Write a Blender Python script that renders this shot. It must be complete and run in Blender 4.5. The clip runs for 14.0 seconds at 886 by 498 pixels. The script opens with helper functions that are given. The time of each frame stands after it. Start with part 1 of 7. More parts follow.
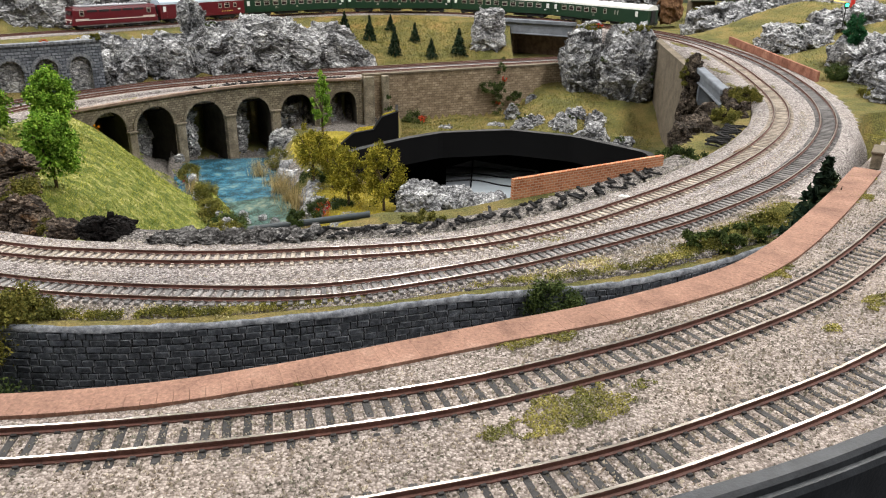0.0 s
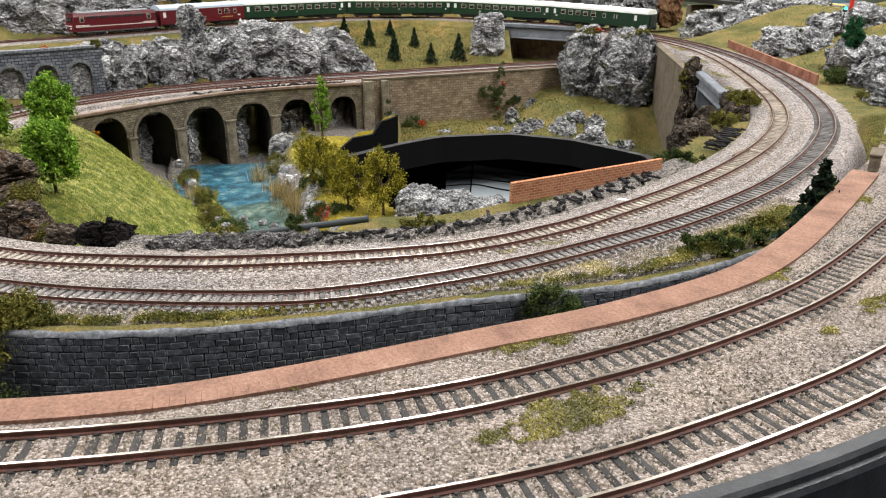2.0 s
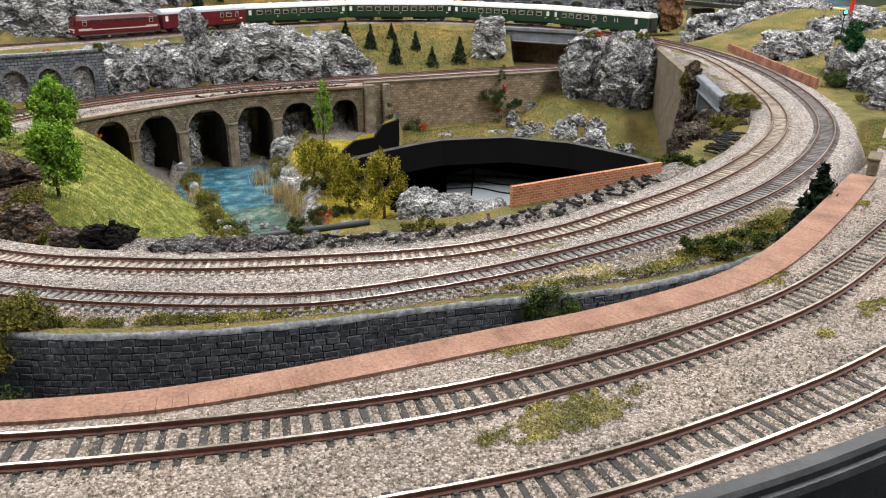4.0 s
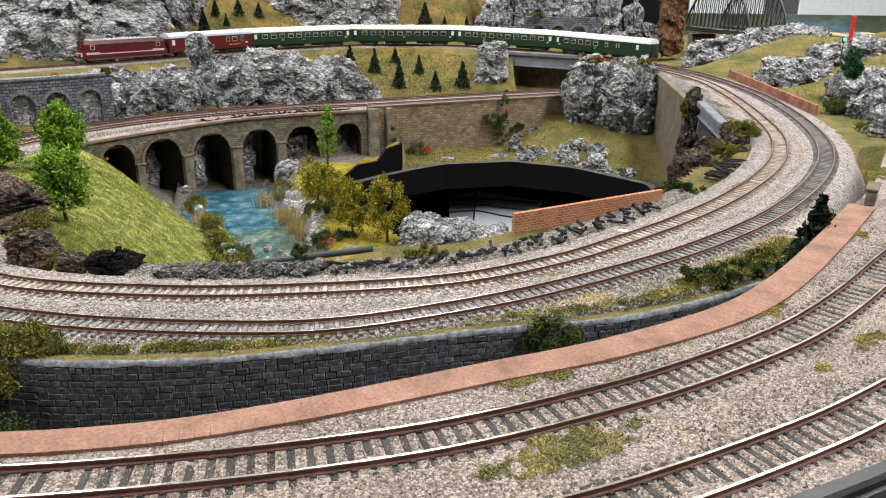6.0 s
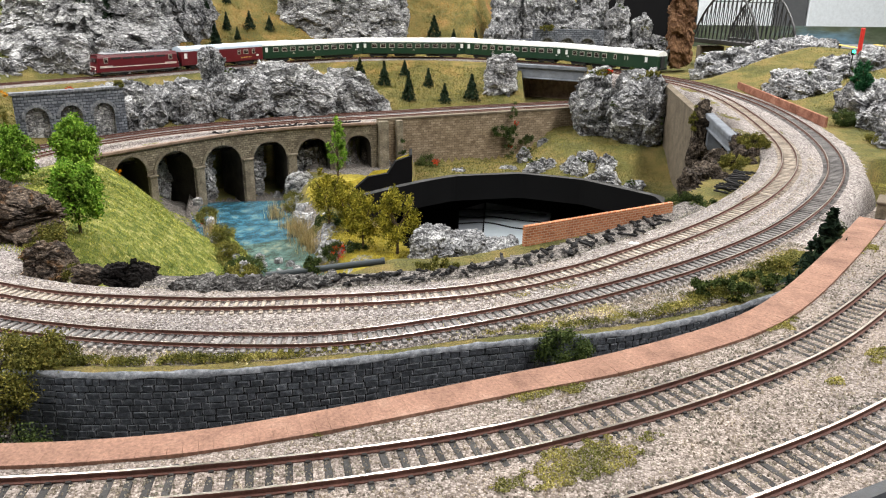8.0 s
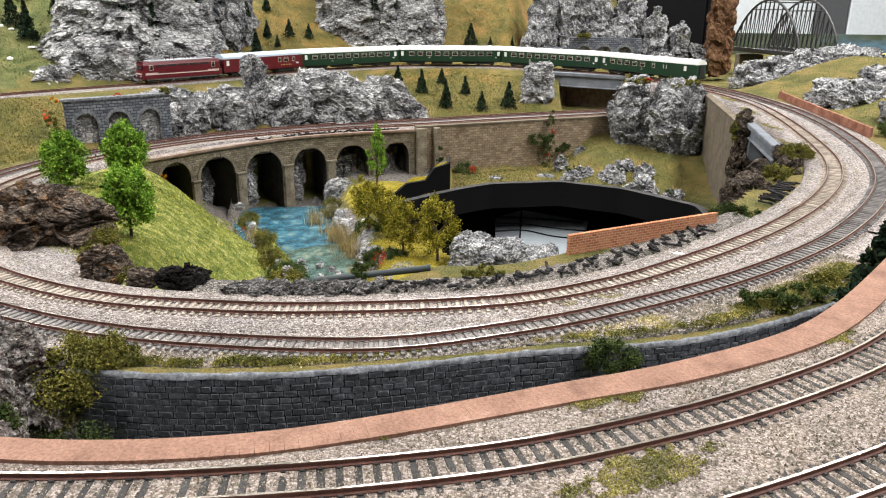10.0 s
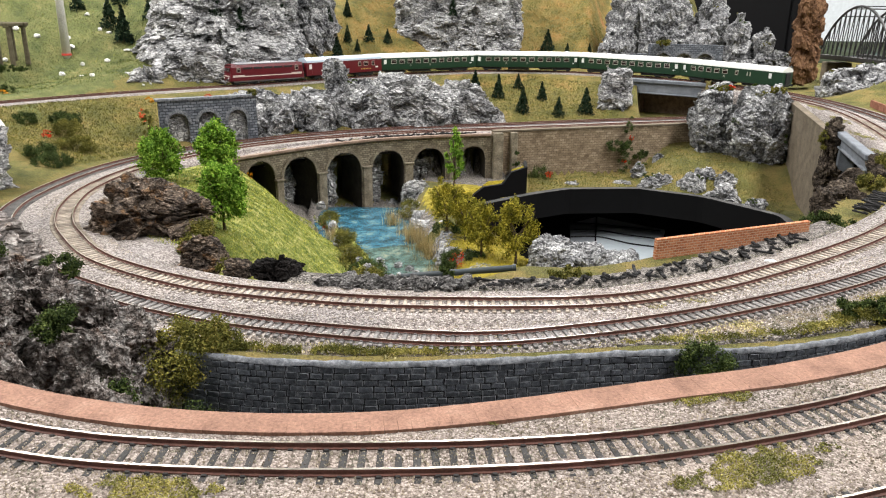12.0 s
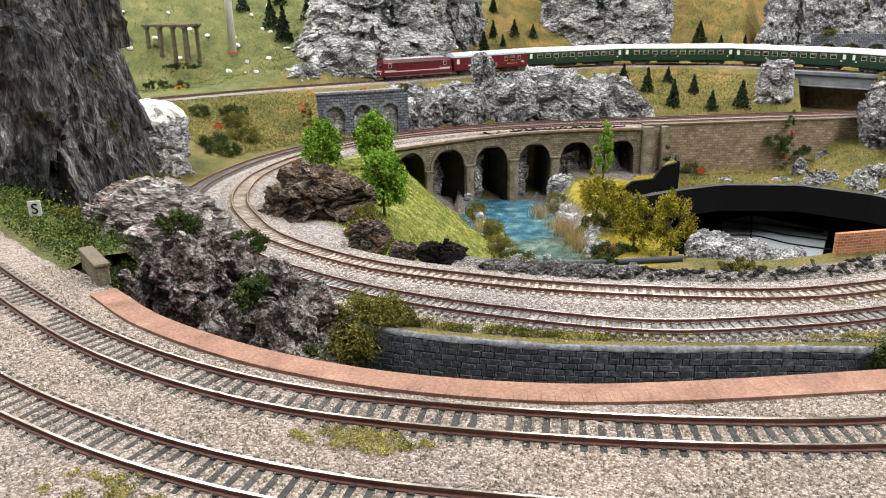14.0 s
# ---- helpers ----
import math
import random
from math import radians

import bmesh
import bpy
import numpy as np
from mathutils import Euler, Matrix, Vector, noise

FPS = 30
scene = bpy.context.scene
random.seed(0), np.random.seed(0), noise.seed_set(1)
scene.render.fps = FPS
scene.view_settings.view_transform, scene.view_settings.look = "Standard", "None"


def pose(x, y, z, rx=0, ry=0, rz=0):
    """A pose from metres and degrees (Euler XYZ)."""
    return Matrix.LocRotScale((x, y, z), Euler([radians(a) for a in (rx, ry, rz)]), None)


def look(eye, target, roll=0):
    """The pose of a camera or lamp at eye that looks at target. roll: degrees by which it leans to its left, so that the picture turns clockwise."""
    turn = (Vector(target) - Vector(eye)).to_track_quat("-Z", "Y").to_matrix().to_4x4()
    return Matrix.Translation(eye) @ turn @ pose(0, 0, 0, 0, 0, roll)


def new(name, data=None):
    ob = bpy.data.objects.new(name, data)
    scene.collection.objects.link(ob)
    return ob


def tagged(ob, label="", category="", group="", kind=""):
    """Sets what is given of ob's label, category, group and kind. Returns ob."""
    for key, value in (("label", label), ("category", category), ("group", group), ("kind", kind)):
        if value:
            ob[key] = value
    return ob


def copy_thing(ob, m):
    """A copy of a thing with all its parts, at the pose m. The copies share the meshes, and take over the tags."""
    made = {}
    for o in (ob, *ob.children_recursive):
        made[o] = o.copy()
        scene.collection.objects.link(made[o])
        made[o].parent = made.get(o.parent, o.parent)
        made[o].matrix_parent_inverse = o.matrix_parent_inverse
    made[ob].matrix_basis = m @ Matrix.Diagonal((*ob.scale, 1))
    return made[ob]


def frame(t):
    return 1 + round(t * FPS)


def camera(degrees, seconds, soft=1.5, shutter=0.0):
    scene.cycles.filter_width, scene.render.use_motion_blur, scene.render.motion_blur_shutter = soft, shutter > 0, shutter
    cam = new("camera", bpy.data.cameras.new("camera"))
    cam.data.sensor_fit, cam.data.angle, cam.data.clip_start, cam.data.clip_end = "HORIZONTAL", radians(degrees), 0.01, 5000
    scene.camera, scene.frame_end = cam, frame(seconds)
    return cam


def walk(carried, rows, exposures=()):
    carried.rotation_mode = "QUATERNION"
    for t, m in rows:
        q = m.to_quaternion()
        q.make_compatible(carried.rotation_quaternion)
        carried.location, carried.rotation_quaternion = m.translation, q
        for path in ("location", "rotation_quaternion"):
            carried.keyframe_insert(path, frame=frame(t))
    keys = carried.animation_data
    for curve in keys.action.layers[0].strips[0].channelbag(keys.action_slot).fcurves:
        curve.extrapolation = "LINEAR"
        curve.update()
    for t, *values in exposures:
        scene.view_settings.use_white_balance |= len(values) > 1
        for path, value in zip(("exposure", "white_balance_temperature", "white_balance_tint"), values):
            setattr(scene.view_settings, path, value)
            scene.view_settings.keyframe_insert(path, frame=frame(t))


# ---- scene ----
cam = camera(60.65, 14.0, soft=1.1)
PATH = [
    (0, (0.00117, -0.00242, 0.14384), (-0.00230, 0.92406, -0.23249), 0.80),
    (0.5, (0.00261, -0.00123, 0.14347), (-0.00271, 0.92682, -0.22895), 0.60),
    (1, (0.00304, -0.00322, 0.14421), (-0.00240, 0.92529, -0.22706), 0.48),
    (1.5, (0.00270, -0.00359, 0.14409), (-0.00290, 0.92553, -0.22565), 0.49),
    (2, (0.00316, -0.00275, 0.14375), (-0.00201, 0.92591, -0.22714), 0.55),
    (2.5, (0.00373, -0.00311, 0.14382), (-0.00248, 0.92521, -0.22793), 0.53),
    (5, (0.00361, -0.00726, 0.14875), (-0.00434, 0.92687, -0.20808), 0.62),
    (5.5, (0.00280, -0.00793, 0.15124), (-0.00594, 0.92916, -0.19774), 0.71),
    (6, (0.00339, -0.00906, 0.15265), (-0.00671, 0.93009, -0.19070), 0.75),
    (6.5, (0.00282, -0.01002, 0.15388), (-0.00799, 0.93057, -0.18548), 0.72),
    (7, (0.00091, -0.01132, 0.15393), (-0.01533, 0.93067, -0.18131), 0.72),
    (7.5, (0.00146, -0.01141, 0.15440), (-0.01733, 0.93157, -0.17793), 0.63),
    (10, (-0.01312, -0.01863, 0.15817), (-0.07167, 0.92612, -0.16437), 0.54),
    (10.5, (-0.01698, -0.01859, 0.15710), (-0.09737, 0.92529, -0.16326), 0.41),
    (11, (-0.02032, -0.02123, 0.15645), (-0.11807, 0.92201, -0.16097), 0.43),
    (11.5, (-0.02573, -0.02673, 0.15561), (-0.14225, 0.91579, -0.15759), 0.62),
    (12, (-0.03169, -0.02981, 0.15413), (-0.17326, 0.90876, -0.16058), 0.59),
    (12.5, (-0.03870, -0.03161, 0.15268), (-0.21211, 0.90088, -0.16419), 0.25),
    (13, (-0.04684, -0.03541, 0.15125), (-0.25780, 0.88810, -0.16909), 0.01),
    (13.5, (-0.05390, -0.03938, 0.14998), (-0.30911, 0.87397, -0.16729), -0.42),
    (14, (-0.05840, -0.04345, 0.14527), (-0.36252, 0.85545, -0.17016), -0.92),
]
walk(cam, [(t, look(eye, target, roll)) for t, eye, target, roll in PATH], exposures=((0, -0.18), (5, -0.18), (7, -0.05), (10, 0.0), (14, 0.06)))

# ---------------------------------------------------------------- light
world = bpy.data.worlds.new("hall")
scene.world = world
world.use_nodes = True
world.node_tree.nodes["Background"].inputs[0].default_value = (0.86, 0.93, 1.0, 1)
world.node_tree.nodes["Background"].inputs[1].default_value = 0.27


def ceiling_lamp(x, y, sx, sy, power):
    data = bpy.data.lights.new("ceiling_lamp", "AREA")
    data.shape, data.size, data.size_y, data.energy = "RECTANGLE", sx, sy, power
    data.color = (1.0, 0.975, 0.945)
    ob = new("ceiling_lamp", data)
    ob.matrix_world = pose(x, y, 1.78)


# The two weak lamps at y -1.5 are unseen fill, added to brighten fronts.
for lx, ly, power in ((-1.5, -1.5, 11), (1.2, -1.5, 11), (-1.5, 0.2, 67), (1.2, 0.2, 67), (-1.5, 1.7, 67), (1.2, 1.7, 67), (-0.2, 3.2, 67)):
    ceiling_lamp(lx, ly, 0.35, 1.3, power)

# ---------------------------------------------------------------- numeric helpers
rng = np.random.default_rng(7)


def vnoise(p, seed=0):
    """Smooth value noise, -1 to 1, for rows of points."""
    p = np.asarray(p, float)
    i = np.floor(p).astype(np.int64)
    f = p - i
    f = f * f * f * (f * (f * 6 - 15) + 10)
    out = 0
    for a in (0, 1):
        for b in (0, 1):
            for c in (0, 1):
                n = (i[:, 0] + a) * 374761393 + (i[:, 1] + b) * 668265263 + (i[:, 2] + c) * 1274126177 + seed * 974634777
                n = (n ^ (n >> 13)) * 1103515245 & 0x7FFFFFFF
                n = ((n ^ (n >> 11)) * 12345679 + 1013904223) & 0x7FFFFFFF
                v = ((n >> 7) & 0xFFFF) / 32767.5 - 1
                w = (f[:, 0] if a else 1 - f[:, 0]) * (f[:, 1] if b else 1 - f[:, 1]) * (f[:, 2] if c else 1 - f[:, 2])
                out = out + v * w
    return out


def fbm(p, scale, octaves=4, seed=0, ridged=False):
    p = np.asarray(p, float) / scale
    out, amp, norm = 0, 1.0, 0
    for o in range(octaves):
        n = vnoise(p * 2 ** o + 17.3 * o, seed + o)
        out = out + amp * ((1 - 2 * np.abs(n)) if ridged else n)
        norm += amp
        amp *= 0.5
    return out / norm


def facets(p, scale, seed=0):
    """Broken rock: every cell has a plane of its own, -1 to 1."""
    p = np.asarray(p, float) / scale
    i = np.floor(p).astype(np.int64)
    best, out = np.full(len(p), 9.0), np.zeros(len(p))

    def rnd(n, k):
        n = ((n + k * 7919) ^ (n >> 9)) * 1103515245 & 0x7FFFFFFF
        n = ((n ^ (n >> 11)) * 12345679 + 1013904223) & 0x7FFFFFFF
        return ((n >> 7) & 0xFFFF) / 65535.0

    for a in (-1, 0, 1):
        for b in (-1, 0, 1):
            for c in (-1, 0, 1):
                n = (i[:, 0] + a) * 374761393 + (i[:, 1] + b) * 668265263 + (i[:, 2] + c) * 1274126177 + seed * 974634777
                v = np.stack([i[:, 0] + a + rnd(n, 1), i[:, 1] + b + rnd(n, 2), i[:, 2] + c + rnd(n, 3)], 1)
                d = ((p - v) ** 2).sum(1)
                near = d < best
                tilt = np.stack([rnd(n, 4), rnd(n, 5), rnd(n, 6)], 1) - 0.5
                val = (rnd(n, 7) - 0.5) + 1.5 * ((p - v) * tilt).sum(1)
                out = np.where(near, val, out)
                best = np.where(near, d, best)
    return out


def smooth(a, b, x):
    t = np.clip((x - a) / (b - a), 0, 1)
    return t * t * (3 - 2 * t)


class Line:
    """A smooth line through a few points, measured by its length."""

    def __init__(self, pts, step=0.004):
        p = np.array(pts, float)
        p = np.vstack([2 * p[0] - p[1], p, 2 * p[-1] - p[-2]])
        out = []
        for k in range(1, len(p) - 2):
            t = np.linspace(0, 1, 24, endpoint=False)[:, None]
            a, b, c, d = p[k - 1], p[k], p[k + 1], p[k + 2]
            out.append(0.5 * (2 * b + (c - a) * t + (2 * a - 5 * b + 4 * c - d) * t ** 2 + (3 * b - a - 3 * c + d) * t ** 3))
        out.append(p[-2][None])
        raw = np.vstack(out)
        s = np.r_[0, np.cumsum(np.linalg.norm(np.diff(raw, axis=0), axis=1))]
        self.length = s[-1]
        n = max(4, int(self.length / step))
        self.s = np.linspace(0, self.length, n)
        self.p = np.stack([np.interp(self.s, s, raw[:, k]) for k in range(raw.shape[1])], 1)
        if self.p.shape[1] == 2:
            self.p = np.c_[self.p, np.zeros(n)]
        for _ in range(3):
            self.p[1:-1] = 0.25 * self.p[:-2] + 0.5 * self.p[1:-1] + 0.25 * self.p[2:]
        t = np.gradient(self.p, axis=0)
        self.t = t / np.linalg.norm(t, axis=1)[:, None]
        side = np.c_[self.t[:, 1], -self.t[:, 0], 0 * self.s]
        self.side = side / np.linalg.norm(side, axis=1)[:, None]

    def at(self, s, off=0.0, up=0.0):
        """Place, direction and right-hand side at the length s."""
        g = lambda a: np.stack([np.interp(s, self.s, a[:, k]) for k in range(3)], -1)
        return g(self.p) + off * g(self.side) + np.array([0, 0, up]), g(self.t), g(self.side)

    def near(self, x, y):
        """The length at which the line passes nearest to a place."""
        return self.s[np.argmin((self.p[:, 0] - x) ** 2 + (self.p[:, 1] - y) ** 2)]


# ---------------------------------------------------------------- mesh helpers
class Geo:
    """Vertices and faces gathered for one mesh."""

    def __init__(self):
        self.v, self.f, self.m, self.n = [], [], [], 0

    def add(self, v, f, m=0):
        v = np.asarray(v, float).reshape(-1, 3)
        self.v.append(v)
        self.f += [tuple(int(i) + self.n for i in face) for face in f]
        self.m += [m] * len(f)
        self.n += len(v)
        return self

    def box(self, x, y, z, sx, sy, sz, ch=0.0, m=0, turn=None):
        """A box with chamfered edges, round its centre."""
        v, f = chamfer_box(sx, sy, sz, ch)
        if turn is not None:
            v = v @ np.array(turn.to_3x3()).T
        return self.add(v + np.array([x, y, z]), f, m)

    def tube(self, a, b, r0, r1, sides=8, m=0, caps=True):
        a, b = np.array(a, float), np.array(b, float)
        d = (b - a) / max(1e-9, np.linalg.norm(b - a))
        u = np.cross(d, (0, 0, 1) if abs(d[2]) < 0.9 else (1, 0, 0))
        u /= np.linalg.norm(u)
        w = np.cross(d, u)
        q = np.linspace(0, 2 * math.pi, sides, endpoint=False)
        ring = np.cos(q)[:, None] * u + np.sin(q)[:, None] * w
        f = [(i, (i + 1) % sides, sides + (i + 1) % sides, sides + i) for i in range(sides)]
        if caps:
            f += [tuple(range(sides))[::-1], tuple(range(sides, 2 * sides))]
        return self.add(np.vstack([a + r0 * ring, b + r1 * ring]), f, m)

    def sweep(self, prof, pts, side, up=(0, 0, 1), closed=True, m=0, caps=True, mats=None):
        """A profile of (sideways, upward) points carried along a line."""
        prof, k = np.array(prof, float), len(prof)
        pts, side, up = np.asarray(pts), np.asarray(side), np.array(up, float)
        v = pts[:, None, :] + prof[None, :, :1] * side[:, None, :] + prof[None, :, 1:] * up
        base = self.n
        n = len(pts)
        self.v.append(v.reshape(-1, 3))
        self.n += n * k
        for i in range(n - 1):
            for j in range(k if closed else k - 1):
                a, b = base + i * k + j, base + i * k + (j + 1) % k
                self.f.append((a, a + k, b + k, b))
                self.m.append(mats[j] if mats else m)
        if caps and closed:
            self.f += [tuple(range(base, base + k)), tuple(range(base + (n - 1) * k, base + n * k))[::-1]]
            self.m += [m, m]
        return self

    def mesh(self, name, mats, soft=False):
        me = bpy.data.meshes.new(name)
        me.from_pydata(np.vstack(self.v).tolist(), [], self.f)
        for mt in mats if isinstance(mats, (list, tuple)) else [mats]:
            me.materials.append(mt)
        if any(self.m):
            me.polygons.foreach_set("material_index", self.m)
        if soft:
            me.polygons.foreach_set("use_smooth", [True] * len(me.polygons))
        me.update()
        return me


def chamfer_box(sx, sy, sz, ch):
    h = np.array([sx, sy, sz]) / 2
    if ch <= 0:
        v = np.array([[x, y, z] for x in (-1, 1) for y in (-1, 1) for z in (-1, 1)]) * h
        return v, [(0, 1, 3, 2), (4, 6, 7, 5), (0, 4, 5, 1), (2, 3, 7, 6), (0, 2, 6, 4), (1, 5, 7, 3)]
    v, idx = [], {}
    for x in (-1, 1):
        for y in (-1, 1):
            for z in (-1, 1):
                for ax in range(3):
                    q = np.array([x, y, z]) * (h - ch)
                    q[ax] = (x, y, z)[ax] * h[ax]
                    idx[x, y, z, ax] = len(v)
                    v.append(q)
    f = []
    for ax in range(3):
        o = [a for a in range(3) if a != ax]
        for sgn in (-1, 1):
            ring = []
            for a, b in ((-1, -1), (1, -1), (1, 1), (-1, 1)):
                c = [0, 0, 0]
                c[ax], c[o[0]], c[o[1]] = sgn, a, b
                ring.append(idx[(*c, ax)])
            f.append(tuple(ring))
        for a in (-1, 1):
            for b in (-1, 1):
                e = []
                for t, face in ((-1, o[0]), (1, o[0]), (1, o[1]), (-1, o[1])):
                    c = [0, 0, 0]
                    c[ax], c[o[0]], c[o[1]] = t, a, b
                    e.append(idx[(*c, face)])
                f.append(tuple(e))
    for x in (-1, 1):
        for y in (-1, 1):
            for z in (-1, 1):
                f.append(tuple(idx[x, y, z, a] for a in range(3)))
    v = np.array(v)
    good = []
    for face in f:
        c = v[list(face)].mean(0)
        n = np.cross(v[face[1]] - v[face[0]], v[face[2]] - v[face[0]])
        good.append(face if n @ c > 0 else face[::-1])
    return v, good


def thing(name, label="", category="", group="", kind="", at=(0, 0, 0)):
    ob = new(name)
    ob.location = at
    ob.empty_display_size = 0.01
    return tagged(ob, label, category, group, kind)


def part(name, geo, mats, parent=None, label="", soft=False):
    me = geo.mesh(name, mats, soft) if isinstance(geo, Geo) else geo
    ob = new(name, me)
    if parent:
        ob.parent = parent
    return tagged(ob, label)


def turned(p, t):
    """The pose at a place that faces along a horizontal direction."""
    return Matrix.Translation(Vector(p)) @ Matrix.Rotation(math.atan2(t[1], t[0]), 4, "Z")


# ---------------------------------------------------------------- materials
def nodes_of(name, rough=0.8, metal=0.0, spec=0.3):
    mt = bpy.data.materials.new(name)
    mt.use_nodes = True
    b = mt.node_tree.nodes["Principled BSDF"]
    b.inputs["Roughness"].default_value, b.inputs["Metallic"].default_value = rough, metal
    b.inputs["Specular IOR Level"].default_value = spec
    return mt, mt.node_tree.nodes, mt.node_tree.links, b


def noise_node(nd, ln, scale, detail=4.0, rough=0.6, stretch=None):
    tc = nd.new("ShaderNodeNewGeometry")
    n = nd.new("ShaderNodeTexNoise")
    n.inputs["Scale"].default_value, n.inputs["Detail"].default_value, n.inputs["Roughness"].default_value = scale, detail, rough
    if stretch:
        mp = nd.new("ShaderNodeMapping")
        mp.inputs["Scale"].default_value = stretch
        ln.new(tc.outputs["Position"], mp.inputs[0])
        ln.new(mp.outputs[0], n.inputs["Vector"])
    else:
        ln.new(tc.outputs["Position"], n.inputs["Vector"])
    return n


def ramp_node(nd, ln, src, stops):
    r = nd.new("ShaderNodeValToRGB")
    e = r.color_ramp.elements
    while len(e) < len(stops):
        e.new(0.5)
    for el, (pos, col) in zip(e, stops):
        el.position, el.color = pos, (*col, 1)
    ln.new(src, r.inputs[0])
    return r


def mix_node(nd, ln, kind, fac, a, b):
    m = nd.new("ShaderNodeMix")
    m.data_type, m.blend_type = "RGBA", kind
    if isinstance(fac, float):
        m.inputs[0].default_value = fac
    else:
        ln.new(fac, m.inputs[0])
    for sock, val in ((6, a), (7, b)):
        if isinstance(val, tuple):
            m.inputs[sock].default_value = (*val, 1)
        else:
            ln.new(val, m.inputs[sock])
    return m.outputs[2]


def surface(name, stops, scale=60, fine=600, rough=0.85, metal=0.0, bump=0.3, spec=0.3, grain=0.35, stretch=None, each=0.0, depth=0.001):
    """Colour by a broad noise, grain by a fine one, and a fine relief."""
    mt, nd, ln, b = nodes_of(name, rough, metal, spec)
    big = noise_node(nd, ln, scale, 5.0, 0.6, stretch)
    sm = noise_node(nd, ln, fine, 3.0, 0.7, stretch)
    col = ramp_node(nd, ln, big.outputs["Fac"], stops).outputs[0]
    g = ramp_node(nd, ln, sm.outputs["Fac"], [(0.3, (1 - grain,) * 3), (0.7, (1 + 0.4 * grain,) * 3)]).outputs[0]
    col = mix_node(nd, ln, "MULTIPLY", 1.0, col, g)
    if each:
        info = nd.new("ShaderNodeObjectInfo")
        v = ramp_node(nd, ln, info.outputs["Random"], [(0.0, (1 - each,) * 3), (1.0, (1 + each,) * 3)]).outputs[0]
        col = mix_node(nd, ln, "MULTIPLY", 1.0, col, v)
    ln.new(col, b.inputs["Base Color"])
    bp = nd.new("ShaderNodeBump")
    bp.inputs["Strength"].default_value, bp.inputs["Distance"].default_value = bump, depth
    ln.new(sm.outputs["Fac"], bp.inputs["Height"])
    ln.new(bp.outputs[0], b.inputs["Normal"])
    return mt


def gravel(name, stops, size=0.0013, rough=0.9, bump=0.9):
    """Loose stones: a colour for every cell, shade painted into the gaps, and a rounded relief."""
    mt, nd, ln, b = nodes_of(name, rough, 0, 0.2)
    tc = nd.new("ShaderNodeTexCoord")
    vo = nd.new("ShaderNodeTexVoronoi")
    vo.inputs["Scale"].default_value = 1 / size
    ln.new(tc.outputs["Object"], vo.inputs["Vector"])
    sep = nd.new("ShaderNodeSeparateColor")
    ln.new(vo.outputs["Color"], sep.inputs[0])
    col = ramp_node(nd, ln, sep.outputs[0], stops).outputs[0]
    # Darker towards cell edges: shade between the stones, put into the colour.
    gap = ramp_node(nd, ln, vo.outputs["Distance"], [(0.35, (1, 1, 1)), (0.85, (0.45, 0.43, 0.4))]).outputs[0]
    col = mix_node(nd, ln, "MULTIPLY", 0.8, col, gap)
    big = noise_node(nd, ln, 14, 3)
    tone = ramp_node(nd, ln, big.outputs["Fac"], [(0.3, (0.86, 0.86, 0.88)), (0.7, (1.06, 1.03, 1.0))]).outputs[0]
    ln.new(mix_node(nd, ln, "MULTIPLY", 1.0, col, tone), b.inputs["Base Color"])
    bp = nd.new("ShaderNodeBump")
    bp.inputs["Strength"].default_value, bp.inputs["Distance"].default_value, bp.invert = bump, size, True
    ln.new(vo.outputs["Distance"], bp.inputs["Height"])
    ln.new(bp.outputs[0], b.inputs["Normal"])
    return mt


def plain(name, col, rough=0.5, metal=0.0, spec=0.4, emit=0.0):
    """Paint or plastic with a faint unevenness of tone and gloss."""
    mt, nd, ln, b = nodes_of(name, rough, metal, spec)
    n = noise_node(nd, ln, 90, 3)
    c = np.array(col)
    ln.new(ramp_node(nd, ln, n.outputs["Fac"], [(0.3, tuple(c * 0.92)), (0.7, tuple(np.minimum(1, c * 1.06)))]).outputs[0], b.inputs["Base Color"])
    if emit:
        b.inputs["Emission Color"].default_value, b.inputs["Emission Strength"].default_value = (*col, 1), emit
    return mt


def leafy(name, lo, mid, hi, size=70, dim=(0.62, 0.66, 0.58), lit=(1.25, 1.2, 1.05)):
    """Foam and flock foliage: a tone for every clump, patches of darker and paler ones."""
    mt, nd, ln, b = nodes_of(name, 0.9, 0, 0.15)
    gm = nd.new("ShaderNodeNewGeometry")
    col = ramp_node(nd, ln, gm.outputs["Random Per Island"], [(0.0, lo), (0.5, mid), (1.0, hi)]).outputs[0]
    n = noise_node(nd, ln, size, 3)
    tone = ramp_node(nd, ln, n.outputs["Fac"], [(0.40, dim), (0.60, lit)]).outputs[0]
    ln.new(mix_node(nd, ln, "MULTIPLY", 1.0, col, tone), b.inputs["Base Color"])
    b.inputs["Subsurface Weight"].default_value = 0.0
    return mt


M_STONES = [(0.0, (0.14, 0.116, 0.10)), (0.3, (0.245, 0.208, 0.185)), (0.6, (0.335, 0.29, 0.262)), (1.0, (0.45, 0.40, 0.365))]
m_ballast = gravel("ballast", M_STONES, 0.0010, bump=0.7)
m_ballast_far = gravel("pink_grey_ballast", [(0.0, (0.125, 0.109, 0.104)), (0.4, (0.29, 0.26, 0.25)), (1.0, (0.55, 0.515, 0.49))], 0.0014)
m_stone_bits = leafy("loose_ballast", (0.15, 0.124, 0.108), (0.32, 0.278, 0.25), (0.48, 0.435, 0.395))
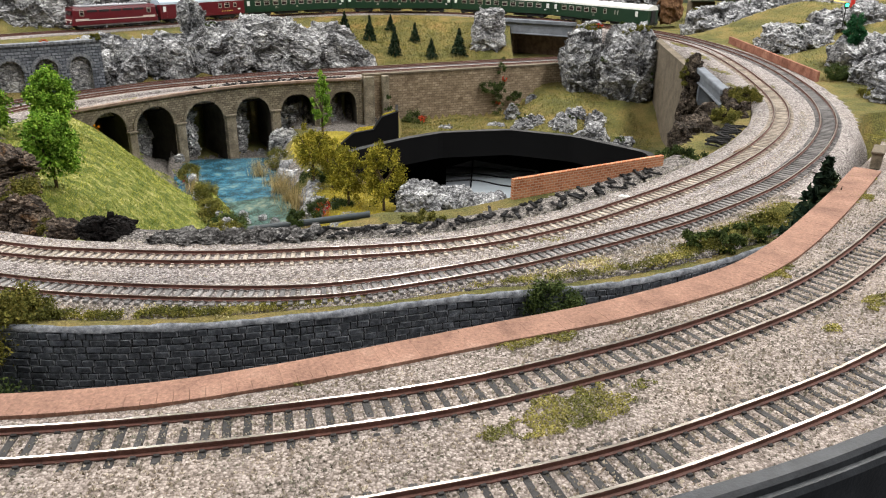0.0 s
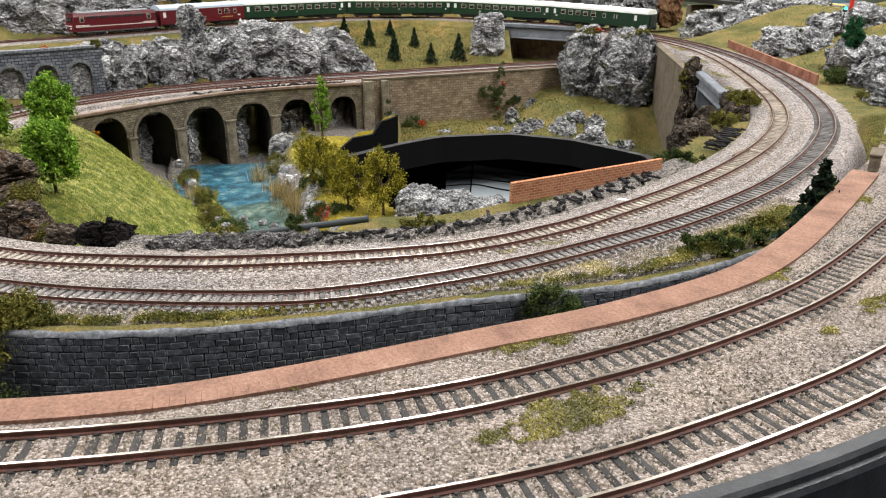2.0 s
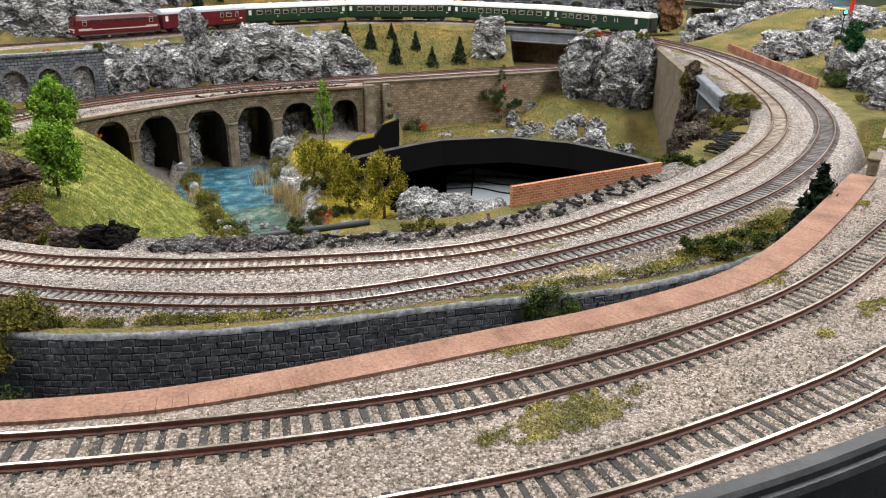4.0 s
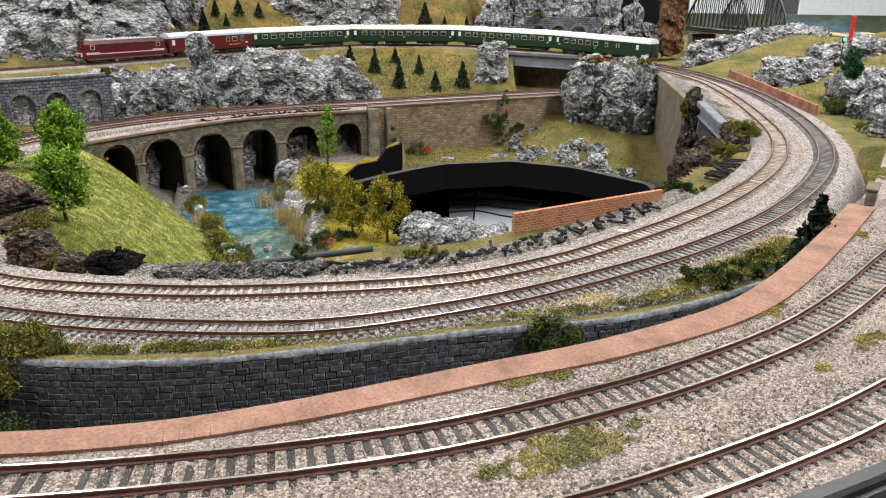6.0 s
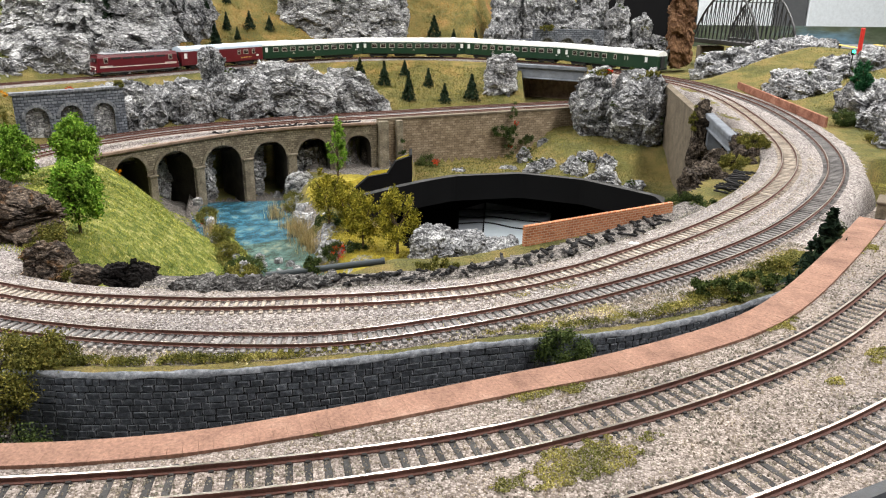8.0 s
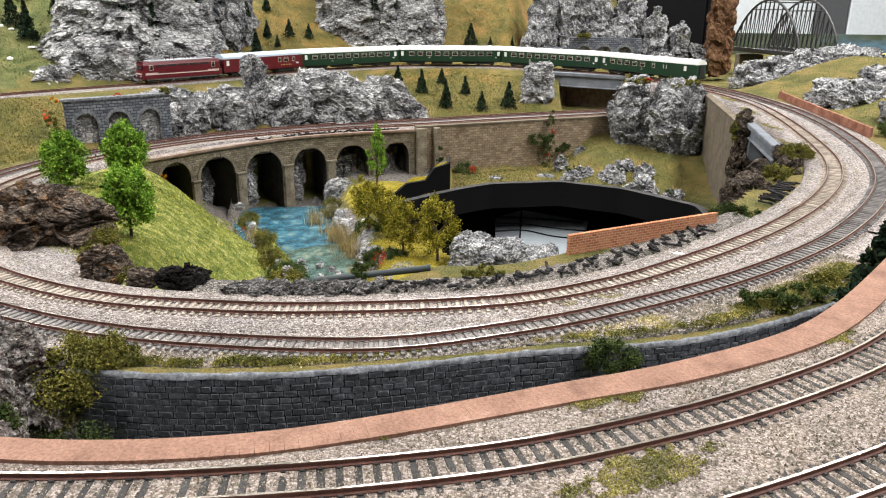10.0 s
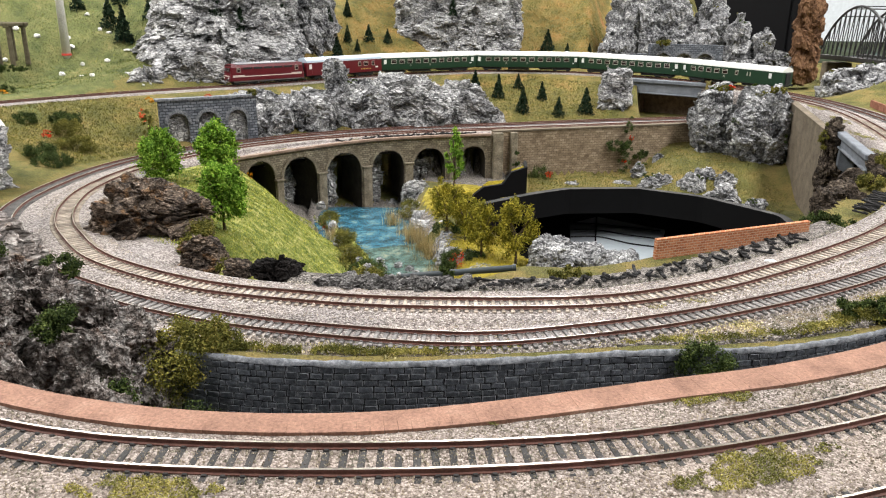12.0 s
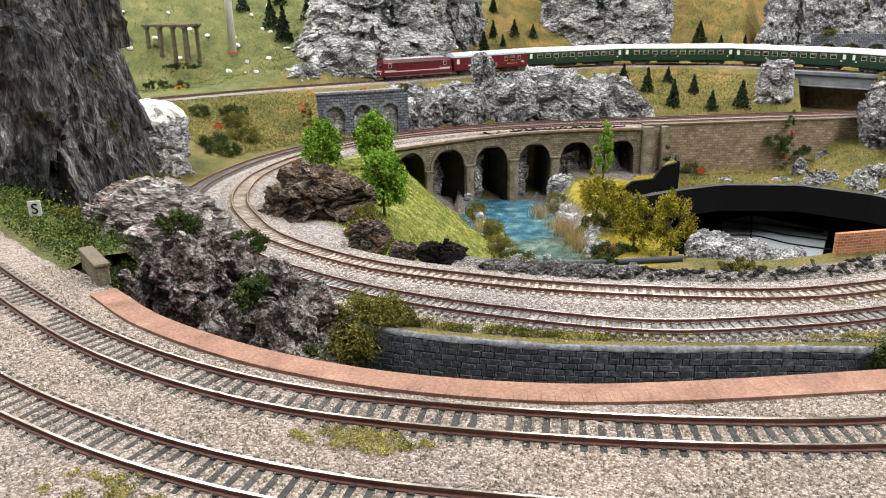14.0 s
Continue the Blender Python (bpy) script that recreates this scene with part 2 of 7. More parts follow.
m_grass = surface("meadow_flock", [(0.28, (0.075, 0.082, 0.022)), (0.42, (0.135, 0.13, 0.035)), (0.55, (0.20, 0.165, 0.05)), (0.68, (0.27, 0.195, 0.065)), (0.8, (0.34, 0.20, 0.085))], 22, 600, 0.95, bump=1.0, grain=0.7, depth=0.003)
m_meadow = surface("green_meadow_flock", [(0.3, (0.10, 0.135, 0.022)), (0.45, (0.17, 0.215, 0.036)), (0.56, (0.31, 0.33, 0.075)), (0.68, (0.54, 0.50, 0.19))], 95, 900, 0.95, bump=1.0, grain=0.6, depth=0.003)
m_hill = surface("hill_flock", [(0.28, (0.07, 0.09, 0.028)), (0.45, (0.125, 0.145, 0.045)), (0.6, (0.185, 0.185, 0.065)), (0.78, (0.29, 0.235, 0.10))], 24, 600, 0.95, bump=1.0, grain=0.7, depth=0.003)
m_ochre = surface("ochre_hill_flock", [(0.3, (0.10, 0.10, 0.03)), (0.43, (0.18, 0.155, 0.042)), (0.55, (0.27, 0.20, 0.06)), (0.66, (0.36, 0.22, 0.075)), (0.8, (0.42, 0.20, 0.08))], 20, 600, 0.95, bump=1.0, grain=0.7, depth=0.003)
m_moss = surface("yellow_moss_flock", [(0.3, (0.20, 0.165, 0.02)), (0.5, (0.36, 0.29, 0.03)), (0.72, (0.52, 0.44, 0.08))], 55, 900, 0.95, bump=1.0, grain=0.6, depth=0.003)
m_rail_side = surface("rusty_rail_side", [(0.3, (0.10, 0.045, 0.035)), (0.7, (0.19, 0.09, 0.07))], 120, 900, 0.6, bump=0.2)
m_rail_head = surface("bright_rail_head", [(0.3, (0.42, 0.37, 0.31)), (0.7, (0.64, 0.59, 0.52))], 60, 1500, 0.30, metal=1.0, bump=0.05, grain=0.1)
m_sleeper = surface("dark_grey_sleeper", [(0.3, (0.022, 0.021, 0.021)), (0.7, (0.062, 0.059, 0.058))], 90, 900, 0.75, each=0.25)
m_sleeper_dusty = surface("dusty_grey_sleeper", [(0.3, (0.11, 0.105, 0.105)), (0.7, (0.24, 0.228, 0.22))], 120, 900, 0.85, each=0.3)
m_sleeper_pale = surface("dusty_pale_sleeper", [(0.3, (0.24, 0.20, 0.165)), (0.7, (0.46, 0.40, 0.33))], 120, 900, 0.9, each=0.3)
m_plank = surface("terracotta_plank", [(0.28, (0.17, 0.092, 0.066)), (0.42, (0.25, 0.14, 0.10)), (0.58, (0.30, 0.17, 0.122)), (0.75, (0.37, 0.235, 0.175))], 55, 700, 0.9, each=0.05, grain=0.4)
m_block = surface("slate_block", [(0.28, (0.034, 0.040, 0.051)), (0.46, (0.07, 0.08, 0.098)), (0.6, (0.112, 0.126, 0.15)), (0.75, (0.24, 0.26, 0.295))], 300, 1500, 0.8, each=0.3, bump=0.7, grain=0.4)
m_block_edge = surface("pale_slate_edge", [(0.3, (0.075, 0.085, 0.10)), (0.5, (0.165, 0.18, 0.205)), (0.72, (0.34, 0.36, 0.395))], 260, 1200, 0.85, bump=0.4, grain=0.35)
m_joint = surface("dark_joint", [(0.3, (0.016, 0.018, 0.021)), (0.7, (0.042, 0.046, 0.053))], 90, 900, 0.9)
m_coping = surface("chalky_slate_coping", [(0.3, (0.07, 0.076, 0.087)), (0.45, (0.155, 0.166, 0.185)), (0.6, (0.25, 0.263, 0.285)), (0.75, (0.38, 0.395, 0.42))], 240, 900, 0.9, bump=0.4, grain=0.4)
def rock_surface(name, stops, cell=0.011, rough=0.9, relief=0.0022, stretch=(1, 1, 1.3), crack=0.12, tint=None, warp=1.3):
    """Cast rock, washed dark in its cracks and dry-brushed: chips at two sizes, stain and grit."""
    mt, nd, ln, b = nodes_of(name, rough, 0, 0.2)
    geo = nd.new("ShaderNodeNewGeometry")
    mp = nd.new("ShaderNodeMapping")
    mp.inputs["Scale"].default_value = stretch
    ln.new(geo.outputs["Position"], mp.inputs[0])
    wob = nd.new("ShaderNodeTexNoise")
    wob.inputs["Scale"].default_value, wob.inputs["Detail"].default_value = 0.8 / cell, 4.0
    ln.new(mp.outputs[0], wob.inputs["Vector"])
    bend = nd.new("ShaderNodeVectorMath")
    bend.operation = "MULTIPLY_ADD"
    bend.inputs[1].default_value = (warp * cell,) * 3
    ln.new(wob.outputs["Color"], bend.inputs[0])
    ln.new(mp.outputs[0], bend.inputs[2])

    def chips(size):
        e, c = nd.new("ShaderNodeTexVoronoi"), nd.new("ShaderNodeTexVoronoi")
        e.feature = "DISTANCE_TO_EDGE"
        for v in (e, c):
            v.inputs["Scale"].default_value = 1 / size
            ln.new(bend.outputs[0], v.inputs["Vector"])
        sep = nd.new("ShaderNodeSeparateColor")
        ln.new(c.outputs["Color"], sep.inputs[0])
        return e.outputs["Distance"], sep.outputs[0]

    e1, c1 = chips(cell)
    e2, c2 = chips(cell * 0.36)
    big = noise_node(nd, ln, 0.35 / cell, 5, 0.65, stretch)
    md = noise_node(nd, ln, 2.2 / cell, 6.0, 0.7, stretch)
    mixv = nd.new("ShaderNodeMath")
    mixv.operation, mixv.inputs[1].default_value = "MULTIPLY_ADD", 0.5
    ln.new(big.outputs["Fac"], mixv.inputs[0])
    half_ = nd.new("ShaderNodeMath")
    half_.operation, half_.inputs[1].default_value = "MULTIPLY", 0.5
    ln.new(md.outputs["Fac"], half_.inputs[0])
    ln.new(half_.outputs[0], mixv.inputs[2])
    col = ramp_node(nd, ln, mixv.outputs[0], stops).outputs[0]
    if tint:
        tn = noise_node(nd, ln, 0.5 / cell, 4, 0.6)
        col = mix_node(nd, ln, "MIX", ramp_node(nd, ln, tn.outputs["Fac"], [(0.56, (0, 0, 0)), (0.68, (1, 1, 1))]).outputs[0], col, tint)
    for c_, lo, hi in ((c1, 0.76, 1.14), (c2, 0.82, 1.10)):
        col = mix_node(nd, ln, "MULTIPLY", 1.0, col, ramp_node(nd, ln, c_, [(0.0, (lo,) * 3), (1.0, (hi,) * 3)]).outputs[0])
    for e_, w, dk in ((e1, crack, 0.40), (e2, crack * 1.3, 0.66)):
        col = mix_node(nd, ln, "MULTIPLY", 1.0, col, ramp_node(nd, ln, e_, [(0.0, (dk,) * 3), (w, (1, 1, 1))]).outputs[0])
    ln.new(col, b.inputs["Base Color"])
    last_n = None
    for src, dist, st in ((e1, relief * 2.2, 0.8), (e2, relief * 1.0, 0.8), (md.outputs["Fac"], relief * 0.4, 0.8)):
        bp = nd.new("ShaderNodeBump")
        bp.inputs["Strength"].default_value, bp.inputs["Distance"].default_value = st, dist
        ln.new(src, bp.inputs["Height"])
        if last_n:
            ln.new(last_n, bp.inputs["Normal"])
        last_n = bp.outputs[0]
    ln.new(last_n, b.inputs["Normal"])
    return mt


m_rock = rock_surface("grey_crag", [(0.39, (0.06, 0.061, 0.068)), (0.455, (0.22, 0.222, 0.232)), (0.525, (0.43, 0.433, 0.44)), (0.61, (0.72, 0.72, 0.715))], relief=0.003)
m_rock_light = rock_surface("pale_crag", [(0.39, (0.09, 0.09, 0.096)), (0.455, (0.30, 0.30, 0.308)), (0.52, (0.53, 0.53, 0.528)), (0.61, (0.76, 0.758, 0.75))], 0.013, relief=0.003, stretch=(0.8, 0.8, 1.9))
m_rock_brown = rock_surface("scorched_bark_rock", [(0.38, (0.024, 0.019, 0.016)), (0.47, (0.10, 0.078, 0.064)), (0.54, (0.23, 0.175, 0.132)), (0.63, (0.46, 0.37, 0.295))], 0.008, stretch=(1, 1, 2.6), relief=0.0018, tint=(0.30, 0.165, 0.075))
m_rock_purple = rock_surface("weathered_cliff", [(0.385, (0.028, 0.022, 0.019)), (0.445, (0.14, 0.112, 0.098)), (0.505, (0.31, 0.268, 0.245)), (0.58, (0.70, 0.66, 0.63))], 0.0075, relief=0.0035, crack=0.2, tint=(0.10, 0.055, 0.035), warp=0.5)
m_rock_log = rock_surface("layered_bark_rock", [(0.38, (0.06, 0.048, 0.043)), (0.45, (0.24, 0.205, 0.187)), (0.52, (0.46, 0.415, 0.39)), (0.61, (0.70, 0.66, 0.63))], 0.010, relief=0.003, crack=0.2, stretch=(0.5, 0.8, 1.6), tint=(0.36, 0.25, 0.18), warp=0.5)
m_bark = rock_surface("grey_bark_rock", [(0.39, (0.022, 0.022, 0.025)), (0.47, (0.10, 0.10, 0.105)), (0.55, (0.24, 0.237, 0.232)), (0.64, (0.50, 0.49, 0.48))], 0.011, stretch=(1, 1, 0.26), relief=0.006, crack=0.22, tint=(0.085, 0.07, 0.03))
m_bank = gravel("rubble_bank", [(0.0, (0.05, 0.047, 0.044)), (0.4, (0.14, 0.13, 0.12)), (0.7, (0.24, 0.222, 0.21)), (1.0, (0.38, 0.355, 0.33))], 0.0014)
m_snow = surface("white_plaster", [(0.3, (0.70, 0.69, 0.66)), (0.7, (0.85, 0.84, 0.82))], 30, 500, 0.9)
m_viaduct = surface("sooty_tan_stone", [(0.25, (0.10, 0.084, 0.06)), (0.5, (0.205, 0.175, 0.128)), (0.75, (0.35, 0.305, 0.23))], 60, 420, 0.9, bump=0.8, grain=0.5)
# Near-black vault stone: the shade under the arches is put into the colour.
m_vault = surface("shade_black_vault", [(0.3, (0.02, 0.017, 0.014)), (0.7, (0.055, 0.047, 0.038))], 60, 420, 0.9)
m_black = plain("black_paint_and_shade", (0.005, 0.005, 0.0055), 0.6, spec=0.12)
m_girder = surface("blue_grey_concrete", [(0.3, (0.105, 0.118, 0.14)), (0.7, (0.225, 0.245, 0.275))], 40, 600, 0.6, bump=0.1, grain=0.2)
m_water = surface("painted_water", [(0.3, (0.03, 0.05, 0.045)), (0.43, (0.028, 0.085, 0.12)), (0.55, (0.042, 0.135, 0.19)), (0.68, (0.15, 0.23, 0.22))], 48, 420, 0.14, spec=0.5, bump=0.35, grain=0.3)
m_shallow = surface("green_brown_shallows", [(0.3, (0.055, 0.06, 0.04)), (0.45, (0.06, 0.105, 0.09)), (0.57, (0.10, 0.165, 0.15)), (0.7, (0.24, 0.26, 0.19))], 60, 420, 0.12, spec=0.5, bump=0.35, grain=0.4)
m_hall_dark = surface("dark_hall_paint", [(0.3, (0.03, 0.034, 0.045)), (0.7, (0.05, 0.055, 0.07))], 2, 60, 0.9)
m_hall_light = surface("hall_wall_paint", [(0.3, (0.11, 0.115, 0.125)), (0.7, (0.16, 0.167, 0.18))], 2, 60, 0.9)
m_panel = plain("pale_grey_panel", (0.22, 0.25, 0.27), 0.4)
m_panel_dim = plain("mid_grey_panel", (0.12, 0.13, 0.145), 0.4)
m_rim = surface("dusty_black_rim", [(0.3, (0.012, 0.012, 0.013)), (0.7, (0.075, 0.074, 0.072))], 50, 500, 0.8)


def masonry(name, stops, joint, bw, bh, gap=0.06, rough=0.9, grain=0.4, depth=0.0008):
    """Small far courses of stone: joints sunk into a rough surface; across x and z of the mesh's UV."""
    mt, nd, ln, b = nodes_of(name, rough, 0, 0.25)
    uv = nd.new("ShaderNodeUVMap")
    br = nd.new("ShaderNodeTexBrick")
    br.inputs["Scale"].default_value = 1.0
    br.inputs["Brick Width"].default_value, br.inputs["Row Height"].default_value = bw, bh
    br.inputs["Mortar Size"].default_value, br.inputs["Mortar Smooth"].default_value = bh * gap, 0.3
    br.inputs["Color1"].default_value, br.inputs["Color2"].default_value, br.inputs["Mortar"].default_value = (0, 0, 0, 1), (1, 1, 1, 1), (0.5, 0.5, 0.5, 1)
    ln.new(uv.outputs[0], br.inputs["Vector"])
    n = noise_node(nd, ln, 60, 5)
    add = nd.new("ShaderNodeMath")
    add.operation, add.inputs[1].default_value = "MULTIPLY_ADD", 0.35
    ln.new(br.outputs["Color"], add.inputs[0])
    sub = nd.new("ShaderNodeMath")
    sub.operation, sub.inputs[1].default_value = "SUBTRACT", 0.17
    ln.new(n.outputs["Fac"], sub.inputs[0])
    ln.new(sub.outputs[0], add.inputs[2])
    col = ramp_node(nd, ln, add.outputs[0], stops).outputs[0]
    sm = noise_node(nd, ln, 700, 3)
    g = ramp_node(nd, ln, sm.outputs["Fac"], [(0.3, (1 - grain,) * 3), (0.7, (1.1,) * 3)]).outputs[0]
    col = mix_node(nd, ln, "MULTIPLY", 1.0, col, g)
    col = mix_node(nd, ln, "MIX", br.outputs["Fac"], col, joint)
    ln.new(col, b.inputs["Base Color"])
    h = nd.new("ShaderNodeMath")
    h.operation = "MULTIPLY_ADD"
    h.inputs[1].default_value = -1.0
    ln.new(br.outputs["Fac"], h.inputs[0])
    ln.new(sm.outputs["Fac"], h.inputs[2])
    bp = nd.new("ShaderNodeBump")
    bp.inputs["Strength"].default_value, bp.inputs["Distance"].default_value = 0.7, depth
    ln.new(h.outputs[0], bp.inputs["Height"])
    ln.new(bp.outputs[0], b.inputs["Normal"])
    return mt


m_tan_wall = masonry("tan_block_courses", [(0.2, (0.17, 0.125, 0.08)), (0.5, (0.29, 0.222, 0.15)), (0.8, (0.42, 0.335, 0.24))], (0.115, 0.085, 0.057), 0.0098, 0.0046, 0.09)
m_viaduct_stone = masonry("viaduct_rubble", [(0.2, (0.10, 0.084, 0.06)), (0.5, (0.21, 0.177, 0.13)), (0.8, (0.38, 0.335, 0.25))], (0.08, 0.067, 0.048), 0.0062, 0.0035, 0.12)
m_arch_wall = masonry("slate_rubble", [(0.2, (0.075, 0.083, 0.10)), (0.5, (0.16, 0.175, 0.205)), (0.8, (0.29, 0.31, 0.345))], (0.035, 0.04, 0.05), 0.009, 0.0045, 0.14)
m_red_brick = masonry("orange_brick", [(0.2, (0.36, 0.12, 0.05)), (0.5, (0.50, 0.19, 0.09)), (0.8, (0.60, 0.27, 0.14))], (0.50, 0.36, 0.26), 0.0058, 0.0024, 0.12)


def with_uv(me, uv):
    """UV in metres from one pair for every vertex."""
    lay = me.uv_layers.new(name="UVMap")
    idx = np.empty(len(me.loops), int)
    me.loops.foreach_get("vertex_index", idx)
    lay.data.foreach_set("uv", np.asarray(uv, float)[idx].ravel())
    return me

# ---------------------------------------------------------------- lines of the plan
near_rail_a = Line([(-0.70, 0.44), (-0.60, 0.368), (-0.52, 0.316), (-0.443, 0.273), (-0.365, 0.236), (-0.307, 0.2125), (-0.25, 0.198), (-0.195, 0.1925), (-0.14, 0.1965), (-0.095, 0.2035), (-0.05, 0.213), (0.0, 0.2275), (0.048, 0.248), (0.095, 0.2725), (0.156, 0.313), (0.205, 0.358), (0.255, 0.412), (0.305, 0.464), (0.365, 0.517), (0.44, 0.565)])
near_rail_b = Line([(-0.60, 0.30), (-0.48, 0.235), (-0.40, 0.196), (-0.324, 0.166), (-0.252, 0.149), (-0.201, 0.143), (-0.158, 0.143), (-0.121, 0.147), (-0.06, 0.157), (-0.021, 0.167), (0.049, 0.190), (0.124, 0.228), (0.173, 0.259), (0.228, 0.300), (0.29, 0.348), (0.37, 0.405), (0.45, 0.445)])
G = 0.0165
line_a = Line(near_rail_a.p[::6] + near_rail_a.side[::6] * G / 2)
line_b = Line(near_rail_b.p[::6] + near_rail_b.side[::6] * G / 2)
line_in = Line([(0.30, 1.603, -0.078), (0.24, 1.575, -0.078), (0.05, 1.49, -0.078), (-0.14, 1.40, -0.078), (-0.295, 1.325, -0.077), (-0.446, 1.213, -0.075), (-0.535, 1.103, -0.073), (-0.58, 1.0, -0.071), (-0.597, 0.897, -0.068), (-0.588, 0.789, -0.066), (-0.561, 0.71, -0.064), (-0.525, 0.646, -0.062), (-0.48, 0.592, -0.06), (-0.41, 0.529, -0.058), (-0.306, 0.482, -0.056), (-0.211, 0.467, -0.054), (-0.125, 0.468, -0.053), (0.0, 0.490, -0.052), (0.085, 0.532, -0.051), (0.145, 0.578, -0.05), (0.206, 0.632, -0.049), (0.268, 0.693, -0.046), (0.333, 0.775, -0.043), (0.385, 0.865, -0.04), (0.42, 0.965, -0.037), (0.44, 1.09, -0.033), (0.447, 1.22, -0.026), (0.44, 1.33, -0.02), (0.41, 1.42, -0.015), (0.365, 1.51, -0.0125), (0.31, 1.60, -0.011)])
low_points = [(0.30, 1.658, -0.078), (0.23, 1.625, -0.078), (0.03, 1.54, -0.078), (-0.15, 1.452, -0.078), (-0.31, 1.372, -0.077), (-0.46, 1.262, -0.076), (-0.548, 1.165, -0.075), (-0.606, 1.075, -0.073), (-0.636, 0.987, -0.071), (-0.647, 0.906, -0.069), (-0.643, 0.822, -0.067), (-0.629, 0.738, -0.065), (-0.604, 0.668, -0.063), (-0.562, 0.603, -0.061), (-0.50, 0.541, -0.06), (-0.43, 0.491, -0.059), (-0.363, 0.458, -0.058), (-0.283, 0.431, -0.057), (-0.193, 0.415, -0.055), (-0.085, 0.414, -0.0535), (-0.003, 0.439, -0.052), (0.078, 0.479, -0.051), (0.178, 0.543, -0.049), (0.265, 0.615, -0.046), (0.325, 0.68, -0.043)]
rear_points = [(0.38, 0.755, -0.04), (0.43, 0.845, -0.037), (0.465, 0.945, -0.034), (0.486, 1.06, -0.03), (0.493, 1.18, -0.025), (0.483, 1.29, -0.02), (0.45, 1.40, -0.014), (0.40, 1.51, -0.011), (0.335, 1.61, -0.01), (0.24, 1.71, -0.01), (0.14, 1.785, -0.01), (0.02, 1.84, -0.01), (-0.1, 1.855, -0.01), (-0.23, 1.82, -0.01), (-0.35, 1.745, -0.01), (-0.44, 1.655, -0.01), (-0.52, 1.55, -0.01), (-0.625, 1.42, -0.01), (-0.72, 1.325, -0.01), (-0.81, 1.225, -0.01), (-0.89, 1.115, -0.01), (-0.96, 1.0, -0.01), (-1.02, 0.88, -0.01), (-1.06, 0.76, -0.01), (-1.09, 0.6, -0.01)]
line_out = Line(low_points + rear_points, 0.005)
line_path = Line([(-0.353, 0.257), (-0.305, 0.2325), (-0.248, 0.216), (-0.198, 0.2095), (-0.15, 0.2105), (-0.10, 0.219), (-0.059, 0.2325), (-0.018, 0.2495), (0.023, 0.2675), (0.075, 0.290), (0.137, 0.3265), (0.18, 0.366), (0.237, 0.436), (0.298, 0.517)])
line_wall = Line([(-0.262, 0.3765), (-0.197, 0.3755), (-0.133, 0.383), (-0.069, 0.398), (-0.001, 0.419), (0.046, 0.431), (0.111, 0.447), (0.176, 0.478), (0.258, 0.534), (0.31, 0.59)])
line_edge = Line([(-0.75, 0.13), (-0.5, 0.085), (-0.3, 0.075), (-0.1, 0.107), (0.064, 0.169), (0.148, 0.2075), (0.25, 0.265), (0.40, 0.345), (0.55, 0.43), (0.62, 0.75)])
BOARD = -0.0028

# ---------------------------------------------------------------- ground
WATER = -0.192
GX, GY, STEP = (-1.75, 1.75), (0.24, 3.0), 0.0065
xs = np.arange(GX[0], GX[1], STEP)
ys = np.arange(GY[0], GY[1], STEP)
X, Y = np.meshgrid(xs, ys)
flat = np.c_[X.ravel(), Y.ravel()]


def inside(poly, q):
    """Which places lie within a closed outline."""
    x, y = q[:, 0], q[:, 1]
    res = np.zeros(len(q), bool)
    for (x0, y0), (x1, y1) in zip(poly, np.roll(poly, -1, 0)):
        cut = (y0 > y) != (y1 > y)
        res ^= cut & (x < (x1 - x0) * (y - y0) / (y1 - y0 + 1e-12) + x0)
    return res


def dist_to(line, q, skip=4):
    p = line.p[::skip]
    d = np.full(len(q), 9.0)
    z = np.zeros(len(q))
    for k in range(0, len(q), 20000):
        part_q = q[k:k + 20000]
        m = (part_q[:, None, 0] - p[None, :, 0]) ** 2 + (part_q[:, None, 1] - p[None, :, 1]) ** 2
        i = m.argmin(1)
        d[k:k + 20000] = np.sqrt(m[np.arange(len(i)), i])
        z[k:k + 20000] = p[i, 2]
    return d, z


cut_low = line_out.near(0.40, 1.51)
low_line = Line(line_out.p[line_out.s < cut_low][::8])
back_line = Line(line_out.p[line_out.s >= cut_low - 0.02][::8])
river = Line([(-0.40, 1.45), (-0.355, 1.22), (-0.335, 1.12), (-0.27, 1.0), (-0.225, 0.92), (-0.20, 0.85), (-0.18, 0.78)])
PIT = np.array([(-0.150, 1.10), (-0.105, 1.152), (-0.060, 1.198), (-0.010, 1.238), (0.106, 1.265), (0.208, 1.226), (0.304, 1.129), (0.31, 1.0), (0.27, 0.82), (0.205, 0.73), (0.10, 0.72), (0.075, 0.84), (0.0, 0.885), (-0.045, 0.895), (-0.07, 0.93), (-0.11, 1.02)])
MOUND_X, MOUND_Z = [-0.30, -0.215, -0.172, -0.147, -0.117, -0.104, -0.079], [-0.172, -0.168, -0.161, -0.141, -0.139, -0.120, -0.114]


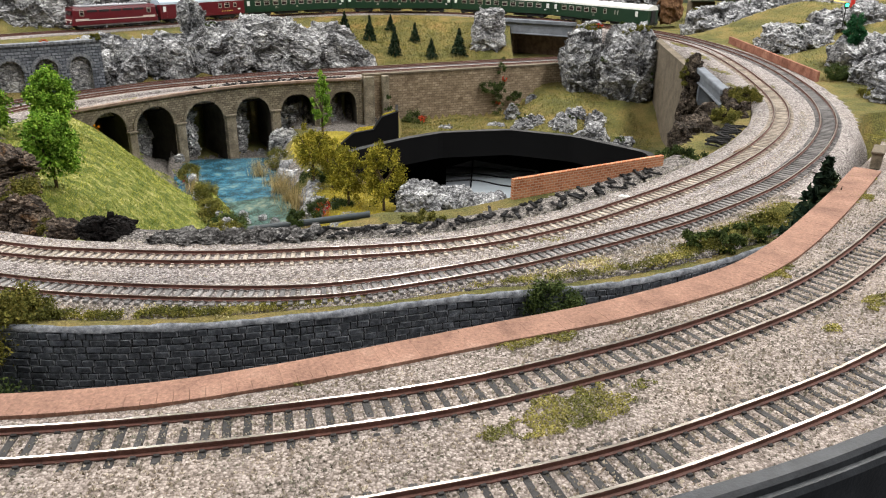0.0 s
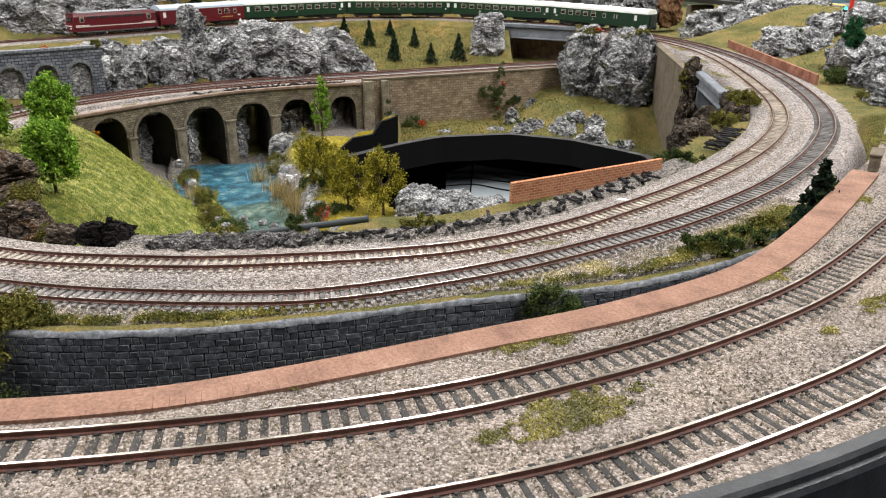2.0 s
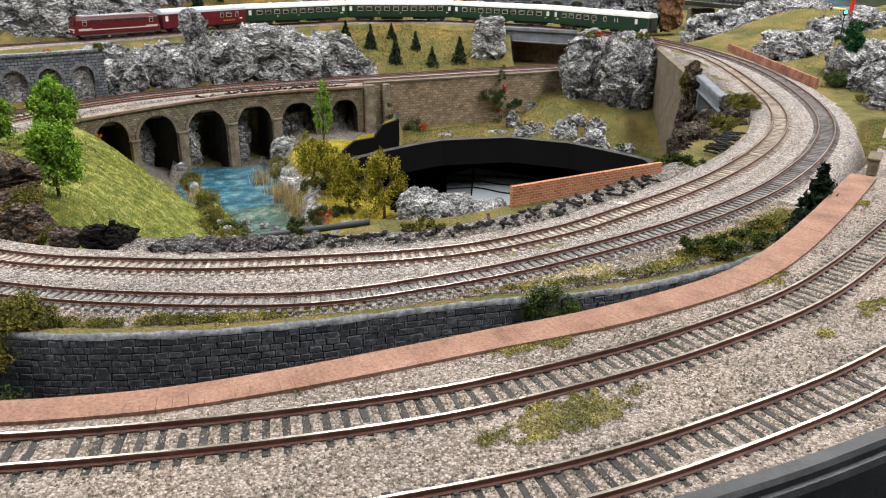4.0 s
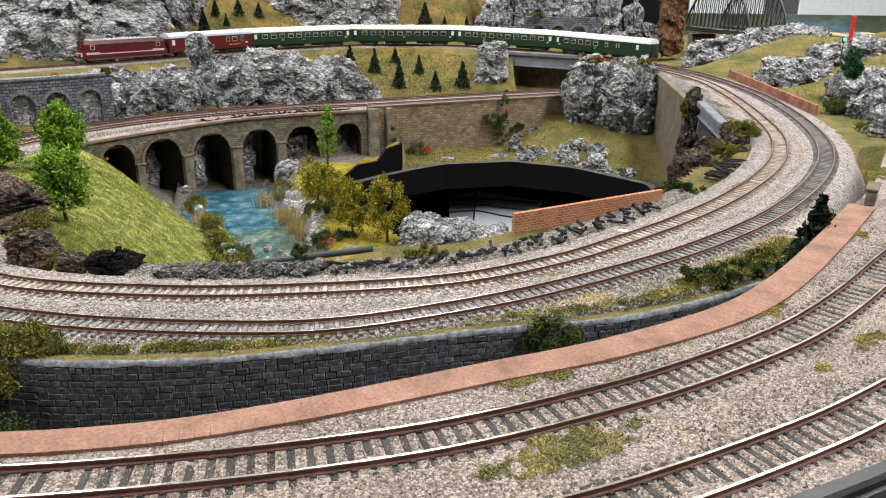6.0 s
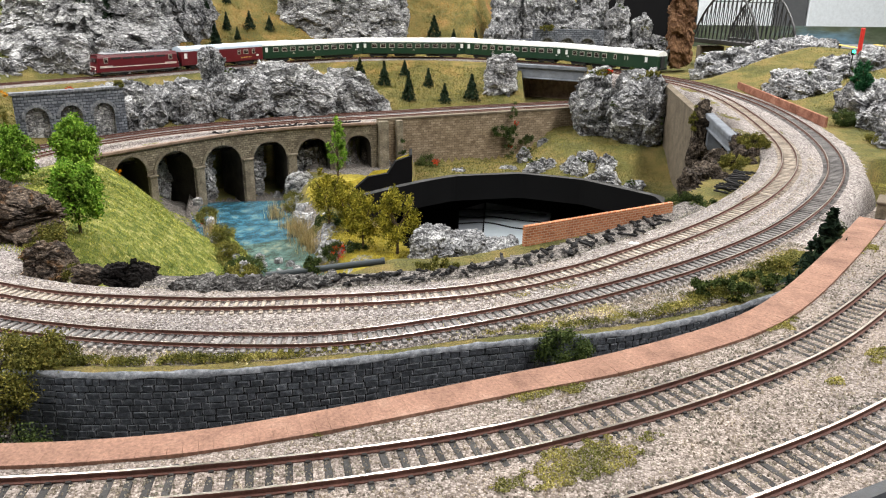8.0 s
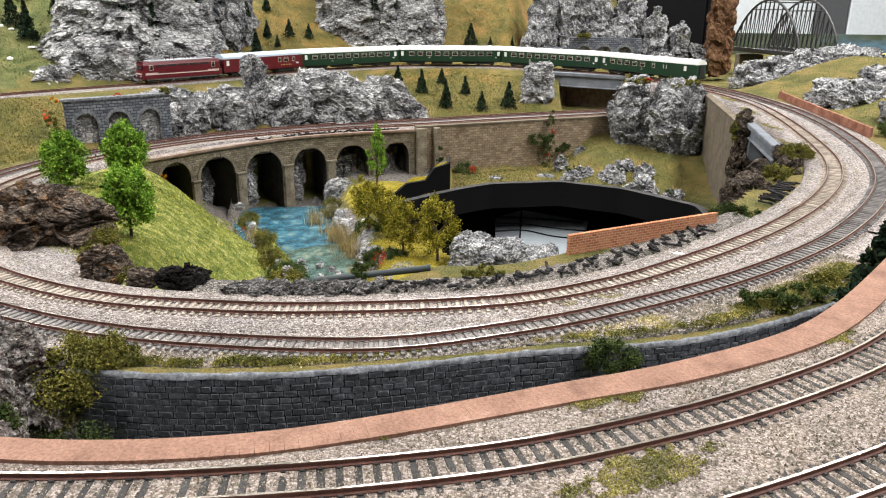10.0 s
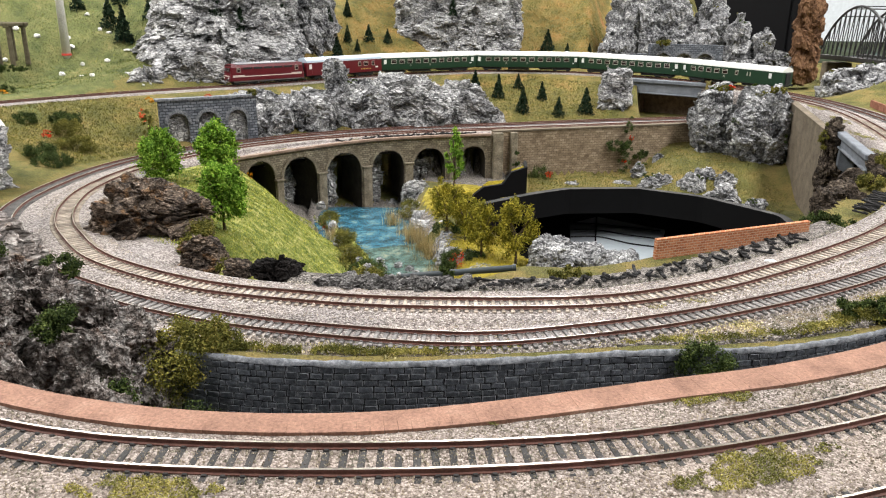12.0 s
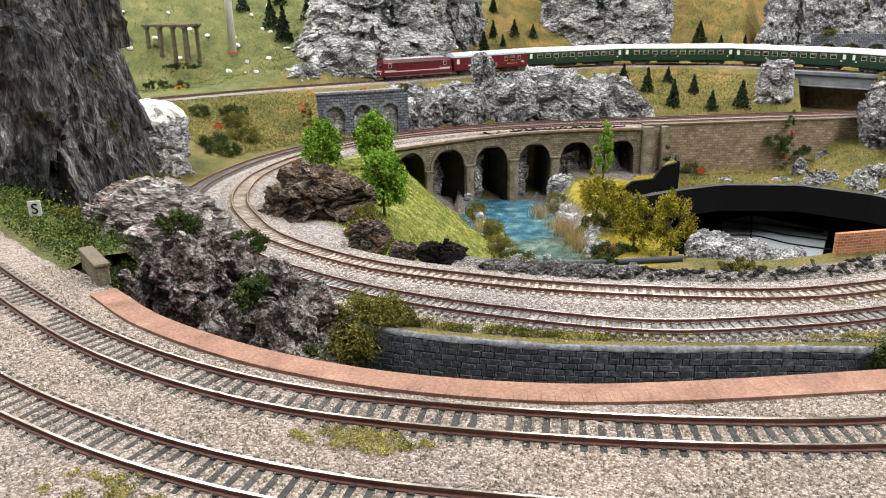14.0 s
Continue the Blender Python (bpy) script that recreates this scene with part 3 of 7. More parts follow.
def ground_height(q):
    d_in, z_in = dist_to(line_in, q)
    d_low, z_low = dist_to(low_line, q)
    d_back, z_back = dist_to(back_line, q)
    d_riv, _ = dist_to(river, q)
    p3 = np.c_[q, 0 * q[:, 0]]
    n1, n2 = fbm(p3, 0.25, 3, 3), fbm(p3, 0.05, 3, 5)
    d_t = np.minimum(d_in, d_low)
    z_t = np.where(d_in < d_low, z_in, z_low)
    loop = inside(line_in.p[::8, :2], q)
    # slopes between the lower and the upper line
    e1, e2 = np.maximum(d_t - 0.03, 0), np.maximum(d_back - 0.028, 0)
    z = (z_t * e2 + z_back * e1) / (e1 + e2 + 1e-6)
    z = z - 0.006 + (0.010 * n1 + 0.004 * n2) * smooth(0.0, 0.08, np.minimum(e1, e2))
    # hillside behind the upper line
    upper = (inside(np.vstack([back_line.p[::6, :2], [(-1.1, 0.3), (-3, 0.3), (-3, 4), (3, 4), (0.8, 1.6)]]), q))
    ledge = 0.24 * smooth(0.02, 0.10, q[:, 0]) * smooth(0.5, 0.45, q[:, 0])
    hill = z_back - 0.006 + np.maximum(d_back - 0.035 - ledge, 0) * (0.52 + 0.12 * n1) + 0.01 * n2 * smooth(0, 0.1, e2)
    left = smooth(-0.75, -1.05, q[:, 0])
    low_hill = z_back - 0.006 + np.maximum(d_back - 0.20, 0) * 0.62 * smooth(0.1, 0.35, d_back) + 0.008 * n2 * smooth(0, 0.1, e2)
    hill = hill * (1 - left) + low_hill * left
    hill = np.minimum(hill, 0.42)
    side = smooth(0.30, 0.48, q[:, 0])
    hill = hill * (1 - side) + (z_back - 0.03 + 0.02 * n1) * side
    z = np.where(upper, hill, z)
    # shelves beside the right-hand curve
    right = (~loop) & (~upper) & (q[:, 0] > 0.28)
    z = np.where(right, z_t - 0.006 + 0.055 * smooth(0.06, 0.30, d_low) * smooth(0.7, 1.1, q[:, 1]) + 0.012 * n1 * smooth(0.04, 0.1, d_low), z)
    # the valley inside the loop
    rim = z_in - 0.009
    x_w = np.interp(q[:, 1], [0.5, 0.6, 0.75, 0.9, 1.0, 1.12, 1.3, 1.45], [-0.15, -0.17, -0.22, -0.255, -0.31, -0.39, -0.45, -0.5]) + 0.012 * n1
    valley = rim - (rim + 0.204) * smooth(-0.22, 0.0, q[:, 0] - x_w) + 0.0035 * fbm(p3, 0.028, 2, 23)
    shelf = -0.168 + 0.01 * n1 + 0.006 * n2
    # grassy knoll between the pit and the tan wall
    shelf = shelf + 0.044 * smooth(0.11, 0.20, q[:, 0]) * smooth(1.25, 1.40, q[:, 1])
    far = smooth(0.85, 1.0, q[:, 1])
    via_zone = (q[:, 0] < -0.14) & (q[:, 1] > 1.0)
    hold = np.where(via_zone, 0.002, 0.05 + 0.035 * smooth(-0.10, -0.05, q[:, 0]) * (1 - far) - 0.02 * far)
    reach = np.where(via_zone, 0.008, hold + 0.09 + 0.13 * smooth(0.02, -0.06, q[:, 0]) * (1 - far) - 0.08 * far)
    rise = smooth(0, 1, (reach - d_in) / (reach - hold))
    east = shelf + (rim - shelf) * rise
    by_viaduct = smooth(1.0, 1.1, q[:, 1])
    east = -0.204 + (east + 0.204) * np.where(q[:, 1] < 0.62, 1, smooth(0, 1, (d_riv - 0.022 - 0.03 * by_viaduct) / 0.053))
    # mossy mound held by the black board
    board_y = 1.163 + (q[:, 0] + 0.172) * 0.611
    back = q[:, 1] - board_y
    mound = np.interp(q[:, 0], MOUND_X, MOUND_Z) - 0.001 - 0.16 * np.maximum(back - 0.02, 0) + 0.004 * n2
    east = np.where((q[:, 0] > -0.26) & (q[:, 0] < -0.079 - 0.07 * np.maximum(back, 0)) & (back > 0.006), np.maximum(east, mound), east)
    v = np.maximum(np.where(q[:, 0] < x_w + 0.02, valley, -1), np.where(q[:, 0] > x_w - 0.03, east, -1))
    z = np.where(loop, v, z)
    under = (~loop) & (q[:, 1] > 1.0) & (q[:, 0] < -0.1) & (d_in < 0.075) & (q[:, 0] > -0.53)
    z = np.where(under, np.minimum(z, -0.20 + 0.13 * smooth(0.20, 0.30, np.abs(q[:, 0] + 0.33))), z)
    gate = (q[:, 0] > 0.135) & (q[:, 0] < 0.268) & (q[:, 1] > 1.6) & (q[:, 1] < 1.86)
    z = np.where(gate, -0.09, z)
    # in front of the stone wall the bank drops away
    wy = np.interp(q[:, 0], line_wall.p[:, 0], line_wall.p[:, 1])
    wy = np.where(q[:, 0] < -0.262, 0.3765 + 0.35 * (-0.262 - q[:, 0]), wy)
    wy = np.where(q[:, 0] > 0.31, 0.59 + (q[:, 0] - 0.31) * 1.6, wy)
    front = (q[:, 1] < wy + 0.002) & (q[:, 1] < 0.9)
    z = np.where(front, -0.16, z)
    return z


zz = ground_height(flat)
hole = inside(PIT, flat).reshape(X.shape)
cut_sq = hole[:-1, :-1] | hole[1:, :-1] | hole[:-1, 1:] | hole[1:, 1:]
n_x = len(xs)
ii, jj = np.nonzero(~cut_sq)
faces = np.c_[ii * n_x + jj, ii * n_x + jj + 1, (ii + 1) * n_x + jj + 1, (ii + 1) * n_x + jj]
me = bpy.data.meshes.new("ground")
me.from_pydata(np.c_[flat, zz].tolist(), [], faces.tolist())
for mt in (m_grass, m_meadow, m_moss, m_ballast_far, m_hill, m_bank, m_ochre, m_rock, m_rim):
    me.materials.append(mt)
fc = flat[faces[:, 0]]
loop_f = inside(line_in.p[::8, :2], fc)
kind = np.zeros(len(faces), int)
kind[loop_f & (fc[:, 0] < np.interp(fc[:, 1], [0.5, 0.6, 0.75, 0.9, 1.0, 1.12, 1.3, 1.45], [-0.15, -0.17, -0.22, -0.255, -0.31, -0.39, -0.45, -0.5]))] = 1
kind[(fc[:, 0] + 0.06 * fbm(np.c_[fc, 0 * fc[:, 0]], 0.08, 3, 9) < -0.85) & (fc[:, 1] > 1.05)] = 4
kind[loop_f & (np.hypot(fc[:, 0] + 0.165, (fc[:, 1] - 1.195) * 0.8) < 0.088) & (fc[:, 0] < -0.075)] = 2
kind[loop_f & (np.hypot(fc[:, 0] + 0.105, (fc[:, 1] - 0.90) * 0.7) < 0.075)] = 2
df_o, _ = dist_to(low_line, fc)
kind[(~loop_f) & (df_o < 0.05 + 0.008 * fbm(np.c_[fc, 0 * fc[:, 0]], 0.02, 2, 4)) & (fc[:, 1] < 1.45) & (fc[:, 0] > -0.45) & (fc[:, 1] < 0.6 + 9 * (fc[:, 0] > 0.1)) & ((fc[:, 1] < 0.62) | (df_o < 0.03))] = 3
df_i, _ = dist_to(line_in, fc)
nf = fbm(np.c_[fc, 0 * fc[:, 0]], 0.02, 2, 14)
kind[(fc[:, 1] < 0.55) & (zz[faces].min(1) < -0.09) & ~loop_f] = 5
kind[loop_f & (df_i < 0.046 + 0.034 * smooth(-0.25, -0.30, fc[:, 0]) + 0.010 * nf) & (fc[:, 0] < -0.24) & (fc[:, 1] < 0.86)] = 3
kind[loop_f & (df_i < np.where(fc[:, 0] > -0.11, 0.066, 0.115) + 0.010 * nf) & (fc[:, 0] > -0.235) & (fc[:, 1] < 0.72)] = 5
zf = zz[faces].mean(1)
kind[loop_f & (fc[:, 1] > 1.02) & (fc[:, 0] < -0.2) & (zf < -0.172)] = 5
d_rf, _ = dist_to(river, fc)
kind[loop_f & (fc[:, 1] > 0.80) & (fc[:, 1] < 1.32) & (d_rf < 0.075 + 0.03 * nf) & (d_rf > 0.03) & (fc[:, 0] > -0.19 - 0.55 * (fc[:, 1] - 0.93)) & (zf < -0.13) & (nf > 0.05)] = 7
kind[(kind == 0) & (fc[:, 1] > 1.6) & (fc[:, 0] > -0.62) & (fc[:, 0] < 0.12) & (fc[:, 1] - 1.86 + 0.9 * np.abs(fc[:, 0] + 0.1) * (fc[:, 0] < 0) > -0.06)] = 6
kind[loop_f & (fc[:, 1] > 1.27 + 0.25 * np.abs(fc[:, 0] + 0.14) + 0.012 * nf) & (fc[:, 0] > -0.31) & (fc[:, 0] < -0.09)] = 5
front_b = fc[:, 1] - 1.163 - (fc[:, 0] + 0.172) * 0.611
kind[loop_f & (front_b < 0.004) & (front_b > -0.09) & (fc[:, 0] > -0.165) & (fc[:, 0] < -0.04)] = 8
me.polygons.foreach_set("material_index", kind)
me.polygons.foreach_set("use_smooth", [True] * len(faces))
tagged(new("ground", me), "modelled hills and valley floor covered with olive and green flock", "ground", kind="structure")


def ground_z(x, y):
    return float(ground_height(np.array([[x, y]]))[0])


# water of the pool below the viaduct
water = thing("water", "turquoise blue modelled pool below the stone viaduct", "water", kind="structure")
for nm, w0, w1, mt, lb in (("open_water", 0.25, 0.475, m_water, "turquoise blue water"), ("shallows", 0.475, 0.67, m_shallow, "greenish stony shallows")):
    ss = np.linspace(w0, w1, 26)
    wp, _, ws = river.at(ss)
    g = Geo().sweep([(-0.08, WATER), (-0.04, WATER), (0, WATER), (0.04, WATER), (0.08, WATER)], wp * [1, 1, 0], ws, closed=False)
    part(nm, g, mt, water, lb)

# ---------------------------------------------------------------- foreground board
g = Geo()
inner_edge = Line(line_path.p[::8] - line_path.side[::8] * 0.008)
ext_l = [(-0.9, 0.62, 0), (-0.72, 0.475, 0), (-0.6, 0.395, 0), (-0.5, 0.335, 0), (-0.41, 0.290, 0)]
ext_r = [(0.335, 0.575, 0), (0.40, 0.68, 0), (0.47, 0.80, 0)]
inner_edge = Line(ext_l + inner_edge.p[::10].tolist() + ext_r, 0.006)
n = 260
MID = np.array([-0.15, 0.80])


def by_angle(line, ang):
    d = line.p[:, :2] - MID
    th = np.unwrap(np.arctan2(d[:, 1], d[:, 0]))
    th = np.where(th > 1, th - 2 * math.pi, th)
    o = np.argsort(th)
    return MID + np.interp(ang, th[o], np.hypot(d[:, 0], d[:, 1])[o])[:, None] * np.c_[np.cos(ang), np.sin(ang)]


ang = np.linspace(-math.pi + 0.25, -0.01, n)
A = by_angle(inner_edge, ang)
B = by_angle(line_edge, ang)
w = np.linspace(0, 1, 60)
P = A[:, None] * (1 - w[None, :, None]) + B[:, None] * w[None, :, None]
P = np.concatenate([P, np.full(P.shape[:2] + (1,), BOARD)], 2)
P[:, :, 2] += 0.0006 * fbm(P.reshape(-1, 3), 0.012, 3, 11).reshape(P.shape[:2])
top = P.reshape(-1, 3)
fs = [(i * 60 + j, i * 60 + j + 1, (i + 1) * 60 + j + 1, (i + 1) * 60 + j) for i in range(n - 1) for j in range(59)]
g.add(top, fs)
low = P[:, [0, -1]].copy()
low[:, :, 2] = -0.045
k0 = g.n
g.add(np.concatenate([P[:, 0], low[:, 0]]), [(i, i + 1, n + i + 1, n + i) for i in range(n - 1)])
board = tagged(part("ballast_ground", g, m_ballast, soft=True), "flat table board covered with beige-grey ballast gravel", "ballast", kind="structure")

g = Geo()
g.sweep([(0.0, -0.03), (0.0, -0.0005), (0.0015, 0.0012), (0.0058, 0.0012), (0.0072, 0.0), (0.0076, -0.002), (0.0092, -0.002), (0.0104, -0.0036), (0.0104, -0.03)], line_edge.p, line_edge.side)
tagged(part("edge_strip", g, surface("slate_edge_strip", [(0.3, (0.014, 0.016, 0.019)), (0.7, (0.04, 0.044, 0.05))], 60, 500, 0.42, bump=0.2)), "dark slate-coloured edging strip of the layout table", "edge strip", kind="structure")
g = Geo()
g.sweep([(0.003, -0.20), (0.003, -0.032), (0.0122, -0.032), (0.0122, -0.20)], line_edge.p, line_edge.side)
tagged(part("table_fascia", g, surface("dark_fascia", [(0.3, (0.02, 0.017, 0.012)), (0.7, (0.06, 0.05, 0.035))], 80, 300, 0.7)), "dark brown fascia below the layout table edge", "fascia", kind="structure")

# ---------------------------------------------------------------- tracks
RAIL = [(-0.0011, 0), (-0.0011, 0.0004), (-0.0003, 0.0007), (-0.0003, 0.0018), (-0.00055, 0.002), (-0.00055, 0.0026), (0.00055, 0.0026), (0.00055, 0.002), (0.0003, 0.0018), (0.0003, 0.0007), (0.0011, 0.0004), (0.0011, 0)]
RAIL_MATS = [0, 0, 0, 0, 0, 1, 0, 0, 0, 0, 0, 0]


def sleeper_geo(length):
    g = Geo()
    g.box(0, 0, -0.0011, 0.0028, length, 0.0022, 0.0003)
    for sgn in (-1, 1):
        for o in (-1, 1):
            g.box(0, sgn * (G / 2 + o * 0.0017), 0.0003, 0.0018, 0.0011, 0.0009, 0.0002)
    return g


def track(name_label, line, s0, s1, mat, mat_head, near_part, pitch=0.0064, length=0.027, step=0.006):
    """Two rails and their sleepers; the sleepers of near_part are parts, the rest is joined."""
    ob = thing("railway_track", name_label, "railway track")
    s = np.arange(s0, s1, step)
    for sgn in (-1, 1):
        p, _, sd = line.at(s, sgn * G / 2, -0.0026)
        part("rail", Geo().sweep(RAIL, p, sd, mats=RAIL_MATS), [m_rail_side, mat_head], ob, "rust-brown rail with a bright worn head")
    me = sleeper_geo(length).mesh("sleeper", mat)
    sv, sf = np.array([v.co[:] for v in me.vertices]), [tuple(p.vertices) for p in me.polygons]
    rest, count = Geo(), 0
    for c in np.arange(s0 + pitch / 2, s1, pitch):
        p, t, _ = line.at(np.array([c]), 0, -0.0026)
        m = turned(p[0], t[0]) @ Matrix.Rotation(rng.normal(0, 0.012), 4, "Z")
        if near_part[0] <= c <= near_part[1] and count < 300:
            o = part("sleeper", me, None, ob)
            o.matrix_local = m
            count += 1
        else:
            rest.add(sv @ np.array(m.to_3x3()).T + np.array(m.translation), sf)
    if rest.n:
        tagged(part("sleeper_run", rest, mat, ob), kind="stuff")
    return ob


m_head_dull = surface("dull_rail_head", [(0.3, (0.40, 0.35, 0.30)), (0.7, (0.58, 0.53, 0.48))], 90, 1500, 0.35, metal=1.0, bump=0.05, grain=0.1)
track("curved track with dark sleepers beside the plank path", line_a, 0.02, line_a.length - 0.02, m_sleeper, m_rail_head, (0, 9), 0.0066)
track("curved track with dark sleepers along the table edge", line_b, 0.02, line_b.length - 0.02, m_sleeper, m_rail_head, (0, 9), 0.0066)
i0 = line_in.near(-0.60, 0.85)
track("inner loop track with dusty pale sleepers and brown rails", line_in, 0.0, line_in.length, m_sleeper_pale, m_head_dull, (i0, 9))
o0 = line_out.near(-0.50, 0.541)
track("outer loop track with dusty grey sleepers and brown rails", line_out, 0.0, line_out.length, m_sleeper_dusty, m_head_dull, (o0, o0 + 1.9))


def bed(label, line, s0, s1, half_in, half_out, drop, mat, sh_in=0.014):
    """The ballast bed of a track: a flat crown with sloping shoulders."""
    s = np.arange(s0, s1, 0.008)
    p, _, sd = line.at(s, 0, 0)
    g = Geo()
    sh = 0.014 if half_out > 0.02 else 0.004
    prof = [(-half_in - sh_in, -0.03), (-half_in, drop - 0.001), (-0.012, drop), (0, drop + 0.0002), (0.012, drop), (half_out, drop - 0.001), (half_out + sh, -0.03 if sh > 0.01 else -0.012)]
    g.sweep(prof, p, sd, closed=False)
    g.sweep([(half_out + sh, -0.034), (-half_in - sh_in, -0.034)], p, sd, closed=False)
    return tagged(part("ballast_bed", g, mat, soft=True), label, "ballast", kind="structure")


s_via = line_in.near(-0.575, 1.02)
bed("pinkish-grey ballast bed under the inner track on the viaduct", line_in, 0, s_via, 0.020, 0.032, -0.0027, m_ballast_far, 0.004)
bed("pinkish-grey ballast bed under the inner loop track", line_in, s_via, line_in.length, 0.032, 0.032, -0.0037, m_ballast_far, 0.005)
s_right = line_out.near(0.33, 0.685)
bed("pinkish-grey ballast bed under the outer track of the right-hand curve", line_out, s_right - 0.008, cut_low, 0.034, 0.030, -0.0039, m_ballast_far)
bed("pinkish-grey ballast bed under the outer loop track", line_out, 0, s_right, 0.034, 0.0145, -0.0039, m_ballast_far)
s_gate = line_out.near(0.10, 1.80)
bed("pinkish-grey ballast bed on the concrete bridge", line_out, cut_low - 0.01, s_gate + 0.008, 0.0115, 0.0145, -0.0028, m_ballast_far, 0.002)
bed("pinkish-grey ballast bed under the rear track", line_out, s_gate, line_out.length, 0.021, 0.0145, -0.0028, m_ballast_far, 0.006)

# ---------------------------------------------------------------- plank path beside the foreground track
path = thing("plank_path", "terracotta wooden plank path along the curved track", "path", kind="structure")
wid = 0.0052
for k, c in enumerate(np.arange(0.003, line_path.length, wid)):
    p, t, _ = line_path.at(np.array([c]), 0, -0.0028)
    wv = 0.0135 + 0.004 * smooth(0.2, 0.75, c / line_path.length)
    if k < 4:
        shared = Geo().box(0, 0, 0, wid - 0.00005, 1.0, 0.003, 0.0).mesh("plank", m_plank) if k == 0 else shared
    o = part("plank", shared, None, path)
    o.matrix_local = turned(p[0], t[0]) @ Matrix.Diagonal((1, wv, 1, 1)) @ Matrix.Translation((0, 0, rng.normal(0, 0.00002)))

# ---------------------------------------------------------------- slate retaining wall
wall = thing("retaining_wall", "curved dark slate block retaining wall with chalky coping", "wall", kind="structure")
TOP, BASE, TH = -0.058, -0.15, 0.010
L = line_wall.length
s = np.arange(0, L, 0.006)
p, _, sd = line_wall.at(s)
part("core", Geo().sweep([(-0.004, BASE), (-0.004, TOP - 0.0035), (0.0046, TOP - 0.0035), (0.0046, BASE)], p * [1, 1, 0], sd), m_joint, wall, "dark recessed joints")
# uneven chalky coping
g = Geo()
pc, _, sc = line_wall.at(np.arange(0, L, 0.0022))
nn = fbm(np.c_[pc[:, :2], 0 * pc[:, 0]], 0.009, 3, 31)
kq = len(pc)
prof = np.array([(-0.0045, -0.004), (-0.005, -0.001), (-0.003, -0.0006), (0.0034, 0.0), (0.0058, -0.0004), (0.0062, -0.0032)])
v = []
for a in range(kq):
    for b, (du, dv) in enumerate(prof):
        q = pc[a] * [1, 1, 0] + sc[a] * (du + 0.0011 * nn[(a + b * 13) % kq]) + np.array([0, 0, TOP + dv + 0.0009 * nn[(a + b * 5) % kq]])
        v.append(q)
for mi, bs in ((1, (0, 1, 2)), (0, (3, 4))):
    g.add(v, [(a * 6 + b, (a + 1) * 6 + b, (a + 1) * 6 + b + 1, a * 6 + b + 1) for a in range(kq - 1) for b in bs], mi)
part("coping", g, [m_coping, m_grass], wall, "chalky pale grey coping", soft=True)


def stone_variants(count):
    """Blocks with a dark rough face and pale edges."""
    out = []
    for k in range(count):
        v, f = chamfer_box(1, 1, 1, 0.075)
        v = v * (1 + 0.04 * rng.normal(size=v.shape)) + 0.025 * rng.normal(size=v.shape)
        g = Geo()
        for face in f:
            big = len(face) == 4 and np.ptp(v[list(face)], axis=0).min() < 0.3 and np.sort(np.ptp(v[list(face)], axis=0))[1] > 0.5
            g.f.append(face)
            g.m.append(0 if big else 1)
        g.v, g.n = [v], len(v)
        out.append(g.mesh("stone_block", [m_block, m_block_edge]))
    return out


variants = stone_variants(10)
bv = []
for me in variants:
    bv.append((np.array([q.co[:] for q in me.vertices]), [(tuple(q.vertices), q.material_index) for q in me.polygons]))
rest, made = Geo(), 0
COURSE = 0.0043
row = 0
for zc in np.arange(TOP - 0.0035 - COURSE / 2, BASE, -COURSE):
    c = -rng.uniform(0, 0.01)
    while c < L - 0.004:
        ln_b = rng.uniform(0.0054, 0.0100) if rng.uniform() < 0.85 else rng.uniform(0.0036, 0.005)
        mid = c + ln_b / 2
        if 0.001 < mid < L:
            pp, t, sdd = line_wall.at(np.array([mid]), 0.0046, 0)
            m = turned((pp[0][0], pp[0][1], zc + rng.normal(0, 0.00015)), t[0]) @ Matrix.Rotation(rng.normal(0, 0.02), 4, "Y") @ Matrix.Diagonal((ln_b - 0.0007, 0.0026 + rng.uniform(0, 0.0008), COURSE - 0.0007 + rng.normal(0, 0.00015), 1))
            k = rng.integers(10)
            if row < 7 and made < 300 and 0.02 < mid:
                part("stone_block", variants[k], None, wall).matrix_local = m
                made += 1
            else:
                v, f = bv[k]
                v = v @ np.array(m.to_3x3()).T + np.array(m.translation)
                base = rest.n
                rest.v.append(v)
                rest.f += [tuple(i + base for i in face) for face, _ in f]
                rest.m += [mi for _, mi in f]
                rest.n += len(v)
        c += ln_b
    row += 1
tagged(part("stone_blocks", rest, [m_block, m_block_edge], wall), kind="stuff")

# ---------------------------------------------------------------- rocks
def unit_sphere(n):
    bm = bmesh.new()
    bmesh.ops.create_icosphere(bm, subdivisions=n, radius=1)
    v = np.array([q.co[:] for q in bm.verts])
    f = [tuple(q.index for q in face.verts) for face in bm.faces]
    bm.free()
    return v, f


SPHERES = {n: unit_sphere(n) for n in (3, 4, 5, 6, 7)}


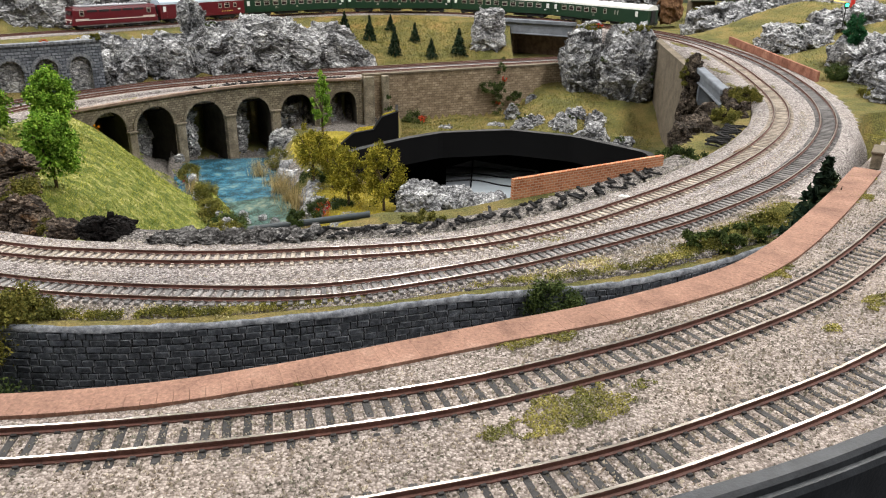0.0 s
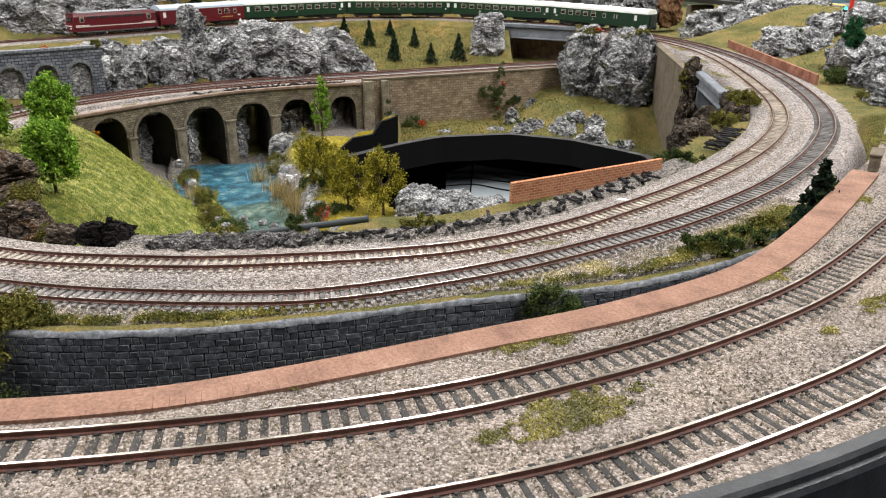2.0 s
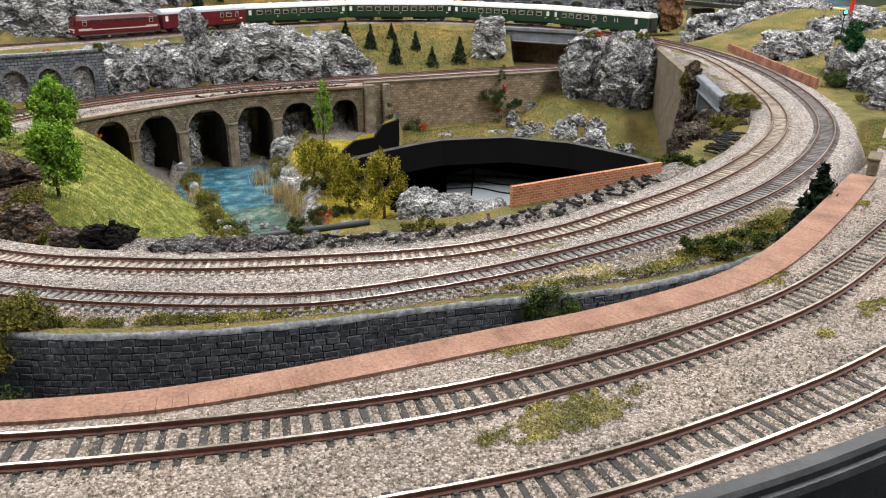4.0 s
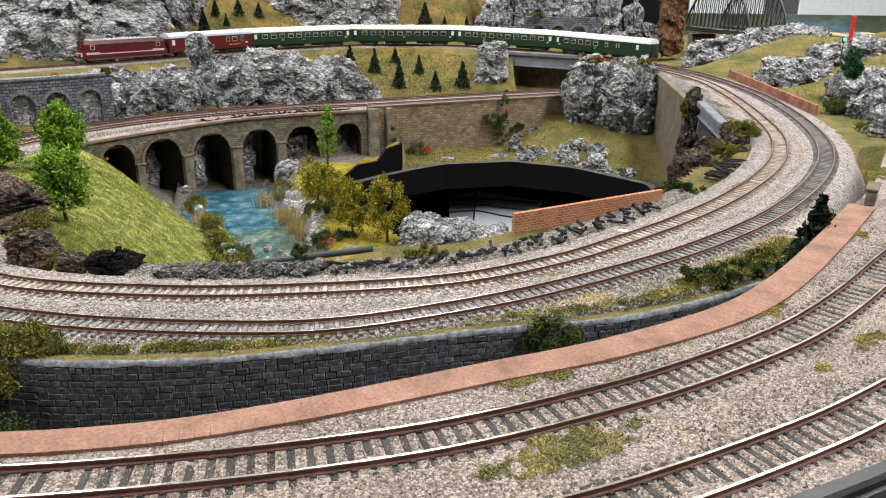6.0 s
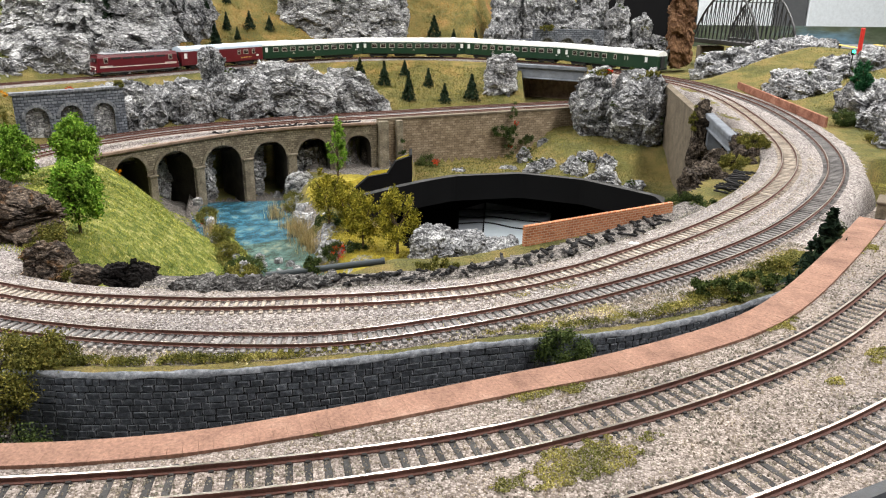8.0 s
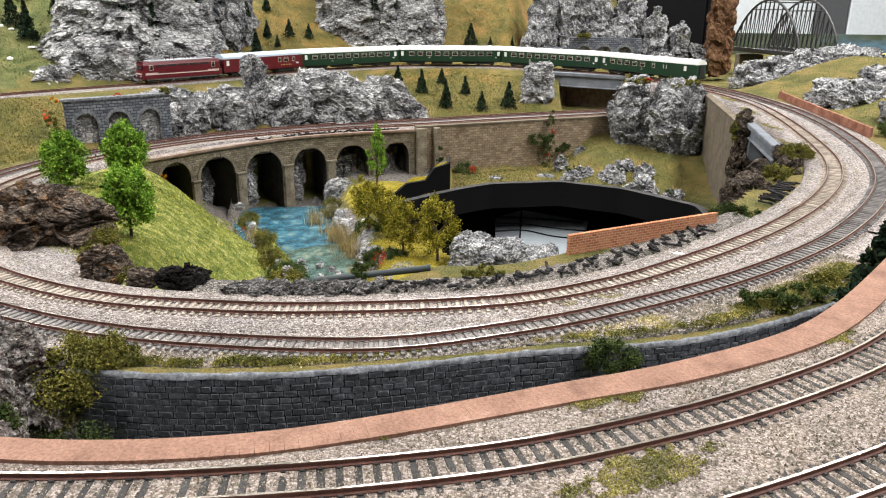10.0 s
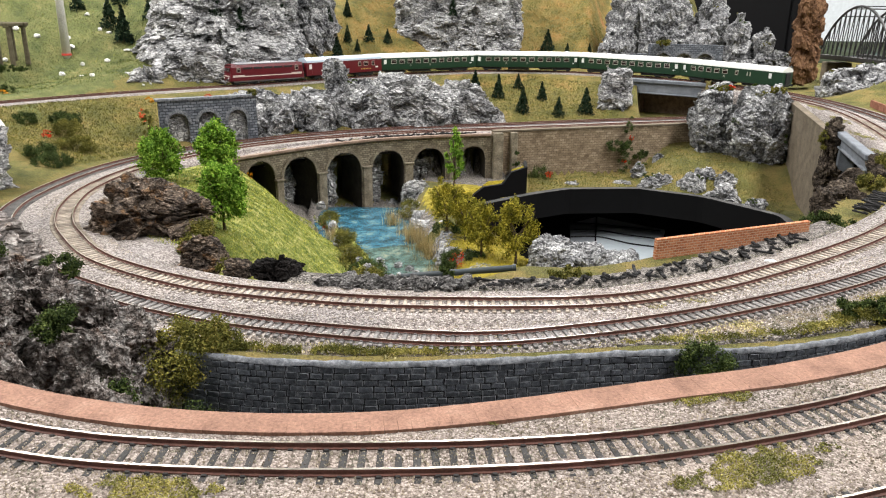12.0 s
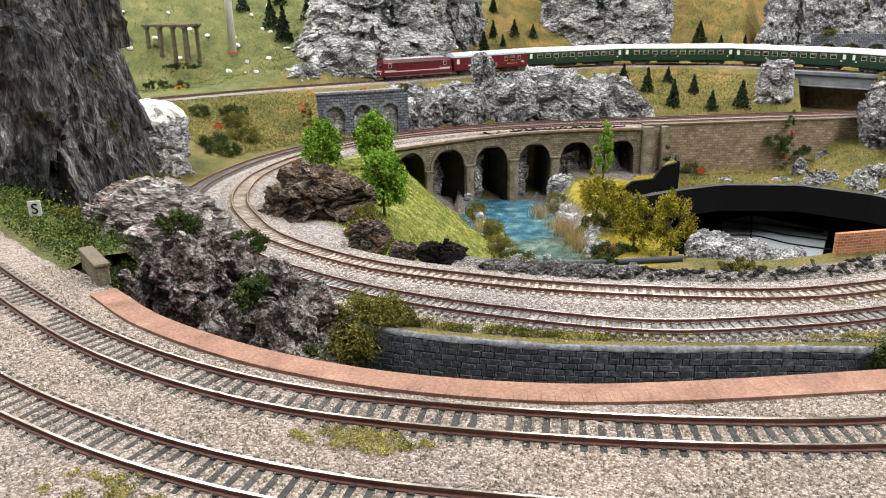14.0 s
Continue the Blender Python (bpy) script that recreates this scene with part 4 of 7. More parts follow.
def crag(x, y, z0, sx, sy, h, mat, seed, detail=6, rough=0.25, scale=None, strata=0.0, dip=0.5, square=3.0, turn=0.0, lean=(0, 0), name="rock", label="", taper=0.25, tall=1.0, chip=1.0):
    """A craggy rock that rises from z0: a rounded block, broken up by ridged noise and layers."""
    v, f = SPHERES[detail]
    d = v / (np.abs(v) ** square).sum(1)[:, None] ** (1 / square)
    p = d * [sx * 0.44, sy * 0.44, h * 0.47]
    up = (p[:, 2] / h + 0.5)
    p[:, :2] *= (1 - taper * up)[:, None]
    size = (sx * sy * h) ** (1 / 3)
    sc = scale or min(size * 0.35, 0.035)
    q = p * [1, 1, 1 / tall] + seed * 3.7
    warp = np.stack([fbm(q, sc, 2, seed + 7 + k) for k in range(3)], 1) * sc * 0.35
    b = fbm(q, sc * 2.2, 3, seed + 50)
    lay = np.array([1, 1, 1 + 9 * strata])
    qs = (q + warp) @ np.array([[1, 0, 0.4 * dip], [0, 1, 0], [-0.4 * dip, 0, 1]]) * lay
    f1 = facets(qs, sc * 1.1, seed)
    f2 = facets(qs + warp, sc * 0.45, seed + 3)
    f3 = facets(qs, sc * 0.2, seed + 6)
    disp = rough * size * 0.5 * b + sc * (0.36 * f1 + chip * (0.19 * f2 + 0.08 * f3))
    nrm = v / np.linalg.norm(v, axis=1)[:, None]
    p = p + nrm * disp[:, None]
    p[:, 0] += lean[0] * up
    p[:, 1] += lean[1] * up
    c, s_ = math.cos(turn), math.sin(turn)
    p = np.c_[p[:, 0] * c - p[:, 1] * s_, p[:, 0] * s_ + p[:, 1] * c, p[:, 2] + h / 2]
    ob = part(name, Geo().add(p, f).mesh(name, mat, False), None)
    ob.location = (x, y, z0)
    return tagged(ob, label or "craggy grey modelled rock", "rock")


# ---------------------------------------------------------------- viaduct
VF = Line([(-0.60, 0.93), (-0.56, 0.995), (-0.518, 1.052), (-0.445, 1.150), (-0.361, 1.243), (-0.26, 1.305), (-0.148, 1.352)])
DECK = -0.0825


def arch_wall(name, label, line, bays, s_first, s_last, top, base, depth, springs, mat_face, mat_vault, category, ring_mat=None, blind=None):
    """A wall along a line with round arches through it; bays are (middle, half width)."""
    ob = thing(name, label, category)
    cols = [s_first]
    front = []
    for (c, hw), spr in zip(bays, springs):
        q = np.linspace(math.pi, 0, 17)
        out = [(c - hw, base)] + [(c + hw * math.cos(a), spr + hw * math.sin(a)) for a in q] + [(c + hw, base)]
        front.append(out)
    g, uv = Geo(), []
    dv = Geo()

    def put(sz, off):
        a = np.array(sz)
        pp, _, _ = line.at(a[:, 0], off)
        return np.c_[pp[:, :2], a[:, 1]]

    edges = [s_first] + [e for c, hw in bays for e in (c - hw, c + hw)] + [s_last]
    for off, flip in ((0.0, False), (-depth, True)):
        for k in range(0, len(edges), 2):
            n = max(2, int((edges[k + 1] - edges[k]) / 0.01) + 1)
            ss = np.linspace(edges[k], edges[k + 1], n)
            sz = [(a, base) for a in ss] + [(a, top) for a in ss]
            fcs = [(i, i + 1, n + i + 1, n + i) for i in range(n - 1)]
            g.add(put(sz, off), [fc_[::-1] for fc_ in fcs] if flip else fcs)
            uv += sz
        for out in front:
            arc = out[1:-1]
            n = len(arc)
            sz = arc + [(a, top) for a, _ in arc]
            fcs = [(i, i + 1, n + i + 1, n + i) for i in range(n - 1)]
            g.add(put(sz, off), [fc_[::-1] for fc_ in fcs] if flip else fcs)
            uv += sz
    ss = np.linspace(s_first, s_last, 60)
    for zt in (top,):
        g.add(np.vstack([put([(a, zt) for a in ss], 0), put([(a, zt) for a in ss], -depth)]), [(i, i + 1, 61 + i - 0, 60 + i) for i in range(59)])
        uv += [(a, 0) for a in ss] + [(a, depth) for a in ss]
    for a in (s_first, s_last):
        g.add(np.vstack([put([(a, base), (a, top)], 0), put([(a, top), (a, base)], -depth)]), [(0, 1, 2, 3)])
        uv += [(0, base), (0, top), (depth, top), (depth, base)]
    me_w = with_uv(g.mesh("wall", mat_face), uv)
    bm = bmesh.new()
    bm.from_mesh(me_w)
    bmesh.ops.remove_doubles(bm, verts=bm.verts, dist=0.00002)
    bm.to_mesh(me_w)
    bm.free()
    part("wall", me_w, None, ob)
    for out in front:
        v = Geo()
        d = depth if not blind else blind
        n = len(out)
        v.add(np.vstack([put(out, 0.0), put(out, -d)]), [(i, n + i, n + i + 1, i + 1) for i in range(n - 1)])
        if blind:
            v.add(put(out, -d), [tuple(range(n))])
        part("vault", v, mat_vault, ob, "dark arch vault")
        if ring_mat:
            arc = np.array(out[1:-1])
            c = arc[[0, -1], 0].mean()
            hw = (arc[-1, 0] - arc[0, 0]) / 2
            z0 = arc[0, 1]
            for i in range(len(arc) - 1):
                a0, a1 = math.pi * (1 - i / 16) - 0.012, math.pi * (1 - (i + 1) / 16) + 0.012
                quad = [(c + rr * math.cos(a), z0 + rr * math.sin(a)) for a, rr in ((a0, hw - 0.0006), (a1, hw - 0.0006), (a1, hw + 0.0045), (a0, hw + 0.0045))]
                fr, bk = put(quad, 0.0016), put(quad, -0.002)
                r = Geo().add(np.vstack([fr, bk]), [(0, 1, 2, 3), (0, 4, 5, 1), (1, 5, 6, 2), (2, 6, 7, 3), (3, 7, 4, 0)])
                part("arch_stone", r, ring_mat, ob)
    return ob


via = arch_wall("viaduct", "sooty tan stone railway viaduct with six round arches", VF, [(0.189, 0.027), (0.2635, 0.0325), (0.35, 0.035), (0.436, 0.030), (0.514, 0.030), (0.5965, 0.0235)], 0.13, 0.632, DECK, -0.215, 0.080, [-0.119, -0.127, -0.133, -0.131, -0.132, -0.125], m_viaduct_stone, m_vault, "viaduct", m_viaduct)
m_brown_cap = surface("red_brown_coping", [(0.3, (0.16, 0.10, 0.072)), (0.7, (0.32, 0.235, 0.185))], 90, 800, 0.85)
ss = np.arange(0.125, 0.634, 0.006)
p, _, sd = VF.at(ss)
part("coping", Geo().sweep([(-0.004, DECK), (-0.004, DECK + 0.002), (0.004, DECK + 0.002), (0.004, DECK - 0.0015), (0.002, DECK - 0.0025), (0.002, DECK)], p * [1, 1, 0], sd), m_brown_cap, via, "red-brown coping strip")
p, _, sd = VF.at(ss, 0.0)
part("deck", Geo().sweep([(-0.050, DECK + 0.0004), (-0.028, DECK + 0.0008), (-0.004, DECK + 0.0006)], p * [1, 1, 0], sd, closed=False), m_ballast_far, via, "pinkish-grey ballasted deck")
for c, wpr in ((0.2235, 0.013), (0.3055, 0.016), (0.3955, 0.017), (0.475, 0.015), (0.5585, 0.015)):
    q, t, sdd = VF.at(np.array([c]), 0.0015, 0)
    g = Geo()
    g.box(0, 0, -0.172, wpr, 0.006, 0.086, 0.0012).box(0, -0.0005, -0.128, wpr + 0.003, 0.009, 0.003, 0.0006)
    o = part("pier", g, m_viaduct, via, "stone pier with a string course")
    o.matrix_local = turned(q[0] * [1, 1, 0], t[0])


def flat_wall(name, a, b, top_a, top_b, base, thick, mat, label, category="wall", kind="structure", parent=None, cap=None):
    """A straight wall of masonry between two places."""
    a, b = np.array(a, float), np.array(b, float)
    ln_w = np.linalg.norm(b - a)
    t = (b - a) / ln_w
    nr = np.array([t[1], -t[0]])
    g, uv = Geo(), []
    n = 9
    for off in (0, -thick):
        for k in range(n):
            q = a + t * ln_w * k / (n - 1) + nr * off
            tp = top_a + (top_b - top_a) * k / (n - 1)
            g.v.append(np.array([[*q, base], [*q, tp]]))
            uv += [(ln_w * k / (n - 1) + off, base), (ln_w * k / (n - 1) + off, tp)]
    g.n = 4 * n
    for k in range(n - 1):
        i, j = 2 * k, 2 * n + 2 * k
        g.f += [(i, i + 2, i + 3, i + 1), (j, j + 1, j + 3, j + 2), (i + 1, i + 3, j + 3, j + 1)]
    g.f += [(0, 1, 2 * n + 1, 2 * n), (2 * n - 2, 4 * n - 2, 4 * n - 1, 2 * n - 1)]
    g.m = [0] * len(g.f)
    ob = part(name, with_uv(g.mesh(name, mat), uv), None, parent)
    if not parent:
        tagged(ob, label, category, kind=kind)
    if cap:
        p = np.stack([a + t * ln_w * k / 8 for k in range(9)])
        pz = np.c_[p, np.linspace(top_a, top_b, 9)]
        part("coping", Geo().sweep([(-thick - 0.001, 0.0003), (-thick - 0.001, 0.003), (0.0015, 0.003), (0.0015, 0.0003)], pz, np.tile([*nr, 0], (9, 1))), cap, ob, "flat coping")
    return ob


m_concrete = surface("tan_concrete", [(0.3, (0.10, 0.08, 0.056)), (0.7, (0.185, 0.153, 0.113))], 60, 500, 0.9, bump=0.3)
flat_wall("wall_1", (-0.1485, 1.3535), (0.245, 1.5365), -0.079, -0.079, -0.20, 0.012, m_tan_wall, "tall tan block retaining wall carrying the rear tracks", cap=m_concrete)
for px, py, wz in ((-0.140, 1.352, 0.018), (-0.112, 1.365, 0.012)):
    ob = part("pilaster", Geo().box(0, 0, -0.14, wz, 0.012, 0.122, 0.001), m_viaduct)
    ob.matrix_world = turned((px, py, 0), (0.395, 0.184))
    tagged(ob, "brown stone pilaster where viaduct and retaining wall meet", "pilaster", kind="structure")
flat_wall("wall_2", (0.372, 1.168), (0.388, 1.43), -0.030, -0.019, -0.21, 0.010, m_concrete, "smooth tan retaining wall below the inner track", cap=m_concrete)

# concrete beam bridges that carries the rear track
def beam_bridge(label, a, b, top, deep, leg_base, back, lining):
    """A concrete beam on two abutments, with a lined opening behind it."""
    ob = thing("beam_bridge", label, "bridge")
    a, b = np.array(a, float), np.array(b, float)
    ln_w = np.linalg.norm(b - a)
    t = (b - a) / ln_w
    m = turned((*a, 0), t)
    bits = [("girder", Geo().box(ln_w / 2, 0, top - deep / 2, ln_w + 0.02, 0.004, deep, 0.0005), m_girder),
            ("cornice", Geo().box(ln_w / 2, -0.001, top - 0.002, ln_w + 0.024, 0.013, 0.008, 0.0012), m_girder),
            ("soffit_edge", Geo().box(ln_w / 2, -0.001, top - deep, ln_w + 0.02, 0.009, 0.003, 0.0008), m_girder)]
    for x0 in (0.0, ln_w):
        bits.append(("abutment", Geo().box(x0, 0.012, (top - deep + leg_base) / 2 - 0.002, 0.011, 0.03, top - deep - leg_base, 0.0015), m_girder))
    for nm, geo, mt in bits:
        part(nm, geo, mt, ob).matrix_local = m
    g = Geo()
    g.box(ln_w / 2, back, (top - 0.02 + leg_base) / 2, ln_w + 0.02, 0.006, top - 0.02 - leg_base)
    for x0 in (0.008, ln_w - 0.008):
        g.box(x0, back / 2 + 0.01, (top - 0.02 + leg_base) / 2, 0.004, back - 0.02, top - 0.02 - leg_base)
    g.box(ln_w / 2, back / 2, top - 0.022, ln_w + 0.02, back, 0.006)
    part("lining", g, lining, ob, "dark lining of the opening").matrix_local = m
    return ob


m_dark_brick = surface("sooty_brick", [(0.3, (0.12, 0.08, 0.06)), (0.7, (0.30, 0.215, 0.165))], 110, 700, 0.9)
beam_bridge("blue-grey concrete beam bridge over a brick-lined opening", (0.128, 1.738), (0.268, 1.670), -0.0135, 0.028, -0.10, 0.055, m_dark_brick)
# Lining in plain black: the shade inside this opening is put into its colour.
beam_bridge("blue-grey concrete beam bridge beside the dark rocks", (0.380, 1.150), (0.358, 0.985), -0.028, 0.020, -0.16, 0.035, m_black)

# blind arcade of slate stone behind the outer track
AW = Line([(-0.678, 1.085), (-0.638, 1.115), (-0.588, 1.155), (-0.533, 1.205)])
arcade = arch_wall("blind_arcade", "dark slate stone wall with three blind arches", AW, [(0.050, 0.0165), (0.098, 0.0165), (0.146, 0.0165)], 0.022, 0.180, -0.006, -0.09, 0.012, [-0.042, -0.042, -0.042], m_arch_wall, m_rock, "wall", m_coping, 0.007)
ss = np.arange(0.018, 0.183, 0.006)
p, _, sd = AW.at(ss)
part("coping", Geo().sweep([(-0.013, -0.006), (-0.013, -0.0025), (0.002, -0.0025), (0.002, -0.006)], p * [1, 1, 0], sd), m_coping, arcade)
AW2 = Line([(0.165, 1.93), (0.21, 1.945), (0.26, 1.95), (0.31, 1.945), (0.36, 1.93)])
arch_wall("blind_arcade", "blue-grey stone wall with three arches below the crags", AW2, [(0.05, 0.02), (0.10, 0.02), (0.15, 0.02)], 0.015, 0.188, 0.052, -0.03, 0.012, [0.012, 0.012, 0.012], m_arch_wall, m_rock, "wall", m_coping, 0.008)
flat_wall("wall_3", (0.105, 1.905), (0.172, 1.928), 0.028, 0.030, -0.03, 0.01, m_arch_wall, "low blue-grey stone wall beside the arcade")

# low orange brick wall by the pit
flat_wall("wall_4", (0.058, 0.612), (0.207, 0.698), -0.0415, -0.0415, -0.075, 0.004, m_red_brick, "low orange brick wall along the edge of the pit")
m_rust = surface("rust_earth", [(0.3, (0.16, 0.065, 0.04)), (0.5, (0.30, 0.13, 0.085)), (0.72, (0.42, 0.22, 0.15))], 60, 600, 0.95, bump=0.8)
flat_wall("wall_5", (0.528, 1.09), (0.510, 1.41), -0.020, -0.008, -0.06, 0.004, m_rust, "low rust-red lineside wall behind the outer track")
flat_wall("wall_6", (-0.535, 1.615), (-0.415, 1.745), 0.0, 0.020, -0.03, 0.008, m_tan_wall, "low tan retaining wall behind the rear track", cap=m_concrete)

# ---------------------------------------------------------------- the black-lined pit
ring = np.vstack([PIT, PIT[:1]])
pit = Line(np.vstack([a + (b - a) * np.linspace(0, 1, 8, endpoint=False)[:, None] for a, b in zip(ring[:-1], ring[1:])] + [PIT[:1]]), 0.006)
g = Geo()
rim_s = np.arange(pit.near(-0.150, 1.10), pit.near(0.205, 0.73), 0.01)
p, _, sd = pit.at(rim_s)
g.sweep([(-0.0105, -0.194), (-0.0105, -0.151), (0.0015, -0.151), (0.0015, -0.194)], p * [1, 1, 0], sd, mats=[0, 1, 0, 0])
rim_s = np.arange(pit.near(0.205, 0.73), pit.length, 0.01)
p, _, sd = pit.at(rim_s)
g.sweep([(-0.004, -0.235), (-0.004, -0.176), (0.0015, -0.176), (0.0015, -0.235)], p * [1, 1, 0], sd)
tagged(part("pit_lining", g, [m_black, m_rim]), "black painted board lining the open pit", "pit lining", kind="structure")
# Added sheet below the pit; its black stands for the darkness under the table.
m_under_shade = plain("black_under_shade", (0.004, 0.004, 0.004), 0.9, spec=0.05)
tagged(part("pit_floor", Geo().box(0.08, 1.15, -0.262, 0.75, 1.1, 0.006), m_under_shade), "added black sheet standing for the darkness below the open pit", "board", kind="structure")
ob = thing("black_board", "black painted board holding the mossy mound", "board")
for x0, x1 in zip(MOUND_X[2:-1], MOUND_X[3:]):
    z0, z1 = np.interp([x0, x1], MOUND_X, MOUND_Z) + 0.001
    flat_wall("board_piece", (x0, 1.163 + (x0 + 0.172) * 0.611), (x1, 1.163 + (x1 + 0.172) * 0.611), z0, z1, -0.235, 0.006, m_black, "", parent=ob)
flat_wall("board_piece", (-0.079, 1.2215), (-0.085, 1.31), -0.112, -0.120, -0.235, 0.005, m_black, "", parent=ob)

m_rock_dark = rock_surface("dark_brown_rock", [(0.39, (0.012, 0.009, 0.007)), (0.46, (0.045, 0.034, 0.026)), (0.53, (0.11, 0.085, 0.064)), (0.63, (0.28, 0.225, 0.175))], 0.008, stretch=(1, 1, 1.8))
m_black_rock = rock_surface("black_burnt_rock", [(0.4, (0.008, 0.007, 0.007)), (0.55, (0.026, 0.022, 0.021)), (0.68, (0.09, 0.08, 0.076))], 0.006)
# ---------------------------------------------------------------- crags
crag(-0.572, 1.285, -0.10, 0.15, 0.10, 0.088, m_rock, 1, label="grey crag between the two rear tracks")
crag(-0.505, 1.335, -0.10, 0.17, 0.12, 0.094, m_rock, 2, detail=7, label="grey crag between the two rear tracks")
crag(-0.455, 1.395, -0.09, 0.085, 0.07, 0.130, m_rock, 3, taper=0.5, label="grey pinnacle between the two rear tracks")
crag(-0.415, 1.395, -0.10, 0.16, 0.12, 0.094, m_rock, 11, label="grey crag between the two rear tracks")
crag(-0.335, 1.440, -0.10, 0.23, 0.13, 0.104, m_rock_light, 4, detail=7, strata=0.06, label="broad pale layered crag above the viaduct track")
crag(-0.245, 1.495, -0.10, 0.17, 0.11, 0.090, m_rock_light, 5, strata=0.05, label="pale sloping crag above the viaduct track")
crag(-0.185, 1.500, -0.10, 0.12, 0.055, 0.052, m_rock, 6, detail=5, label="low grey crag beside the fir slope")
crag(-0.565, 1.235, -0.10, 0.09, 0.07, 0.080, m_rock, 7, detail=5, label="grey crag beside the blind arcade")
crag(0.086, 1.655, -0.112, 0.070, 0.05, 0.128, m_rock_light, 8, taper=0.05, square=4, label="pale rock column beside the concrete bridge")
crag(0.262, 1.50, -0.20, 0.085, 0.10, 0.205, m_rock, 9, detail=7, square=4, taper=0.1, label="grey rock massif below the concrete bridge")
crag(0.335, 1.44, -0.22, 0.125, 0.13, 0.225, m_rock, 10, detail=7, square=4, taper=0.12, label="tall grey rock massif beside the tan wall")
for k, (x, y, z, sx, sy, h) in enumerate(((0.122, 1.415, -0.185, 0.036, 0.03, 0.050), (0.150, 1.335, -0.188, 0.085, 0.06, 0.047), (0.203, 1.315, -0.185, 0.075, 0.06, 0.052), (0.232, 1.345, -0.17, 0.07, 0.05, 0.045), (0.247, 1.262, -0.186, 0.080, 0.05, 0.043), (0.288, 1.215, -0.185, 0.060, 0.05, 0.036), (0.165, 1.462, -0.17, 0.040, 0.03, 0.045), (0.262, 1.32, -0.165, 0.05, 0.04, 0.042), (0.09, 1.375, -0.182, 0.05, 0.025, 0.022), (0.0, 1.335, -0.182, 0.07, 0.025, 0.020))):
    crag(x, y, z, sx, sy, h, m_rock, 20 + k, detail=5, taper=0.5, rough=0.3, strata=0.05, label="grey boulder on the grassy knoll above the pit")
# valley banks
for k, (x, y, z, sx, sy, h) in enumerate(((-0.258, 1.165, -0.205, 0.07, 0.05, 0.032), (-0.226, 1.095, -0.205, 0.05, 0.06, 0.026), (-0.190, 1.035, -0.205, 0.04, 0.04, 0.030), (-0.168, 0.925, -0.205, 0.034, 0.040, 0.042), (-0.275, 1.245, -0.20, 0.06, 0.05, 0.05), (-0.442, 1.235, -0.22, 0.06, 0.05, 0.125), (-0.372, 1.300, -0.22, 0.06, 0.05, 0.125), (-0.295, 1.350, -0.22, 0.07, 0.05, 0.125), (-0.225, 1.375, -0.22, 0.07, 0.05, 0.11), (-0.50, 1.19, -0.22, 0.05, 0.05, 0.12))):
    crag(x, y, z, sx, sy, h, m_rock_light, 40 + k, detail=6, rough=0.2, label="grey rock on the bank of the pool")
for k, (x, y, sx, h) in enumerate(((-0.030, 0.860, 0.075, 0.066), (0.008, 0.858, 0.085, 0.060), (0.050, 0.850, 0.070, 0.054))):
    crag(x, y, -0.19, sx, 0.11, h, m_rock, 58 + k, square=5, taper=0.28, rough=0.06, scale=0.014, strata=0.05, label="low pale rock at the edge of the pit")
for k, (x, y, z) in enumerate(((-0.365, 1.045, -0.185), (-0.338, 0.985, -0.19), (-0.308, 0.935, -0.19), (-0.280, 0.88, -0.185), (-0.395, 1.085, -0.165), (-0.252, 0.82, -0.17))):
    crag(x, y, z, 0.012 + 0.004 * (k % 3), 0.020, 0.013 + 0.003 * (k % 2), m_rock_light, 150 + k, detail=4, label="pale stone lining the bank of the pool")
# scorched rocks inside the curve
crag(-0.425, 0.645, -0.085, 0.130, 0.09, 0.064, m_rock_brown, 61, detail=7, strata=0.10, rough=0.16, dip=0.2, label="dark scorched brown layered rock inside the curve")
crag(-0.330, 0.552, -0.075, 0.046, 0.036, 0.034, m_rock_brown, 62, strata=0.1, rough=0.35, label="dark brown rock beside the grassy slope")
crag(-0.291, 0.536, -0.072, 0.028, 0.02, 0.017, m_rock_brown, 63, strata=0.1, rough=0.2, detail=4, label="small dark brown rock beside the grassy slope")
crag(-0.252, 0.524, -0.07, 0.056, 0.030, 0.024, m_black_rock, 64, strata=0.1, rough=0.3, label="low black-brown rock at the track edge")
# cliff by the plank path
for k, (x, y, z, sx, sy, h, tn) in enumerate((
        (-0.385, 0.380, -0.14, 0.15, 0.13, 0.112, -0.3), (-0.318, 0.340, -0.14, 0.12, 0.11, 0.108, -0.4), (-0.366, 0.378, -0.12, 0.085, 0.080, 0.118, 0.5), (-0.404, 0.338, -0.12, 0.080, 0.060, 0.118, -0.3),
        (-0.322, 0.385, -0.13, 0.080, 0.070, 0.110, 0.6), (-0.336, 0.300, -0.12, 0.085, 0.058, 0.116, -0.45), (-0.284, 0.315, -0.13, 0.070, 0.060, 0.112, 0.4), (-0.285, 0.368, -0.13, 0.060, 0.070, 0.098, 0.2),
        (-0.252, 0.272, -0.12, 0.050, 0.046, 0.094, -0.3), (-0.362, 0.335, -0.12, 0.060, 0.055, 0.124, 0.8), (-0.300, 0.270, -0.12, 0.060, 0.040, 0.104, -0.4), (-0.378, 0.302, -0.12, 0.060, 0.046, 0.116, -0.5), (-0.415, 0.318, -0.12, 0.050, 0.040, 0.110, -0.5))):
    crag(x, y, z, sx, sy, h, m_rock_purple, 310 + k, detail=6, rough=0.32, strata=0.04, scale=0.026, chip=1.0, taper=0.5, square=2.6, turn=tn, label="weathered grey-brown cliff block beside the plank path")
